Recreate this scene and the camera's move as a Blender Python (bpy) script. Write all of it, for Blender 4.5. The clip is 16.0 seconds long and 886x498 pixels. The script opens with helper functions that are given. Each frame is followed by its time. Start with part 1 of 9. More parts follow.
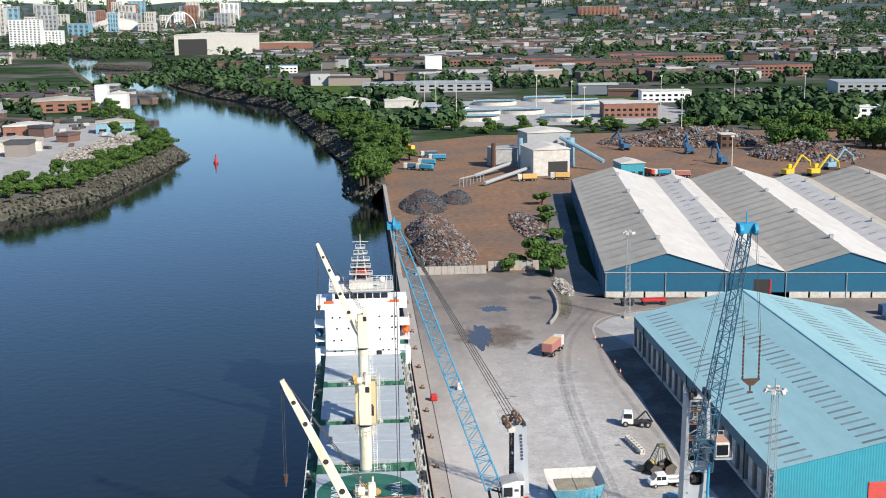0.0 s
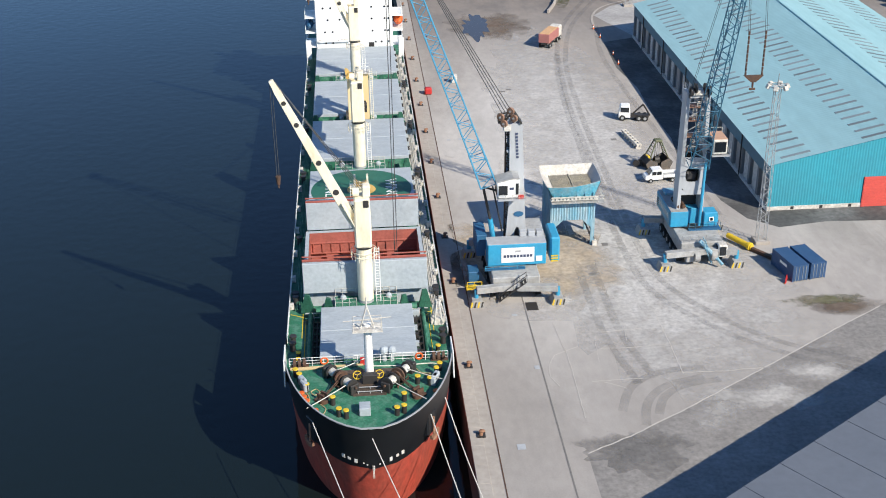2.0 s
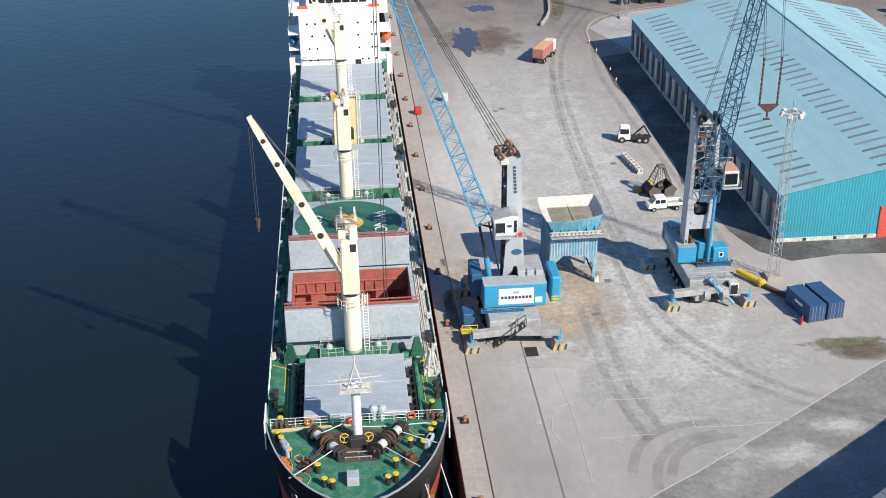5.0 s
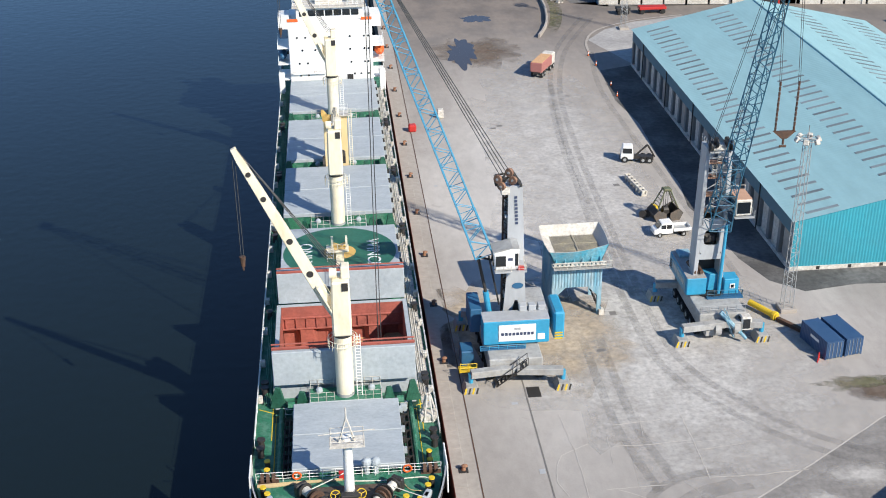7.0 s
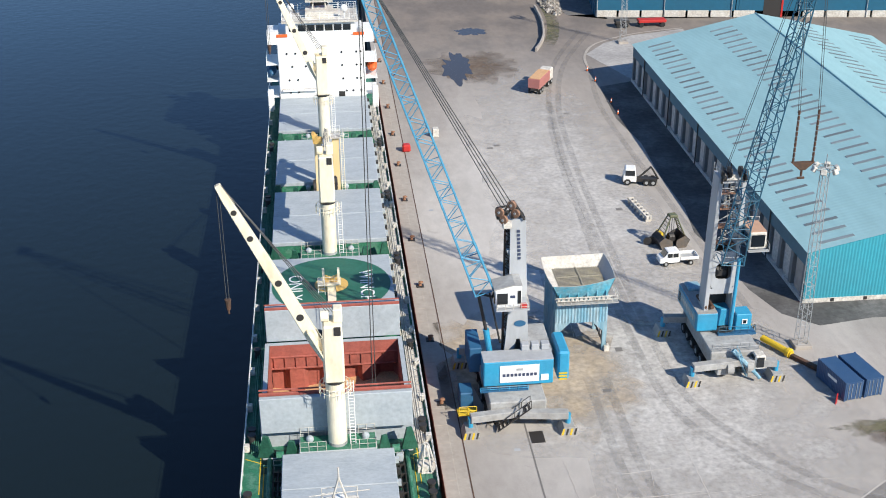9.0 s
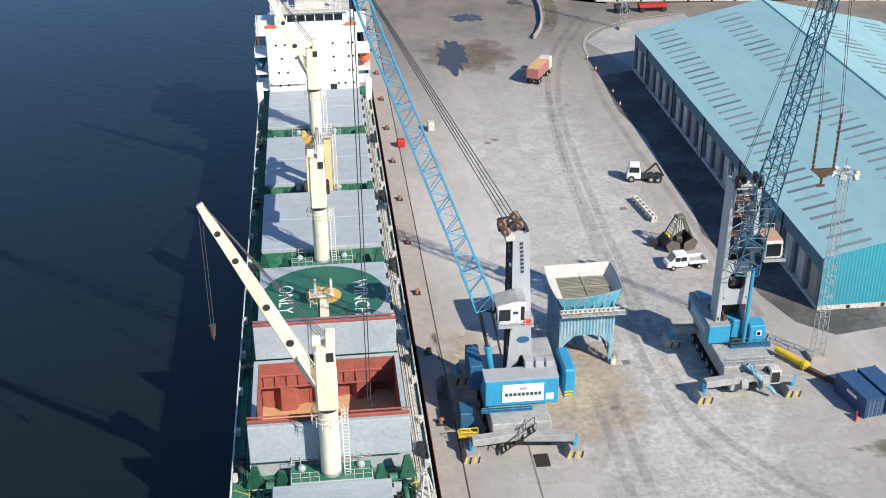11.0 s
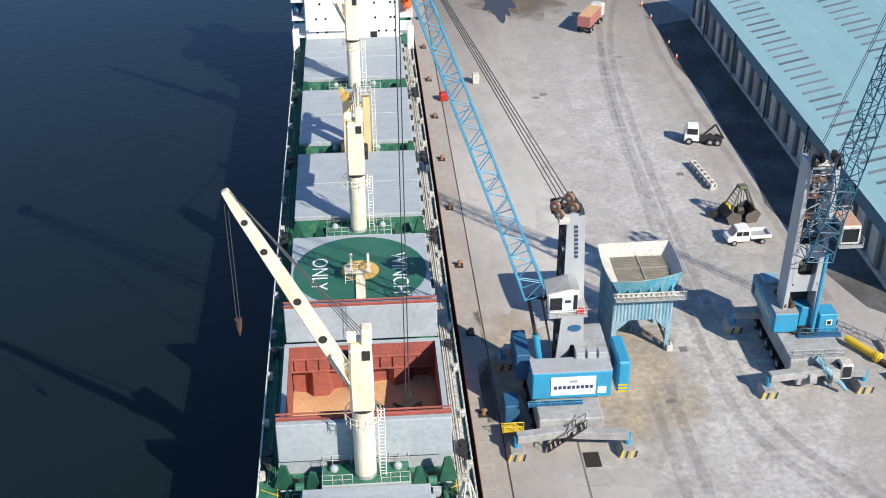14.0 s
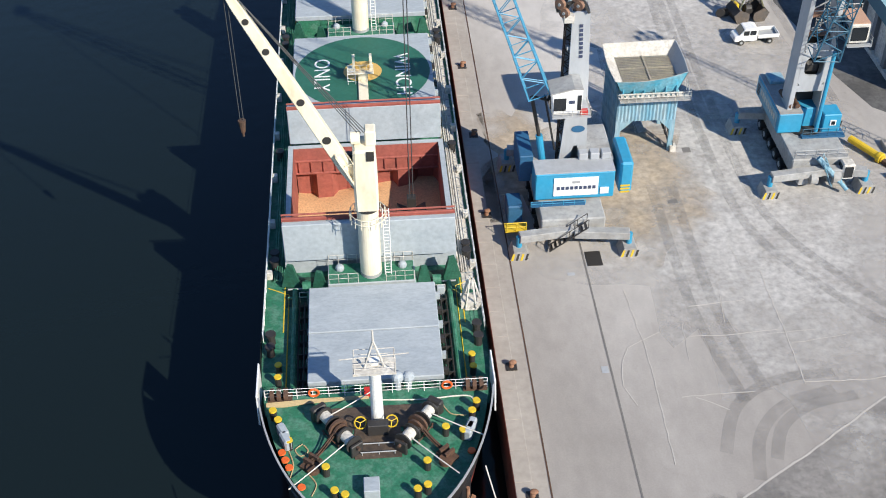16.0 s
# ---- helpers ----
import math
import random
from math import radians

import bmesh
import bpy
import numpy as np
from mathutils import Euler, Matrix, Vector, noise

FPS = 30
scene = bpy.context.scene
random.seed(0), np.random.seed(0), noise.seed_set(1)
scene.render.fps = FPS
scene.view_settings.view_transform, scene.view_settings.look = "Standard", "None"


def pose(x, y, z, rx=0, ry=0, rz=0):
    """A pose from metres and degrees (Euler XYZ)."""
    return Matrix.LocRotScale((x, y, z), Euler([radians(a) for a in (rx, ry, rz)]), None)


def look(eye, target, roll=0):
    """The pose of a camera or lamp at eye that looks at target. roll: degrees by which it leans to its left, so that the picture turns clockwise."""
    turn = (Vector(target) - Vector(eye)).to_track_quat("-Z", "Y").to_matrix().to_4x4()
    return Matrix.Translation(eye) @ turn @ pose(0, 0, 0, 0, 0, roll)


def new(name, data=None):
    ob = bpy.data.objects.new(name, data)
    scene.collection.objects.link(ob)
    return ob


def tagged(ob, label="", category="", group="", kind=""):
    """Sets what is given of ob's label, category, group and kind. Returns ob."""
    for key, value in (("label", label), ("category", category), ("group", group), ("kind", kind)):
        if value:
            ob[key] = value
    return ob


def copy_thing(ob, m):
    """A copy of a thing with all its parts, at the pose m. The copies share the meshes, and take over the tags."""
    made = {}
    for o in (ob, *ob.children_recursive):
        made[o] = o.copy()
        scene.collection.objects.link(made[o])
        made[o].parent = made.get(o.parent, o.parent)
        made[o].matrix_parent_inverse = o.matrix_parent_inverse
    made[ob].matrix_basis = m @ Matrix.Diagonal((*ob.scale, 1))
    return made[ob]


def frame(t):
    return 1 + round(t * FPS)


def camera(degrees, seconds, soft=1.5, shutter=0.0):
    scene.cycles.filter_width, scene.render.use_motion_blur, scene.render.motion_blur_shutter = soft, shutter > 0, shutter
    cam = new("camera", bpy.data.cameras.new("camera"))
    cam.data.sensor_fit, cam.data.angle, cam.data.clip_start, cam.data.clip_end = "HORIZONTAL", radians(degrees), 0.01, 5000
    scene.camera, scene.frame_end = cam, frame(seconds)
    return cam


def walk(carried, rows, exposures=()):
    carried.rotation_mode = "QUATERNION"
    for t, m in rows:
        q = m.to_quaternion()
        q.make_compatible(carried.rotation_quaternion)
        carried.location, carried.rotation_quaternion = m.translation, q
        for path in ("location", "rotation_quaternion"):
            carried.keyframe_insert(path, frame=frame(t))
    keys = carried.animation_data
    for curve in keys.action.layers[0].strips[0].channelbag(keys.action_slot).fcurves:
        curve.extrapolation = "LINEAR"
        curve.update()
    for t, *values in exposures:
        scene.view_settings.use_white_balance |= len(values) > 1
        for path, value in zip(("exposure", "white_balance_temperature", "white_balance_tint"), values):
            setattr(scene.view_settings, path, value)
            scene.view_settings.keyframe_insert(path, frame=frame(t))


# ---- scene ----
PLAN = 1.13   # metres to one unit of the plan

cam = camera(40.1, 16.0, soft=1.0)
PATH = [
    (0, (-10.332, -28.289, 71.533), (-10.195, -26.334, 71.138), -0.7),
    (0.3, (-10.406, -27.947, 71.504), (-10.271, -26.009, 71.029), -0.6),
    (0.5, (-10.405, -27.724, 71.492), (-10.27, -25.799, 70.966), -0.6),
    (1, (-10.223, -26.862, 71.531), (-10.091, -24.977, 70.875), -0.7),
    (1.5, (-10.019, -25.697, 71.662), (-9.892, -23.862, 70.877), -0.9),
    (2, (-9.996, -24.262, 71.94), (-9.869, -22.472, 71.056), -0.9),
    (2.5, (-9.926, -22.773, 72.042), (-9.797, -20.985, 71.154), -1.0),
    (3, (-9.91, -21.189, 72.048), (-9.777, -19.402, 71.159), -1.0),
    (3.5, (-9.773, -19.43, 72.001), (-9.637, -17.643, 71.113), -0.9),
    (4, (-9.76, -17.304, 71.986), (-9.621, -15.517, 71.099), -0.9),
    (6.5, (-9.69, -6.881, 71.687), (-9.532, -5.094, 70.804), -0.7),
    (7, (-9.491, -4.646, 71.701), (-9.331, -2.859, 70.817), -0.7),
    (7.5, (-9.6, -2.699, 71.652), (-9.435, -0.912, 70.77), -0.6),
    (8, (-9.637, -0.632, 71.63), (-9.468, 1.155, 70.749), -0.6),
    (8.5, (-9.603, 1.475, 71.565), (-9.43, 3.262, 70.684), -0.6),
    (9, (-9.585, 3.46, 71.501), (-9.408, 5.247, 70.622), -0.4),
    (11.3, (-9.12, 12.656, 71.719), (-8.933, 14.414, 70.785), -0.6),
    (11.5, (-9.058, 13.524, 71.733), (-8.873, 15.271, 70.778), -0.7),
    (12, (-9.095, 15.6, 71.728), (-8.905, 17.344, 70.767), -0.6),
    (12.5, (-9.153, 17.629, 71.633), (-9.014, 19.378, 70.672), -0.5),
    (13, (-9.08, 19.591, 71.604), (-8.96, 21.341, 70.644), -0.5),
    (13.5, (-9.102, 21.273, 71.567), (-8.979, 23.024, 70.608), -0.4),
    (13.8, (-9.143, 21.731, 71.529), (-9.022, 23.467, 70.543), -0.6),
    (14, (-9.163, 21.833, 71.512), (-9.042, 23.55, 70.494), -0.4),
    (14.2, (-9.174, 21.758, 71.53), (-9.055, 23.455, 70.478), -0.7),
    (14.5, (-9.131, 21.601, 71.573), (-9.017, 23.267, 70.473), -0.5),
    (15, (-8.901, 21.46, 71.64), (-8.798, 23.079, 70.469), -0.7),
    (15.5, (-8.918, 21.392, 71.583), (-8.819, 22.964, 70.351), -0.8),
    (16, (-9.263, 21.524, 71.495), (-9.162, 23.056, 70.213), -0.7),
]
walk(cam, [(t, look(Vector(eye) * PLAN, Vector(target) * PLAN, roll)) for t, eye, target, roll in PATH])

# exposure and light
scene.view_settings.exposure = 0.45
world = bpy.data.worlds.new("world")
scene.world = world
world.use_nodes = True
wn = world.node_tree.nodes
sky = wn.new("ShaderNodeTexSky")
sky.sky_type, sky.sun_disc = "NISHITA", False
SUN_EL, SUN_AZ = radians(35), radians(140)   # azimuth clockwise from +y
sky.sun_elevation, sky.sun_rotation = SUN_EL, SUN_AZ
sky.air_density, sky.dust_density, sky.ozone_density = 1.0, 0.1, 4.0
deep = wn.new("ShaderNodeMix")
deep.data_type, deep.blend_type = "RGBA", "MULTIPLY"
deep.inputs[0].default_value, deep.inputs[7].default_value = 1.0, (0.82, 0.955, 1.10, 1)
world.node_tree.links.new(sky.outputs[0], deep.inputs[6])
world.node_tree.links.new(deep.outputs[2], wn["Background"].inputs[0])
wn["Background"].inputs[1].default_value = 0.10
sun_data = bpy.data.lights.new("sun", "SUN")
sun_data.energy, sun_data.angle, sun_data.color = 4.7, radians(0.5), (1.0, 0.925, 0.80)
sun = new("sun", sun_data)
sun.matrix_basis = look((0, 0, 0), (-math.sin(SUN_AZ) * math.cos(SUN_EL), -math.cos(SUN_AZ) * math.cos(SUN_EL), -math.sin(SUN_EL)))
sun.location = (200, -100, 300)


# ---- materials ----
def material(name, base, rough=0.6, metal=0.0, second=None, scale=1.0, amount=0.5, fine=None, fine_amount=0.25, bump=0.0, bump_scale=None, vary=0.0, stretch=(1, 1, 1), lo=0.35, hi=0.65, spec=0.5):
    """Two scales of colour variation and a fine relief, in world metres."""
    m = bpy.data.materials.new(name)
    m.use_nodes = True
    nt = m.node_tree
    b = nt.nodes["Principled BSDF"]
    b.inputs["Roughness"].default_value, b.inputs["Metallic"].default_value = rough, metal
    b.inputs["Specular IOR Level"].default_value = spec
    geo = nt.nodes.new("ShaderNodeNewGeometry")
    mp = nt.nodes.new("ShaderNodeMapping")
    mp.inputs["Scale"].default_value = stretch
    nt.links.new(geo.outputs["Position"], mp.inputs["Vector"])

    def tex(sc, detail=6):
        n = nt.nodes.new("ShaderNodeTexNoise")
        n.inputs["Scale"].default_value, n.inputs["Detail"].default_value, n.inputs["Roughness"].default_value = sc, detail, 0.62
        nt.links.new(mp.outputs[0], n.inputs["Vector"])
        return n

    def mix(kind, fac, a, c):
        n = nt.nodes.new("ShaderNodeMix")
        n.data_type, n.blend_type = "RGBA", kind
        for sock, v in ((n.inputs[0], fac), (n.inputs[6], a), (n.inputs[7], c)):
            if isinstance(v, bpy.types.NodeSocket):
                nt.links.new(v, sock)
            else:
                sock.default_value = v
        return n.outputs[2]

    second = second or tuple(c * 0.72 for c in base)
    ramp = nt.nodes.new("ShaderNodeMapRange")
    ramp.inputs[1].default_value, ramp.inputs[2].default_value = lo, hi
    ramp.inputs[4].default_value = amount
    nt.links.new(tex(scale).outputs[0], ramp.inputs[0])
    col = mix("MIX", ramp.outputs[0], (*base, 1), (*second, 1))
    r2 = nt.nodes.new("ShaderNodeMapRange")
    r2.inputs[1].default_value, r2.inputs[2].default_value = 0.3, 0.7
    r2.inputs[3].default_value, r2.inputs[4].default_value = 1 - fine_amount, 1 + fine_amount
    nt.links.new(tex(fine or scale * 9, 4).outputs[0], r2.inputs[0])
    col = mix("MULTIPLY", 1.0, col, r2.outputs[0])
    if vary:
        info = nt.nodes.new("ShaderNodeObjectInfo")
        r3 = nt.nodes.new("ShaderNodeMapRange")
        r3.inputs[3].default_value, r3.inputs[4].default_value = 1 - vary, 1 + vary
        nt.links.new(info.outputs["Random"], r3.inputs[0])
        col = mix("MULTIPLY", 1.0, col, r3.outputs[0])
    nt.links.new(col, b.inputs["Base Color"])
    if bump:
        bp = nt.nodes.new("ShaderNodeBump")
        bp.inputs["Strength"].default_value, bp.inputs["Distance"].default_value = 0.6, bump
        nt.links.new(tex(bump_scale or scale * 9, 5).outputs[0], bp.inputs["Height"])
        nt.links.new(bp.outputs[0], b.inputs["Normal"])
    return m


def island_material(name, stops, rough=0.9, scale=0.0):
    """Colour drawn per loose piece from a few stops."""
    m = bpy.data.materials.new(name)
    m.use_nodes = True
    nt = m.node_tree
    b = nt.nodes["Principled BSDF"]
    b.inputs["Roughness"].default_value = rough
    b.inputs["Specular IOR Level"].default_value = 0.2
    geo = nt.nodes.new("ShaderNodeNewGeometry")
    ramp = nt.nodes.new("ShaderNodeValToRGB")
    cr = ramp.color_ramp
    cr.interpolation = "CONSTANT" if len(stops) > 4 else "LINEAR"
    while len(cr.elements) < len(stops):
        cr.elements.new(0.5)
    for i, c in enumerate(stops):
        cr.elements[i].position = i / len(stops) if len(stops) > 4 else i / (len(stops) - 1)
        cr.elements[i].color = (*c, 1)
    nt.links.new(geo.outputs["Random Per Island"], ramp.inputs[0])
    out = ramp.outputs[0]
    if scale:
        n = nt.nodes.new("ShaderNodeTexNoise")
        n.inputs["Scale"].default_value = scale
        nt.links.new(geo.outputs["Position"], n.inputs["Vector"])
        r = nt.nodes.new("ShaderNodeMapRange")
        r.inputs[1].default_value, r.inputs[2].default_value = 0.3, 0.7
        r.inputs[3].default_value, r.inputs[4].default_value = 0.6, 1.3
        nt.links.new(n.outputs[0], r.inputs[0])
        mx = nt.nodes.new("ShaderNodeMix")
        mx.data_type, mx.blend_type = "RGBA", "MULTIPLY"
        mx.inputs[0].default_value = 1.0
        nt.links.new(out, mx.inputs[6])
        nt.links.new(r.outputs[0], mx.inputs[7])
        out = mx.outputs[2]
    nt.links.new(out, b.inputs["Base Color"])
    return m


def plain(name, base, rough=0.5, metal=0.0, **k):
    return material(name, base, rough, metal, amount=k.pop("amount", 0.35), scale=k.pop("scale", 0.6), fine_amount=k.pop("fine_amount", 0.12), **k)


M = {}
M["concrete_pale"] = material("dusty_concrete", (0.42, 0.405, 0.385), 0.92, second=(0.30, 0.29, 0.28), scale=0.12, amount=0.9, fine=1.2, fine_amount=0.15, spec=0.2)
M["asphalt"] = material("dark_asphalt", (0.12, 0.118, 0.115), 0.9, second=(0.2, 0.19, 0.18), scale=0.08, amount=0.9, fine=1.0, fine_amount=0.2, spec=0.25)
M["brown_ground"] = material("rusty_earth", (0.25, 0.145, 0.085), 0.95, second=(0.16, 0.12, 0.095), scale=0.03, amount=1.0, fine=0.4, fine_amount=0.25, spec=0.1)
M["cope"] = material("quay_cope_stone", (0.40, 0.365, 0.325), 0.9, scale=0.15, second=(0.34, 0.305, 0.27), amount=0.8, fine=1.2, fine_amount=0.12, spec=0.2)
M["quay_wall"] = material("tidal_quay_wall", (0.045, 0.042, 0.036), 0.9, second=(0.09, 0.085, 0.07), scale=0.3, amount=0.9)
M["grass"] = material("rough_grass", (0.085, 0.125, 0.035), 1.0, second=(0.05, 0.085, 0.028), scale=0.012, amount=1.0, fine=0.1, fine_amount=0.3, spec=0.0)
M["town_ground"] = material("far_town_ground", (0.12, 0.115, 0.105), 1.0, second=(0.035, 0.06, 0.03), scale=0.004, amount=1.0, fine=0.03, fine_amount=0.35, spec=0.0, lo=0.42, hi=0.52)
M["mud"] = material("river_mud_and_stone", (0.10, 0.09, 0.07), 0.9, second=(0.05, 0.055, 0.03), scale=0.08, amount=0.9, fine=0.5, fine_amount=0.4)
M["steel_grey"] = plain("grey_painted_steel", (0.36, 0.37, 0.37), 0.5)
M["hatch_grey"] = material("pale_grey_hatch_paint", (0.40, 0.44, 0.465), 0.6, second=(0.33, 0.37, 0.40), scale=0.35, amount=0.9, fine=2.2, fine_amount=0.11, stretch=(1, 2.5, 1), spec=0.35)
M["deck_green"] = material("green_deck_paint", (0.024, 0.15, 0.085), 0.65, second=(0.085, 0.215, 0.15), scale=0.9, amount=0.85, fine=4.0, fine_amount=0.28, lo=0.45, hi=0.6)
M["circle_green"] = material("green_circle_paint", (0.018, 0.115, 0.075), 0.65, second=(0.03, 0.14, 0.10), scale=0.4, amount=0.7, fine=2.5, fine_amount=0.12)
M["hull_black"] = plain("black_hull_paint", (0.012, 0.013, 0.015), 0.45)
M["hull_red"] = material("worn_red_antifouling", (0.42, 0.06, 0.035), 0.65, second=(0.30, 0.07, 0.045), scale=0.4, amount=0.9, fine=2.0, stretch=(1, 1, 0.4))
M["white"] = plain("white_ship_paint", (0.80, 0.80, 0.78), 0.45, second=(0.72, 0.70, 0.65), scale=0.5)
M["cream"] = material("cream_crane_paint", (0.80, 0.73, 0.56), 0.5, second=(0.58, 0.41, 0.21), scale=0.55, amount=0.6, lo=0.5, hi=0.78, fine=2.0, fine_amount=0.08, stretch=(1, 1, 0.4))
M["cream_worn"] = material("stained_cream_steel", (0.74, 0.60, 0.36), 0.6, second=(0.62, 0.42, 0.17), scale=0.5, amount=0.9, fine=2.0, fine_amount=0.12, stretch=(1, 1, 0.25))
M["ochre"] = plain("ochre_paint", (0.68, 0.43, 0.12), 0.55)
M["yellow"] = plain("yellow_paint", (0.70, 0.48, 0.03), 0.5)
M["orange"] = plain("orange_paint", (0.75, 0.14, 0.03), 0.5)
M["rust"] = material("rusty_steel", (0.12, 0.06, 0.035), 0.85, second=(0.06, 0.04, 0.03), scale=1.2, amount=0.9, fine=5)
M["rust_orange"] = material("orange_rust", (0.32, 0.17, 0.10), 0.85, second=(0.2, 0.1, 0.06), scale=1.2, amount=0.9, fine=5)
M["dark_metal"] = plain("dark_greasy_steel", (0.035, 0.032, 0.03), 0.55)
M["hold_red"] = material("red_oxide_hold", (0.36, 0.10, 0.075), 0.75, second=(0.27, 0.08, 0.06), scale=0.5, amount=0.9, fine=2)
M["grain"] = material("tan_grain_cargo", (0.60, 0.36, 0.19), 0.95, second=(0.52, 0.30, 0.15), scale=0.5, amount=0.6, fine=6, bump=0.03, bump_scale=2)
M["glass"] = plain("dark_window_glass", (0.012, 0.016, 0.02), 0.08, amount=0.1, spec=0.8)
M["blue"] = material("sky_blue_crane_paint", (0.025, 0.30, 0.50), 0.45, second=(0.05, 0.26, 0.41), scale=0.5, amount=0.8, fine=2.0, fine_amount=0.1)
M["blue_dark"] = plain("deep_blue_crane_paint", (0.025, 0.11, 0.22), 0.55)
M["boom_blue"] = plain("light_blue_lattice_paint", (0.075, 0.30, 0.47), 0.45)
M["boom_dull"] = plain("dull_blue_lattice_paint", (0.035, 0.13, 0.20), 0.5)
M["ink"] = plain("dark_lettering", (0.05, 0.065, 0.12), 0.5)
M["sheave_rust"] = material("worn_rusty_sheave", (0.30, 0.17, 0.11), 0.7, second=(0.16, 0.09, 0.06), scale=1.5, amount=0.9, fine=5)
M["grab_grey"] = material("dark_grey_grab_steel", (0.085, 0.08, 0.075), 0.6, second=(0.14, 0.11, 0.085), scale=0.8, amount=0.9, fine=3)
M["tower_grey"] = material("pale_grey_tower_paint", (0.42, 0.44, 0.46), 0.5, second=(0.34, 0.35, 0.36), scale=0.3, amount=0.8, fine=1.5, fine_amount=0.08, stretch=(1, 1, 0.3))
M["chassis_grey"] = material("dusty_grey_chassis", (0.38, 0.385, 0.38), 0.75, second=(0.27, 0.26, 0.24), scale=0.5, amount=0.9, fine=2)
M["rubber"] = plain("black_rubber", (0.02, 0.02, 0.02), 0.85)
M["teal_roof"] = material("faded_teal_roof_sheet", (0.31, 0.50, 0.52), 0.6, second=(0.265, 0.455, 0.48), scale=0.05, amount=0.9, fine=0.5, fine_amount=0.07, stretch=(1, 0.25, 1), spec=0.3)
M["teal_wall"] = material("teal_wall_sheet", (0.035, 0.30, 0.38), 0.5, second=(0.045, 0.26, 0.33), scale=0.1, amount=0.8, fine=1, fine_amount=0.06)
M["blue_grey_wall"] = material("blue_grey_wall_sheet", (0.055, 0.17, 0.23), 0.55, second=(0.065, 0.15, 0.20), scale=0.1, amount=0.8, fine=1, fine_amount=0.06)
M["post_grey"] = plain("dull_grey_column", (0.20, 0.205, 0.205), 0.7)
M["blue_wall"] = material("petrol_blue_wall_sheet", (0.012, 0.115, 0.20), 0.5, second=(0.018, 0.10, 0.17), scale=0.1, amount=0.8, fine=1, fine_amount=0.06)
M["roof_light"] = plain("brownish_rooflight_sheet", (0.20, 0.235, 0.245), 0.5, vary=0.3)
M["roof_white"] = material("pale_fibre_cement_roof", (0.60, 0.575, 0.53), 0.85, second=(0.52, 0.49, 0.44), scale=0.03, amount=0.9, fine=0.3, fine_amount=0.08, stretch=(1, 0.3, 1), spec=0.2)
M["roof_pink"] = plain("rusty_pink_paint", (0.50, 0.30, 0.20), 0.7)
M["roof_tan"] = material("weathered_tan_roof", (0.45, 0.41, 0.34), 0.9, second=(0.36, 0.33, 0.28), scale=0.05, amount=0.9, fine=0.4, fine_amount=0.12, stretch=(1, 0.3, 1), spec=0.2)
M["hopper_blue"] = material("faded_blue_corrugated_sheet", (0.13, 0.32, 0.43), 0.65, second=(0.30, 0.40, 0.44), scale=0.6, amount=0.9, fine=2.5, stretch=(2, 2, 0.3))
M["hopper_bright"] = material("turquoise_funnel_paint", (0.06, 0.36, 0.50), 0.6, second=(0.25, 0.42, 0.47), scale=0.7, amount=0.8, fine=3)
M["grate_steel"] = material("grain_dusted_grating", (0.36, 0.33, 0.25), 0.8, second=(0.22, 0.21, 0.19), scale=0.8, amount=0.9, fine=4)
M["dusty_white"] = material("dusty_white_steel", (0.60, 0.58, 0.53), 0.8, second=(0.48, 0.44, 0.38), scale=0.6, amount=0.9, fine=3)
M["container_blue"] = plain("dark_blue_container", (0.028, 0.075, 0.17), 0.5, second=(0.05, 0.10, 0.19), amount=0.6)
M["red"] = plain("red_paint", (0.50, 0.03, 0.025), 0.5)
M["red_door"] = plain("coral_red_door_sheet", (0.62, 0.09, 0.07), 0.55)
M["brick"] = material("red_brown_brick", (0.27, 0.13, 0.09), 0.9, second=(0.20, 0.10, 0.075), scale=0.1, fine=0.6)
M["slate"] = material("dark_slate", (0.085, 0.08, 0.085), 0.8, scale=0.1)
M["trunk"] = material("bark", (0.07, 0.055, 0.04), 0.95, scale=1)
M["leaf"] = island_material("leaves", [(0.034, 0.072, 0.016), (0.06, 0.115, 0.025), (0.098, 0.16, 0.036)], 0.9)
M["far_leaf"] = island_material("far_leaves", [(0.025, 0.052, 0.022), (0.043, 0.082, 0.033), (0.07, 0.118, 0.045)], 0.95)
M["scrap"] = island_material("mixed_scrap_metal", [(0.13, 0.08, 0.055), (0.20, 0.185, 0.175), (0.09, 0.062, 0.05), (0.27, 0.26, 0.25), (0.15, 0.095, 0.07), (0.06, 0.052, 0.05), (0.20, 0.10, 0.075), (0.12, 0.13, 0.15), (0.17, 0.15, 0.135)], 0.7, 2.0)
M["scrap_dark"] = island_material("shredded_dark_scrap", [(0.07, 0.072, 0.08), (0.12, 0.12, 0.125), (0.05, 0.05, 0.055)], 0.8, 1.5)
M["rubble"] = island_material("pale_rubble", [(0.36, 0.33, 0.29), (0.24, 0.22, 0.19), (0.44, 0.41, 0.37)], 0.95, 1.0)
M["bank_stone"] = island_material("weedy_bank_stones", [(0.10, 0.092, 0.075), (0.06, 0.06, 0.045), (0.16, 0.145, 0.12)], 0.9, 0.6)
M["town_wall"] = island_material("far_town_walls", [(0.281, 0.246, 0.221), (0.178, 0.106, 0.085), (0.383, 0.365, 0.348), (0.221, 0.174, 0.145), (0.162, 0.102, 0.085), (0.442, 0.442, 0.442), (0.153, 0.17, 0.196), (0.297, 0.255, 0.212)], 0.9)
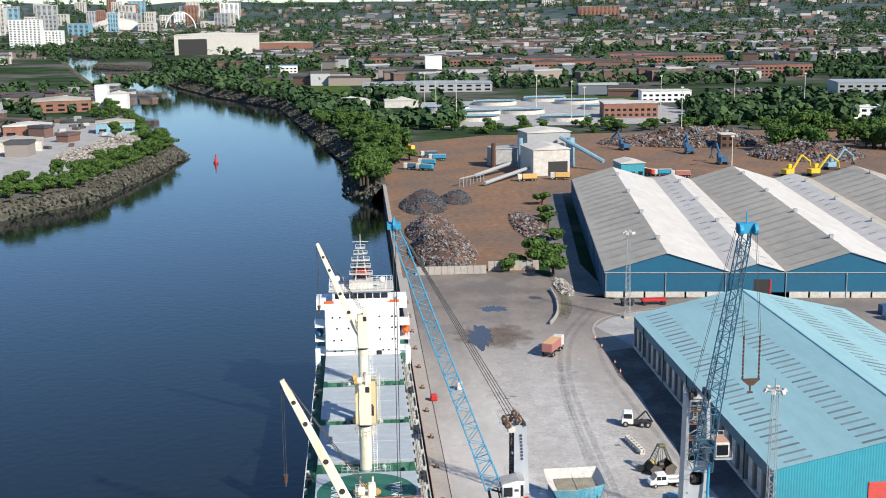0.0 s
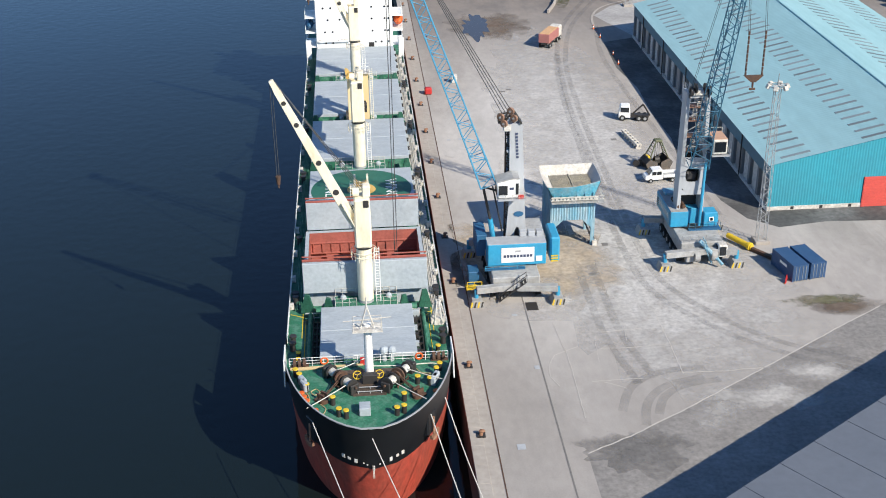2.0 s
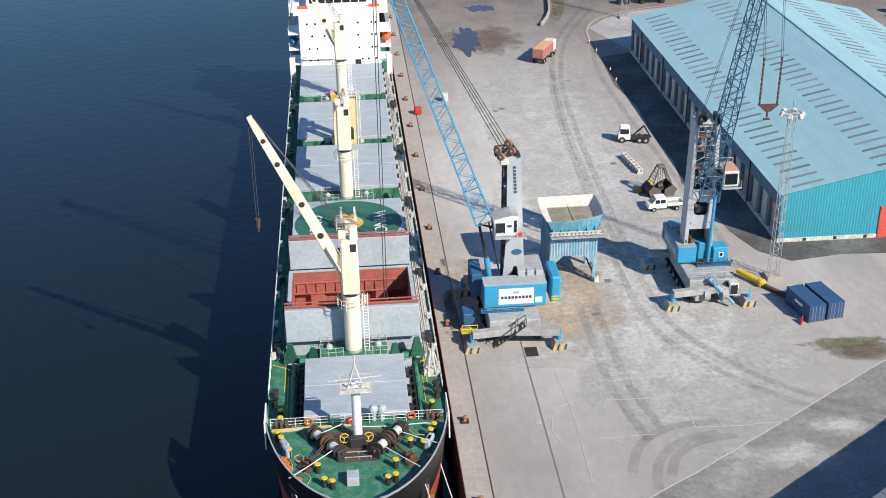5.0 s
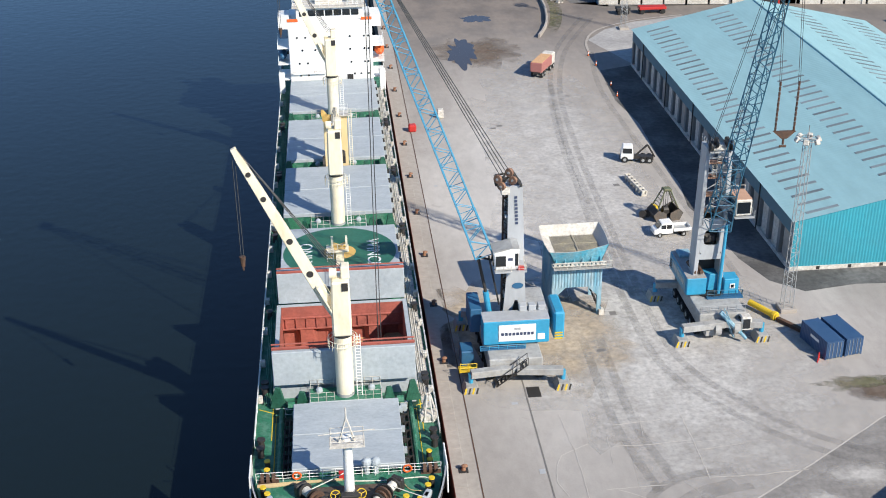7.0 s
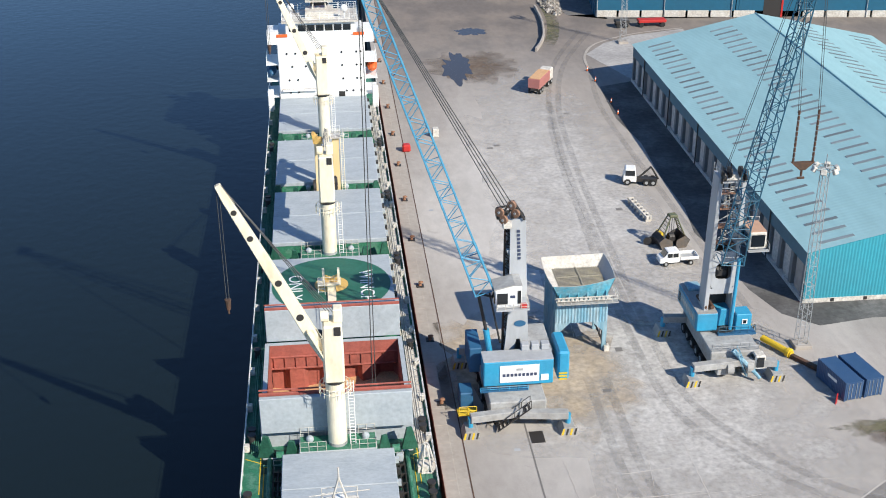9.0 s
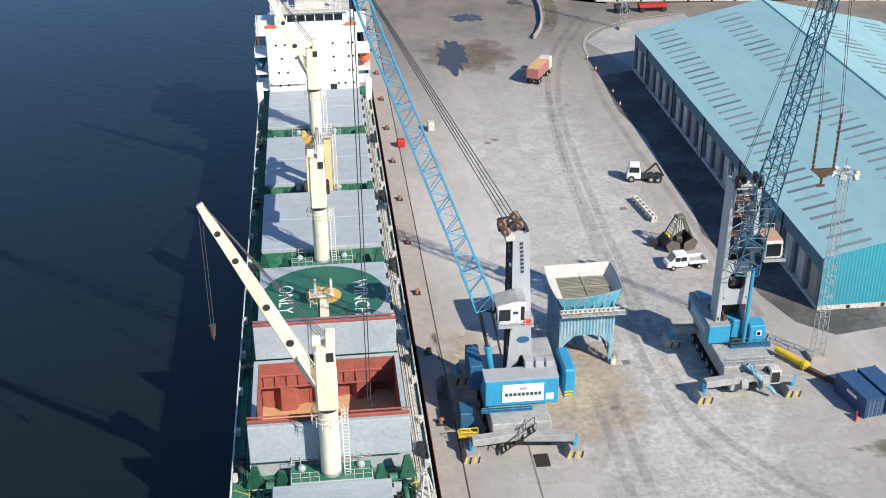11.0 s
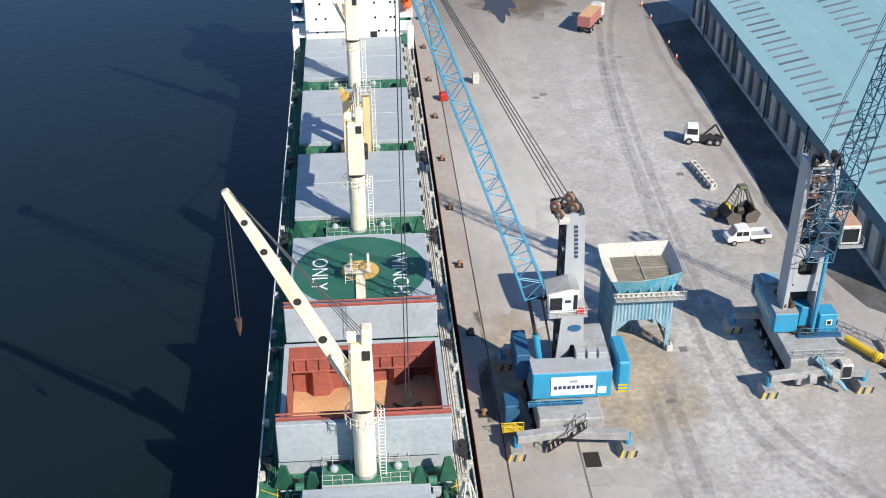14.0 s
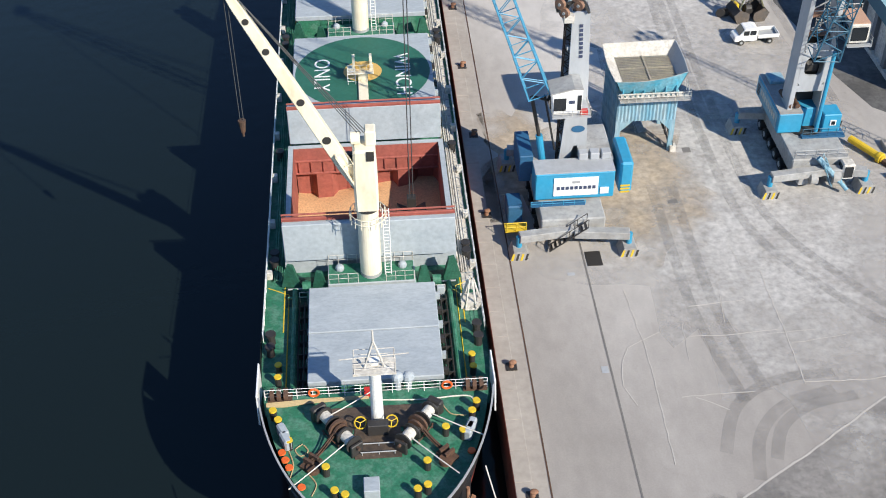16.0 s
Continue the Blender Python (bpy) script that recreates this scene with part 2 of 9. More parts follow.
M["town_roof"] = island_material("far_town_roofs", [(0.085, 0.081, 0.085), (0.128, 0.089, 0.076), (0.281, 0.281, 0.281), (0.093, 0.085, 0.085), (0.162, 0.145, 0.136), (0.072, 0.068, 0.072), (0.119, 0.102, 0.093), (0.408, 0.408, 0.399), (0.076, 0.072, 0.072)], 0.8)
M["rope"] = plain("pale_mooring_rope", (0.66, 0.63, 0.56), 0.9)
M["hawser"] = plain("tan_hawser", (0.46, 0.36, 0.20), 0.95)
M["plinth_brown"] = material("oily_brown_deck", (0.05, 0.04, 0.033), 0.6, second=(0.12, 0.085, 0.06), scale=1.2, amount=0.9, fine=4)
# deck green darkened by grease and by the shade between the hatches
M["greasy_deck"] = material("deck_with_gap_shade", (0.016, 0.04, 0.03), 0.6, second=(0.03, 0.09, 0.06), scale=1.0, amount=0.9, fine=4)
M["wire"] = plain("greasy_wire_rope", (0.07, 0.07, 0.07), 0.6)



def apron_material():
    """Worn concrete: driving streaks along the quay, dust near the hoppers, browner inland."""
    m = bpy.data.materials.new("worn_concrete")
    m.use_nodes = True
    nt = m.node_tree
    b = nt.nodes["Principled BSDF"]
    b.inputs["Roughness"].default_value, b.inputs["Specular IOR Level"].default_value = 0.9, 0.2
    geo = nt.nodes.new("ShaderNodeNewGeometry")

    def noise_at(scale, stretch, detail=6, turn=0.0, warp=0.0):
        mp = nt.nodes.new("ShaderNodeMapping")
        mp.inputs["Scale"].default_value, mp.inputs["Rotation"].default_value = stretch, (0, 0, turn)
        nt.links.new(geo.outputs["Position"], mp.inputs["Vector"])
        n = nt.nodes.new("ShaderNodeTexNoise")
        n.inputs["Scale"].default_value, n.inputs["Detail"].default_value, n.inputs["Roughness"].default_value = scale, detail, 0.6
        n.inputs["Distortion"].default_value = warp
        nt.links.new(mp.outputs[0], n.inputs["Vector"])
        return n.outputs[0]

    def ramp(v, a, c, lo=0.0, hi=1.0):
        r = nt.nodes.new("ShaderNodeMapRange")
        r.interpolation_type = "SMOOTHSTEP"
        for k, x in enumerate((a, c, lo, hi)):
            r.inputs[k + 1].default_value = x
        nt.links.new(v, r.inputs[0])
        return r.outputs[0]

    def mix(kind, fac, a, c):
        n = nt.nodes.new("ShaderNodeMix")
        n.data_type, n.blend_type = "RGBA", kind
        for sock, v in ((n.inputs[0], fac), (n.inputs[6], a), (n.inputs[7], c)):
            if isinstance(v, bpy.types.NodeSocket):
                nt.links.new(v, sock)
            else:
                sock.default_value = v
        return n.outputs[2]

    sep = nt.nodes.new("ShaderNodeSeparateXYZ")
    nt.links.new(geo.outputs["Position"], sep.inputs[0])
    col = mix("MIX", ramp(noise_at(0.05, (1, 0.6, 1)), 0.35, 0.65), (0.405, 0.375, 0.345, 1), (0.325, 0.30, 0.275, 1))
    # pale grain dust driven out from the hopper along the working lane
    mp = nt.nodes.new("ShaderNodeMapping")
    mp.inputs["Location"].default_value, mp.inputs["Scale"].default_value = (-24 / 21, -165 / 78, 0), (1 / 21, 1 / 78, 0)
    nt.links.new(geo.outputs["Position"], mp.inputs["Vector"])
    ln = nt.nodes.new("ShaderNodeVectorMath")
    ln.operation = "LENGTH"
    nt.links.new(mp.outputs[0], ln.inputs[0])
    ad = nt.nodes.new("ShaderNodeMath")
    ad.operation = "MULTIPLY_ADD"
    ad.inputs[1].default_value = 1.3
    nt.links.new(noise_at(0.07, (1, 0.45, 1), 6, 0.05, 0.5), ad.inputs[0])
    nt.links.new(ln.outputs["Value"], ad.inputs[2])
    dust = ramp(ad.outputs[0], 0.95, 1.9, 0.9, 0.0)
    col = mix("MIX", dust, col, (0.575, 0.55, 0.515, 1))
    col = mix("MIX", ramp(noise_at(0.16, (1, 0.12, 1), 7, 0.05, 0.6), 0.48, 0.70, 0, 0.45), col, (0.48, 0.45, 0.415, 1))
    col = mix("MIX", ramp(noise_at(0.22, (1, 0.05, 1), 6, -0.10, 0.5), 0.55, 0.74, 0, 0.38), col, (0.22, 0.205, 0.19, 1))
    col = mix("MIX", ramp(noise_at(0.45, (1, 1, 1), 7, 0.0, 1.2), 0.60, 0.72, 0, 0.22), col, (0.20, 0.18, 0.16, 1))
    # older, rubber-worn bays towards the shed
    col = mix("MIX", ramp(sep.outputs[1], 92, 128, 0.5, 0.0), col, (0.29, 0.27, 0.25, 1))
    # inland the concrete is older, patched and brown
    far = ramp(sep.outputs[1], 200, 300)
    brown = mix("MIX", ramp(noise_at(0.09, (1, 0.7, 1)), 0.38, 0.62), (0.235, 0.20, 0.17, 1), (0.165, 0.145, 0.13, 1))
    col = mix("MIX", far, col, brown)
    col = mix("MULTIPLY", 1.0, col, ramp(noise_at(0.8, (1, 0.5, 1), 6), 0.25, 0.75, 0.93, 1.06))
    col = mix("MULTIPLY", 1.0, col, ramp(noise_at(6.0, (1, 1, 1), 3), 0.3, 0.7, 0.96, 1.03))
    nt.links.new(col, b.inputs["Base Color"])
    return m


def soft_stain(name, base, second, strength=0.9, rough=0.9, streak=1.0, radial=True):
    """A stain that fades out towards its edge and is broken by noise."""
    m = material(name, base, rough, second=second, scale=0.25, amount=0.9, fine=1.4, spec=0.2)
    nt = m.node_tree
    b, out = nt.nodes["Principled BSDF"], nt.nodes["Material Output"]
    tc = nt.nodes.new("ShaderNodeTexCoord")
    mp = nt.nodes.new("ShaderNodeMapping")
    mp.inputs["Location"].default_value, mp.inputs["Scale"].default_value = (-1, -1, 0), (2, 2, 0)
    nt.links.new(tc.outputs["Generated"], mp.inputs["Vector"])
    ln = nt.nodes.new("ShaderNodeVectorMath")
    ln.operation = "LENGTH"
    nt.links.new(mp.outputs[0], ln.inputs[0])
    geo = nt.nodes.new("ShaderNodeNewGeometry")
    n = nt.nodes.new("ShaderNodeTexNoise")
    n.inputs["Scale"].default_value, n.inputs["Detail"].default_value = 0.22 * streak, 7
    nt.links.new(geo.outputs["Position"], n.inputs["Vector"])
    ad = nt.nodes.new("ShaderNodeMath")
    ad.operation = "MULTIPLY_ADD"
    ad.inputs[1].default_value = 1.6
    nt.links.new(n.outputs[0], ad.inputs[0])
    if radial:
        nt.links.new(ln.outputs["Value"], ad.inputs[2])
    else:
        ad.inputs[2].default_value = 0.4
    r = nt.nodes.new("ShaderNodeMapRange")
    r.inputs[1].default_value, r.inputs[2].default_value, r.inputs[3].default_value, r.inputs[4].default_value = 1.0, 1.75, strength, 0.0
    nt.links.new(ad.outputs[0], r.inputs[0])
    tr = nt.nodes.new("ShaderNodeBsdfTransparent")
    mx = nt.nodes.new("ShaderNodeMixShader")
    nt.links.new(r.outputs[0], mx.inputs[0])
    nt.links.new(tr.outputs[0], mx.inputs[1])
    nt.links.new(b.outputs[0], mx.inputs[2])
    nt.links.new(mx.outputs[0], out.inputs[0])
    return m


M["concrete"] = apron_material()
# river water: dark, glossy, softly rippled
water_mat = bpy.data.materials.new("river_water")
water_mat.use_nodes = True
nt = water_mat.node_tree
wb = nt.nodes["Principled BSDF"]
wb.inputs["Base Color"].default_value = (0.0075, 0.013, 0.0135, 1)
wb.inputs["Roughness"].default_value, wb.inputs["IOR"].default_value = 0.05, 1.33
wg = nt.nodes.new("ShaderNodeNewGeometry")
wno = nt.nodes.new("ShaderNodeTexNoise")
wno.inputs["Scale"].default_value, wno.inputs["Detail"].default_value = 0.45, 5
nt.links.new(wg.outputs["Position"], wno.inputs["Vector"])
wbp = nt.nodes.new("ShaderNodeBump")
wbp.inputs["Strength"].default_value, wbp.inputs["Distance"].default_value = 0.35, 0.12
nt.links.new(wno.outputs[0], wbp.inputs["Height"])
nt.links.new(wbp.outputs[0], wb.inputs["Normal"])
M["water"] = water_mat


# ---- mesh helpers ----
def bm_new():
    return bmesh.new()


def box(bm, x0, x1, y0, y1, z0, z1, m=None, mi=0):
    r = bmesh.ops.create_cube(bm, size=1, matrix=(m or Matrix()) @ Matrix.Translation(((x0 + x1) / 2, (y0 + y1) / 2, (z0 + z1) / 2)) @ Matrix.Diagonal((x1 - x0, y1 - y0, z1 - z0, 1)))
    if mi:
        for v in r["verts"]:
            for f in v.link_faces:
                f.material_index = mi
    return r["verts"]


def bevel(bm, w):
    bmesh.ops.bevel(bm, geom=bm.edges[:], offset=w, segments=1, affect="EDGES", profile=0.5)
    return bm


def rod(bm, a, b, r, seg=6, r2=None):
    a, b = Vector(a), Vector(b)
    d = b - a
    m = Matrix.Translation((a + b) / 2) @ d.to_track_quat("Z", "Y").to_matrix().to_4x4()
    bmesh.ops.create_cone(bm, cap_ends=True, segments=seg, radius1=r, radius2=r if r2 is None else r2, depth=d.length, matrix=m)


def prism(bm, pts, y0, y1):
    """A profile of (x, z) drawn out along y."""
    a = [bm.verts.new((x, y0, z)) for x, z in pts]
    b = [bm.verts.new((x, y1, z)) for x, z in pts]
    n = len(pts)
    bm.faces.new(a)
    bm.faces.new(b[::-1])
    for i in range(n):
        bm.faces.new((a[i], b[i], b[(i + 1) % n], a[(i + 1) % n]))
    bmesh.ops.recalc_face_normals(bm, faces=bm.faces[:])


def mesh_of(name, bm, mat, smooth=False):
    me = bpy.data.meshes.new(name)
    bm.to_mesh(me)
    bm.free()
    for m in (mat if isinstance(mat, (list, tuple)) else [mat]):
        me.materials.append(M[m] if isinstance(m, str) else m)
    if smooth:
        me.shade_smooth()
    return me


def part(name, bm, mat, parent, label="", smooth=False):
    ob = new(name, mesh_of(name, bm, mat, smooth))
    ob.parent = parent
    return tagged(ob, label)


SC = Matrix.Scale(PLAN, 4)


def at(x, y, z, rz=0):
    """A place on the plan, as a pose in metres."""
    return pose(x * PLAN, y * PLAN, z * PLAN, 0, 0, rz) @ SC


def place(x, y, z, rz=0):
    """The same without the plan's scale, for copies."""
    return pose(x * PLAN, y * PLAN, z * PLAN, 0, 0, rz)


def thing(name, label, category, m=None, group="", kind=""):
    ob = new(name)
    ob.matrix_basis = m or SC
    return tagged(ob, label, category, group, kind)


def solid(name, bm, mat, label, category, m=None, group="", kind="", smooth=False):
    ob = new(name, mesh_of(name, bm, mat, smooth))
    ob.matrix_basis = m or SC
    return tagged(ob, label, category, group, kind)


def one(name, mat, parent, *dims, label="", w=0.0, m=None):
    """A part that is one shaped box."""
    bm = bm_new()
    box(bm, *dims, m=m)
    if w:
        bevel(bm, w)
    return part(name, bm, mat, parent, label)


def joined_boxes(name, items, mat, label, category, kind="stuff"):
    """Many small boxes as one mesh: rows of centre, half sizes, turn, lean."""
    verts, faces = [], []
    corners = [(-1, -1, -1), (1, -1, -1), (1, 1, -1), (-1, 1, -1), (-1, -1, 1), (1, -1, 1), (1, 1, 1), (-1, 1, 1)]
    quads = [(0, 3, 2, 1), (4, 5, 6, 7), (0, 1, 5, 4), (1, 2, 6, 5), (2, 3, 7, 6), (3, 0, 4, 7)]
    for (cx, cy, cz), (hx, hy, hz), e in items:
        k = len(verts)
        rot = Euler(e).to_matrix()
        for c in corners:
            v = rot @ Vector((c[0] * hx, c[1] * hy, c[2] * hz))
            verts.append((cx + v.x, cy + v.y, cz + v.z))
        faces += [tuple(k + i for i in q) for q in quads]
    me = bpy.data.meshes.new(name)
    me.from_pydata(verts, [], faces)
    me.materials.append(M[mat])
    ob = new(name, me)
    ob.matrix_basis = SC
    return tagged(ob, label, category, "", kind)


def sheet(name, outline, z, mat, label, category, kind="structure"):
    bm = bm_new()
    bm.faces.new([bm.verts.new((x, y, z)) for x, y in outline])
    bmesh.ops.recalc_face_normals(bm, faces=bm.faces[:])
    if bm.faces[:][0].normal.z < 0:
        bmesh.ops.reverse_faces(bm, faces=bm.faces[:])
    return solid(name, bm, mat, label, category, kind=kind)


# ---- ground, river, banks ----
def land(name, outline, banked, label, mat="town_ground"):
    """A level sheet of land with a stony slope down to the river along its banked points."""
    bm = bm_new()
    top = [bm.verts.new((x, y, 0)) for x, y in outline]
    f = bm.faces.new(top)
    bmesh.ops.recalc_face_normals(bm, faces=[f])
    if f.normal.z < 0:
        bmesh.ops.reverse_faces(bm, faces=[f])
    bmesh.ops.triangulate(bm, faces=bm.faces[:])
    g = solid(name, bm, mat, label, "ground", kind="structure")
    bm = bm_new()
    pts = [Vector((x, y, 0)) for x, y in banked]
    fine = []
    for a, b in zip(pts, pts[1:]):
        n = max(2, int((b - a).length / 12))
        fine += [a.lerp(b, i / n) for i in range(n)]
    fine.append(pts[-1])
    rows = []
    for i, p in enumerate(fine):
        d = (fine[min(i + 1, len(fine) - 1)] - fine[max(i - 1, 0)]).normalized()
        side = Vector((d.y, -d.x, 0))
        w = 5.5 + 2 * noise.noise(p * 0.05)
        j = 1.5 * noise.noise(p * 0.11 + Vector((5, 5, 5)))
        rows.append([bm.verts.new(p - side * 3 + Vector((0, 0, 0.05))), bm.verts.new(p + side * (w * 0.35 + j) + Vector((0, 0, -1.6))),
                     bm.verts.new(p + side * (w * 0.75 + j) + Vector((0, 0, -3.9))), bm.verts.new(p + side * (w + j) + Vector((0, 0, -7.5)))])
    for r, s in zip(rows, rows[1:]):
        for k in range(3):
            bm.faces.new((r[k], r[k + 1], s[k + 1], s[k]))
    bmesh.ops.recalc_face_normals(bm, faces=bm.faces[:])
    solid(name + "_bank", bm, "mud", "muddy stone river bank at low tide", "river bank", kind="structure")
    return g


sheet("water", [(-4400, -1500), (4, -1500), (4, 480), (300, 2500), (300, 4000), (-4400, 4000)], -6.2, "water", "dark calm river water with faint ripples", "river")
NORTH = [(-420, 330), (-250, 400), (-147, 436), (-123, 477), (-112, 560), (-107, 619), (-120, 660), (-150, 760), (-188, 897), (-288, 1253), (-430, 1760), (-560, 1950), (-900, 2060), (-4400, 2250)]
land("ground_north", NORTH + [(-4400, -300), (-1200, 200)], NORTH, "built-up land across the river", "town_ground")
SOUTH = [(-4400, 2420), (-900, 2280), (-520, 2150), (-400, 1930), (-352, 1624), (-270, 1527), (-180, 1200), (-128, 1057), (-62, 921), (-32, 723), (-8, 568), (-9, 480), (0, 458)]
land("ground_south", SOUTH + [(0, -1500), (4400, -1500), (4400, 4300), (-4400, 4300)], SOUTH, "level land with docks and town to the horizon", "town_ground")

def curve_pts(pts, n=8):
    out = []
    for i in range(len(pts) - 1):
        p0, p1, p2, p3 = (Vector(pts[max(0, min(len(pts) - 1, i + k))]) for k in (-1, 0, 1, 2))
        for j in range(n):
            t = j / n
            out.append(tuple(0.5 * ((2 * p1) + (p2 - p0) * t + (2 * p0 - 5 * p1 + 4 * p2 - p3) * t * t + (3 * p1 - p0 - 3 * p2 + p3) * t ** 3)))
    return out + [tuple(pts[-1])]


# quay wall, cope and apron
bm = bm_new()
box(bm, -0.25, 1.6, -400, 458, -8, -0.02)
solid("quay_wall", bm, "quay_wall", "dark tidal quay wall streaked with weed", "quay wall", kind="structure")
cope = thing("quay_cope", "weathered stone cope along the quay edge", "quay edge", kind="structure")
bm = bm_new()
box(bm, -0.32, 1.0, -1.56, 1.56, -0.35, 0.10)
bevel(bm, 0.02)
cope_mesh = mesh_of("cope_stone", bm, "cope")
for i in range(167):
    o = new("cope_stone", cope_mesh)
    o.parent = cope
    o.location = (0, -60 + i * 3.13, random.uniform(-0.006, 0.006))
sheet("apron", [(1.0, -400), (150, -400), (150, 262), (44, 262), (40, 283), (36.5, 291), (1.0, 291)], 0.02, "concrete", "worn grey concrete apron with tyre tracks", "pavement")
sheet("cope_strip", [(1.0, -60), (2.15, -60), (2.15, 288), (1.0, 288)], 0.034, "cope", "beige concrete strip behind the quay edge", "pavement")
sheet("riverside_field", [(-95, 1060), (-50, 940), (20, 905), (40, 985), (-10, 1020), (-20, 1120), (-110, 1240)], 0.03, "grass", "green riverside field", "field")
sheet("works_field", [(120, 890), (330, 870), (300, 900), (120, 915)], 0.03, "grass", "strip of mown green grass", "field")
sheet("works_ground", [(36, 690), (180, 690), (215, 760), (190, 890), (36, 880)], 0.03, "concrete_pale", "grey ground of the treatment works", "yard")
sheet("wharf_ground", [(-122, 500), (-116, 600), (-128, 660), (-160, 760), (-300, 760), (-300, 560), (-180, 500)], 0.03, "concrete_pale", "dusty grey wharf ground", "yard")
sheet("dusty_corner", [(42, 233), (47, 240), (54, 245), (66, 248.5), (66, 218), (47, 217)], 0.05, "concrete_pale", "pale dusty corner behind the warehouse", "pavement")
sheet("scrap_yard_ground", [(1.0, 291.05), (37, 291.05), (46, 330), (62, 420), (250, 440), (330, 520), (300, 640), (60, 640), (1, 600)], 0.02, "brown_ground", "rust-brown earth of the scrap yard", "yard")
sheet("shed_road", [(40, 283), (44, 262.05), (150, 262.05), (150, 240), (300, 240), (300, 258), (52, 258), (51, 300), (68, 430), (61, 420), (47, 330)], 0.045, "asphalt", "dark asphalt service road beside the sheds", "road")
sheet("grass_verge", [(110, 215), (260, 215), (260, 243), (120, 243)], 0.07, "grass", "rough green grass verge", "grass")

# pale dust, tyre tracks, joints and puddles on the apron
def strip(name, pts, width, z, mat, label, category="road mark"):
    bm = bm_new()
    prev = None
    for i, (x, y) in enumerate(pts):
        a, b = Vector(pts[max(i - 1, 0)]), Vector(pts[min(i + 1, len(pts) - 1)])
        d = (b - a).normalized()
        n = Vector((d.y, -d.x)) * width / 2
        cur = (bm.verts.new((x - n.x, y - n.y, z)), bm.verts.new((x + n.x, y + n.y, z)))
        if prev:
            bm.faces.new((prev[0], prev[1], cur[1], cur[0]))
        prev = cur
    bmesh.ops.recalc_face_normals(bm, faces=bm.faces[:])
    for f in bm.faces:
        if f.normal.z < 0:
            f.normal_flip()
    return solid(name, bm, mat, label, category, kind="structure")


def patch(name, cx, cy, rx, ry, z, mat, label, seed=0, category="stain"):
    bm = bm_new()
    n = 72
    vs = []
    for i in range(n):
        a = 2 * math.pi * i / n
        k = 1 + 0.5 * noise.noise(Vector((math.cos(a) * 1.5 + seed, math.sin(a) * 1.5, seed * 3.1))) + 0.45 * noise.noise(Vector((math.cos(a) * 4 + seed, math.sin(a) * 4, seed * 1.7)))
        vs.append(bm.verts.new((cx + rx * k * math.cos(a), cy + ry * k * math.sin(a), z)))
    bm.faces.new(vs)
    return solid(name, bm, mat, label, category, kind="structure")


M["tyre"] = soft_stain("tyre_darkened_concrete", (0.17, 0.165, 0.16), (0.24, 0.235, 0.23), 0.2, streak=2.2, radial=False)
M["puddle"] = plain("puddle_water", (0.055, 0.045, 0.038), 0.12, amount=0.4, spec=0.35)
M["spill"] = soft_stain("grain_dust_on_concrete", (0.52, 0.42, 0.30), (0.44, 0.38, 0.31), 0.9)
M["pale_dust"] = soft_stain("pale_dust_on_concrete", (0.56, 0.54, 0.51), (0.46, 0.44, 0.415), 0.85)
M["brown_stain"] = soft_stain("brown_wet_stain", (0.15, 0.105, 0.075), (0.2, 0.17, 0.14), 0.9)
M["joint"] = plain("dark_joint", (0.18, 0.17, 0.16), 0.9)
M["weeds"] = soft_stain("weedy_concrete", (0.11, 0.12, 0.055), (0.22, 0.19, 0.14), 0.9, streak=3.0)
patch("dust_patch", 25, 165, 15, 60, 0.028, "pale_dust", "pale dusty concrete worn by traffic", 1)
patch("dust_patch", 25, 112, 17, 32, 0.03, "pale_dust", "pale dusty concrete worn by traffic", 5)
patch("grain_spill", 5.5, 120, 5, 11, 0.034, "spill", "tan grain dust spilled on the quay", 2)
patch("grain_spill", 16, 116, 8, 12, 0.034, "spill", "tan grain dust spilled under the hopper", 7)
patch("wet_stain", 20, 228, 9, 11, 0.03, "brown_stain", "brown damp stain on the concrete", 3)
patch("puddle", 15.5, 228, 3.0, 8, 0.036, "puddle", "dark shallow puddle on the concrete", 4, "puddle")
patch("puddle", 21, 252, 3.0, 3.2, 0.036, "puddle", "dark shallow puddle on the concrete", 8, "puddle")
patch("verge_patch", 49, 100.5, 5, 2.4, 0.03, "brown_stain", "patch of earth and weeds on the concrete", 9)
M["old_tarmac"] = material("old_worn_tarmac", (0.27, 0.255, 0.24), 0.95, second=(0.20, 0.19, 0.18), scale=0.2, amount=0.9, fine=1.6, fine_amount=0.25, spec=0.2)
M["dark_tarmac"] = soft_stain("dark_broken_tarmac", (0.15, 0.145, 0.14), (0.24, 0.23, 0.22), 0.75, streak=2.0)
# dark asphalt, with some of the warehouse's shadow put into its colour
M["wet_asphalt"] = material("dark_shaded_asphalt", (0.085, 0.083, 0.08), 0.8, second=(0.16, 0.155, 0.15), scale=0.12, amount=0.9, fine=1.2, fine_amount=0.25, spec=0.3, lo=0.45, hi=0.62)
sheet("old_tarmac", [(11.1, 73.8), (16, 76.3), (22.4, 80.3), (34.4, 88.3), (47, 97), (51.8, 100.1), (110, 140), (150, 140), (150, 0), (11.1, 0)], 0.026, "old_tarmac", "older worn tarmac along the quayside shed", "pavement")
patch("tarmac_patch", 17, 74.5, 6, 4, 0.031, "dark_tarmac", "broken dark tarmac on the old yard", 12)
patch("scuffed_patch", 32, 82, 7, 2.6, 0.031, "pale_dust", "pale scuffed surface on the old yard", 14)
patch("scuffed_patch", 40, 86.5, 4, 2.0, 0.032, "pale_dust", "pale scuffed surface on the old yard", 15)
patch("weed_patch", 46, 102.6, 5.5, 1.3, 0.033, "weeds", "thin weeds growing on the concrete", 21)
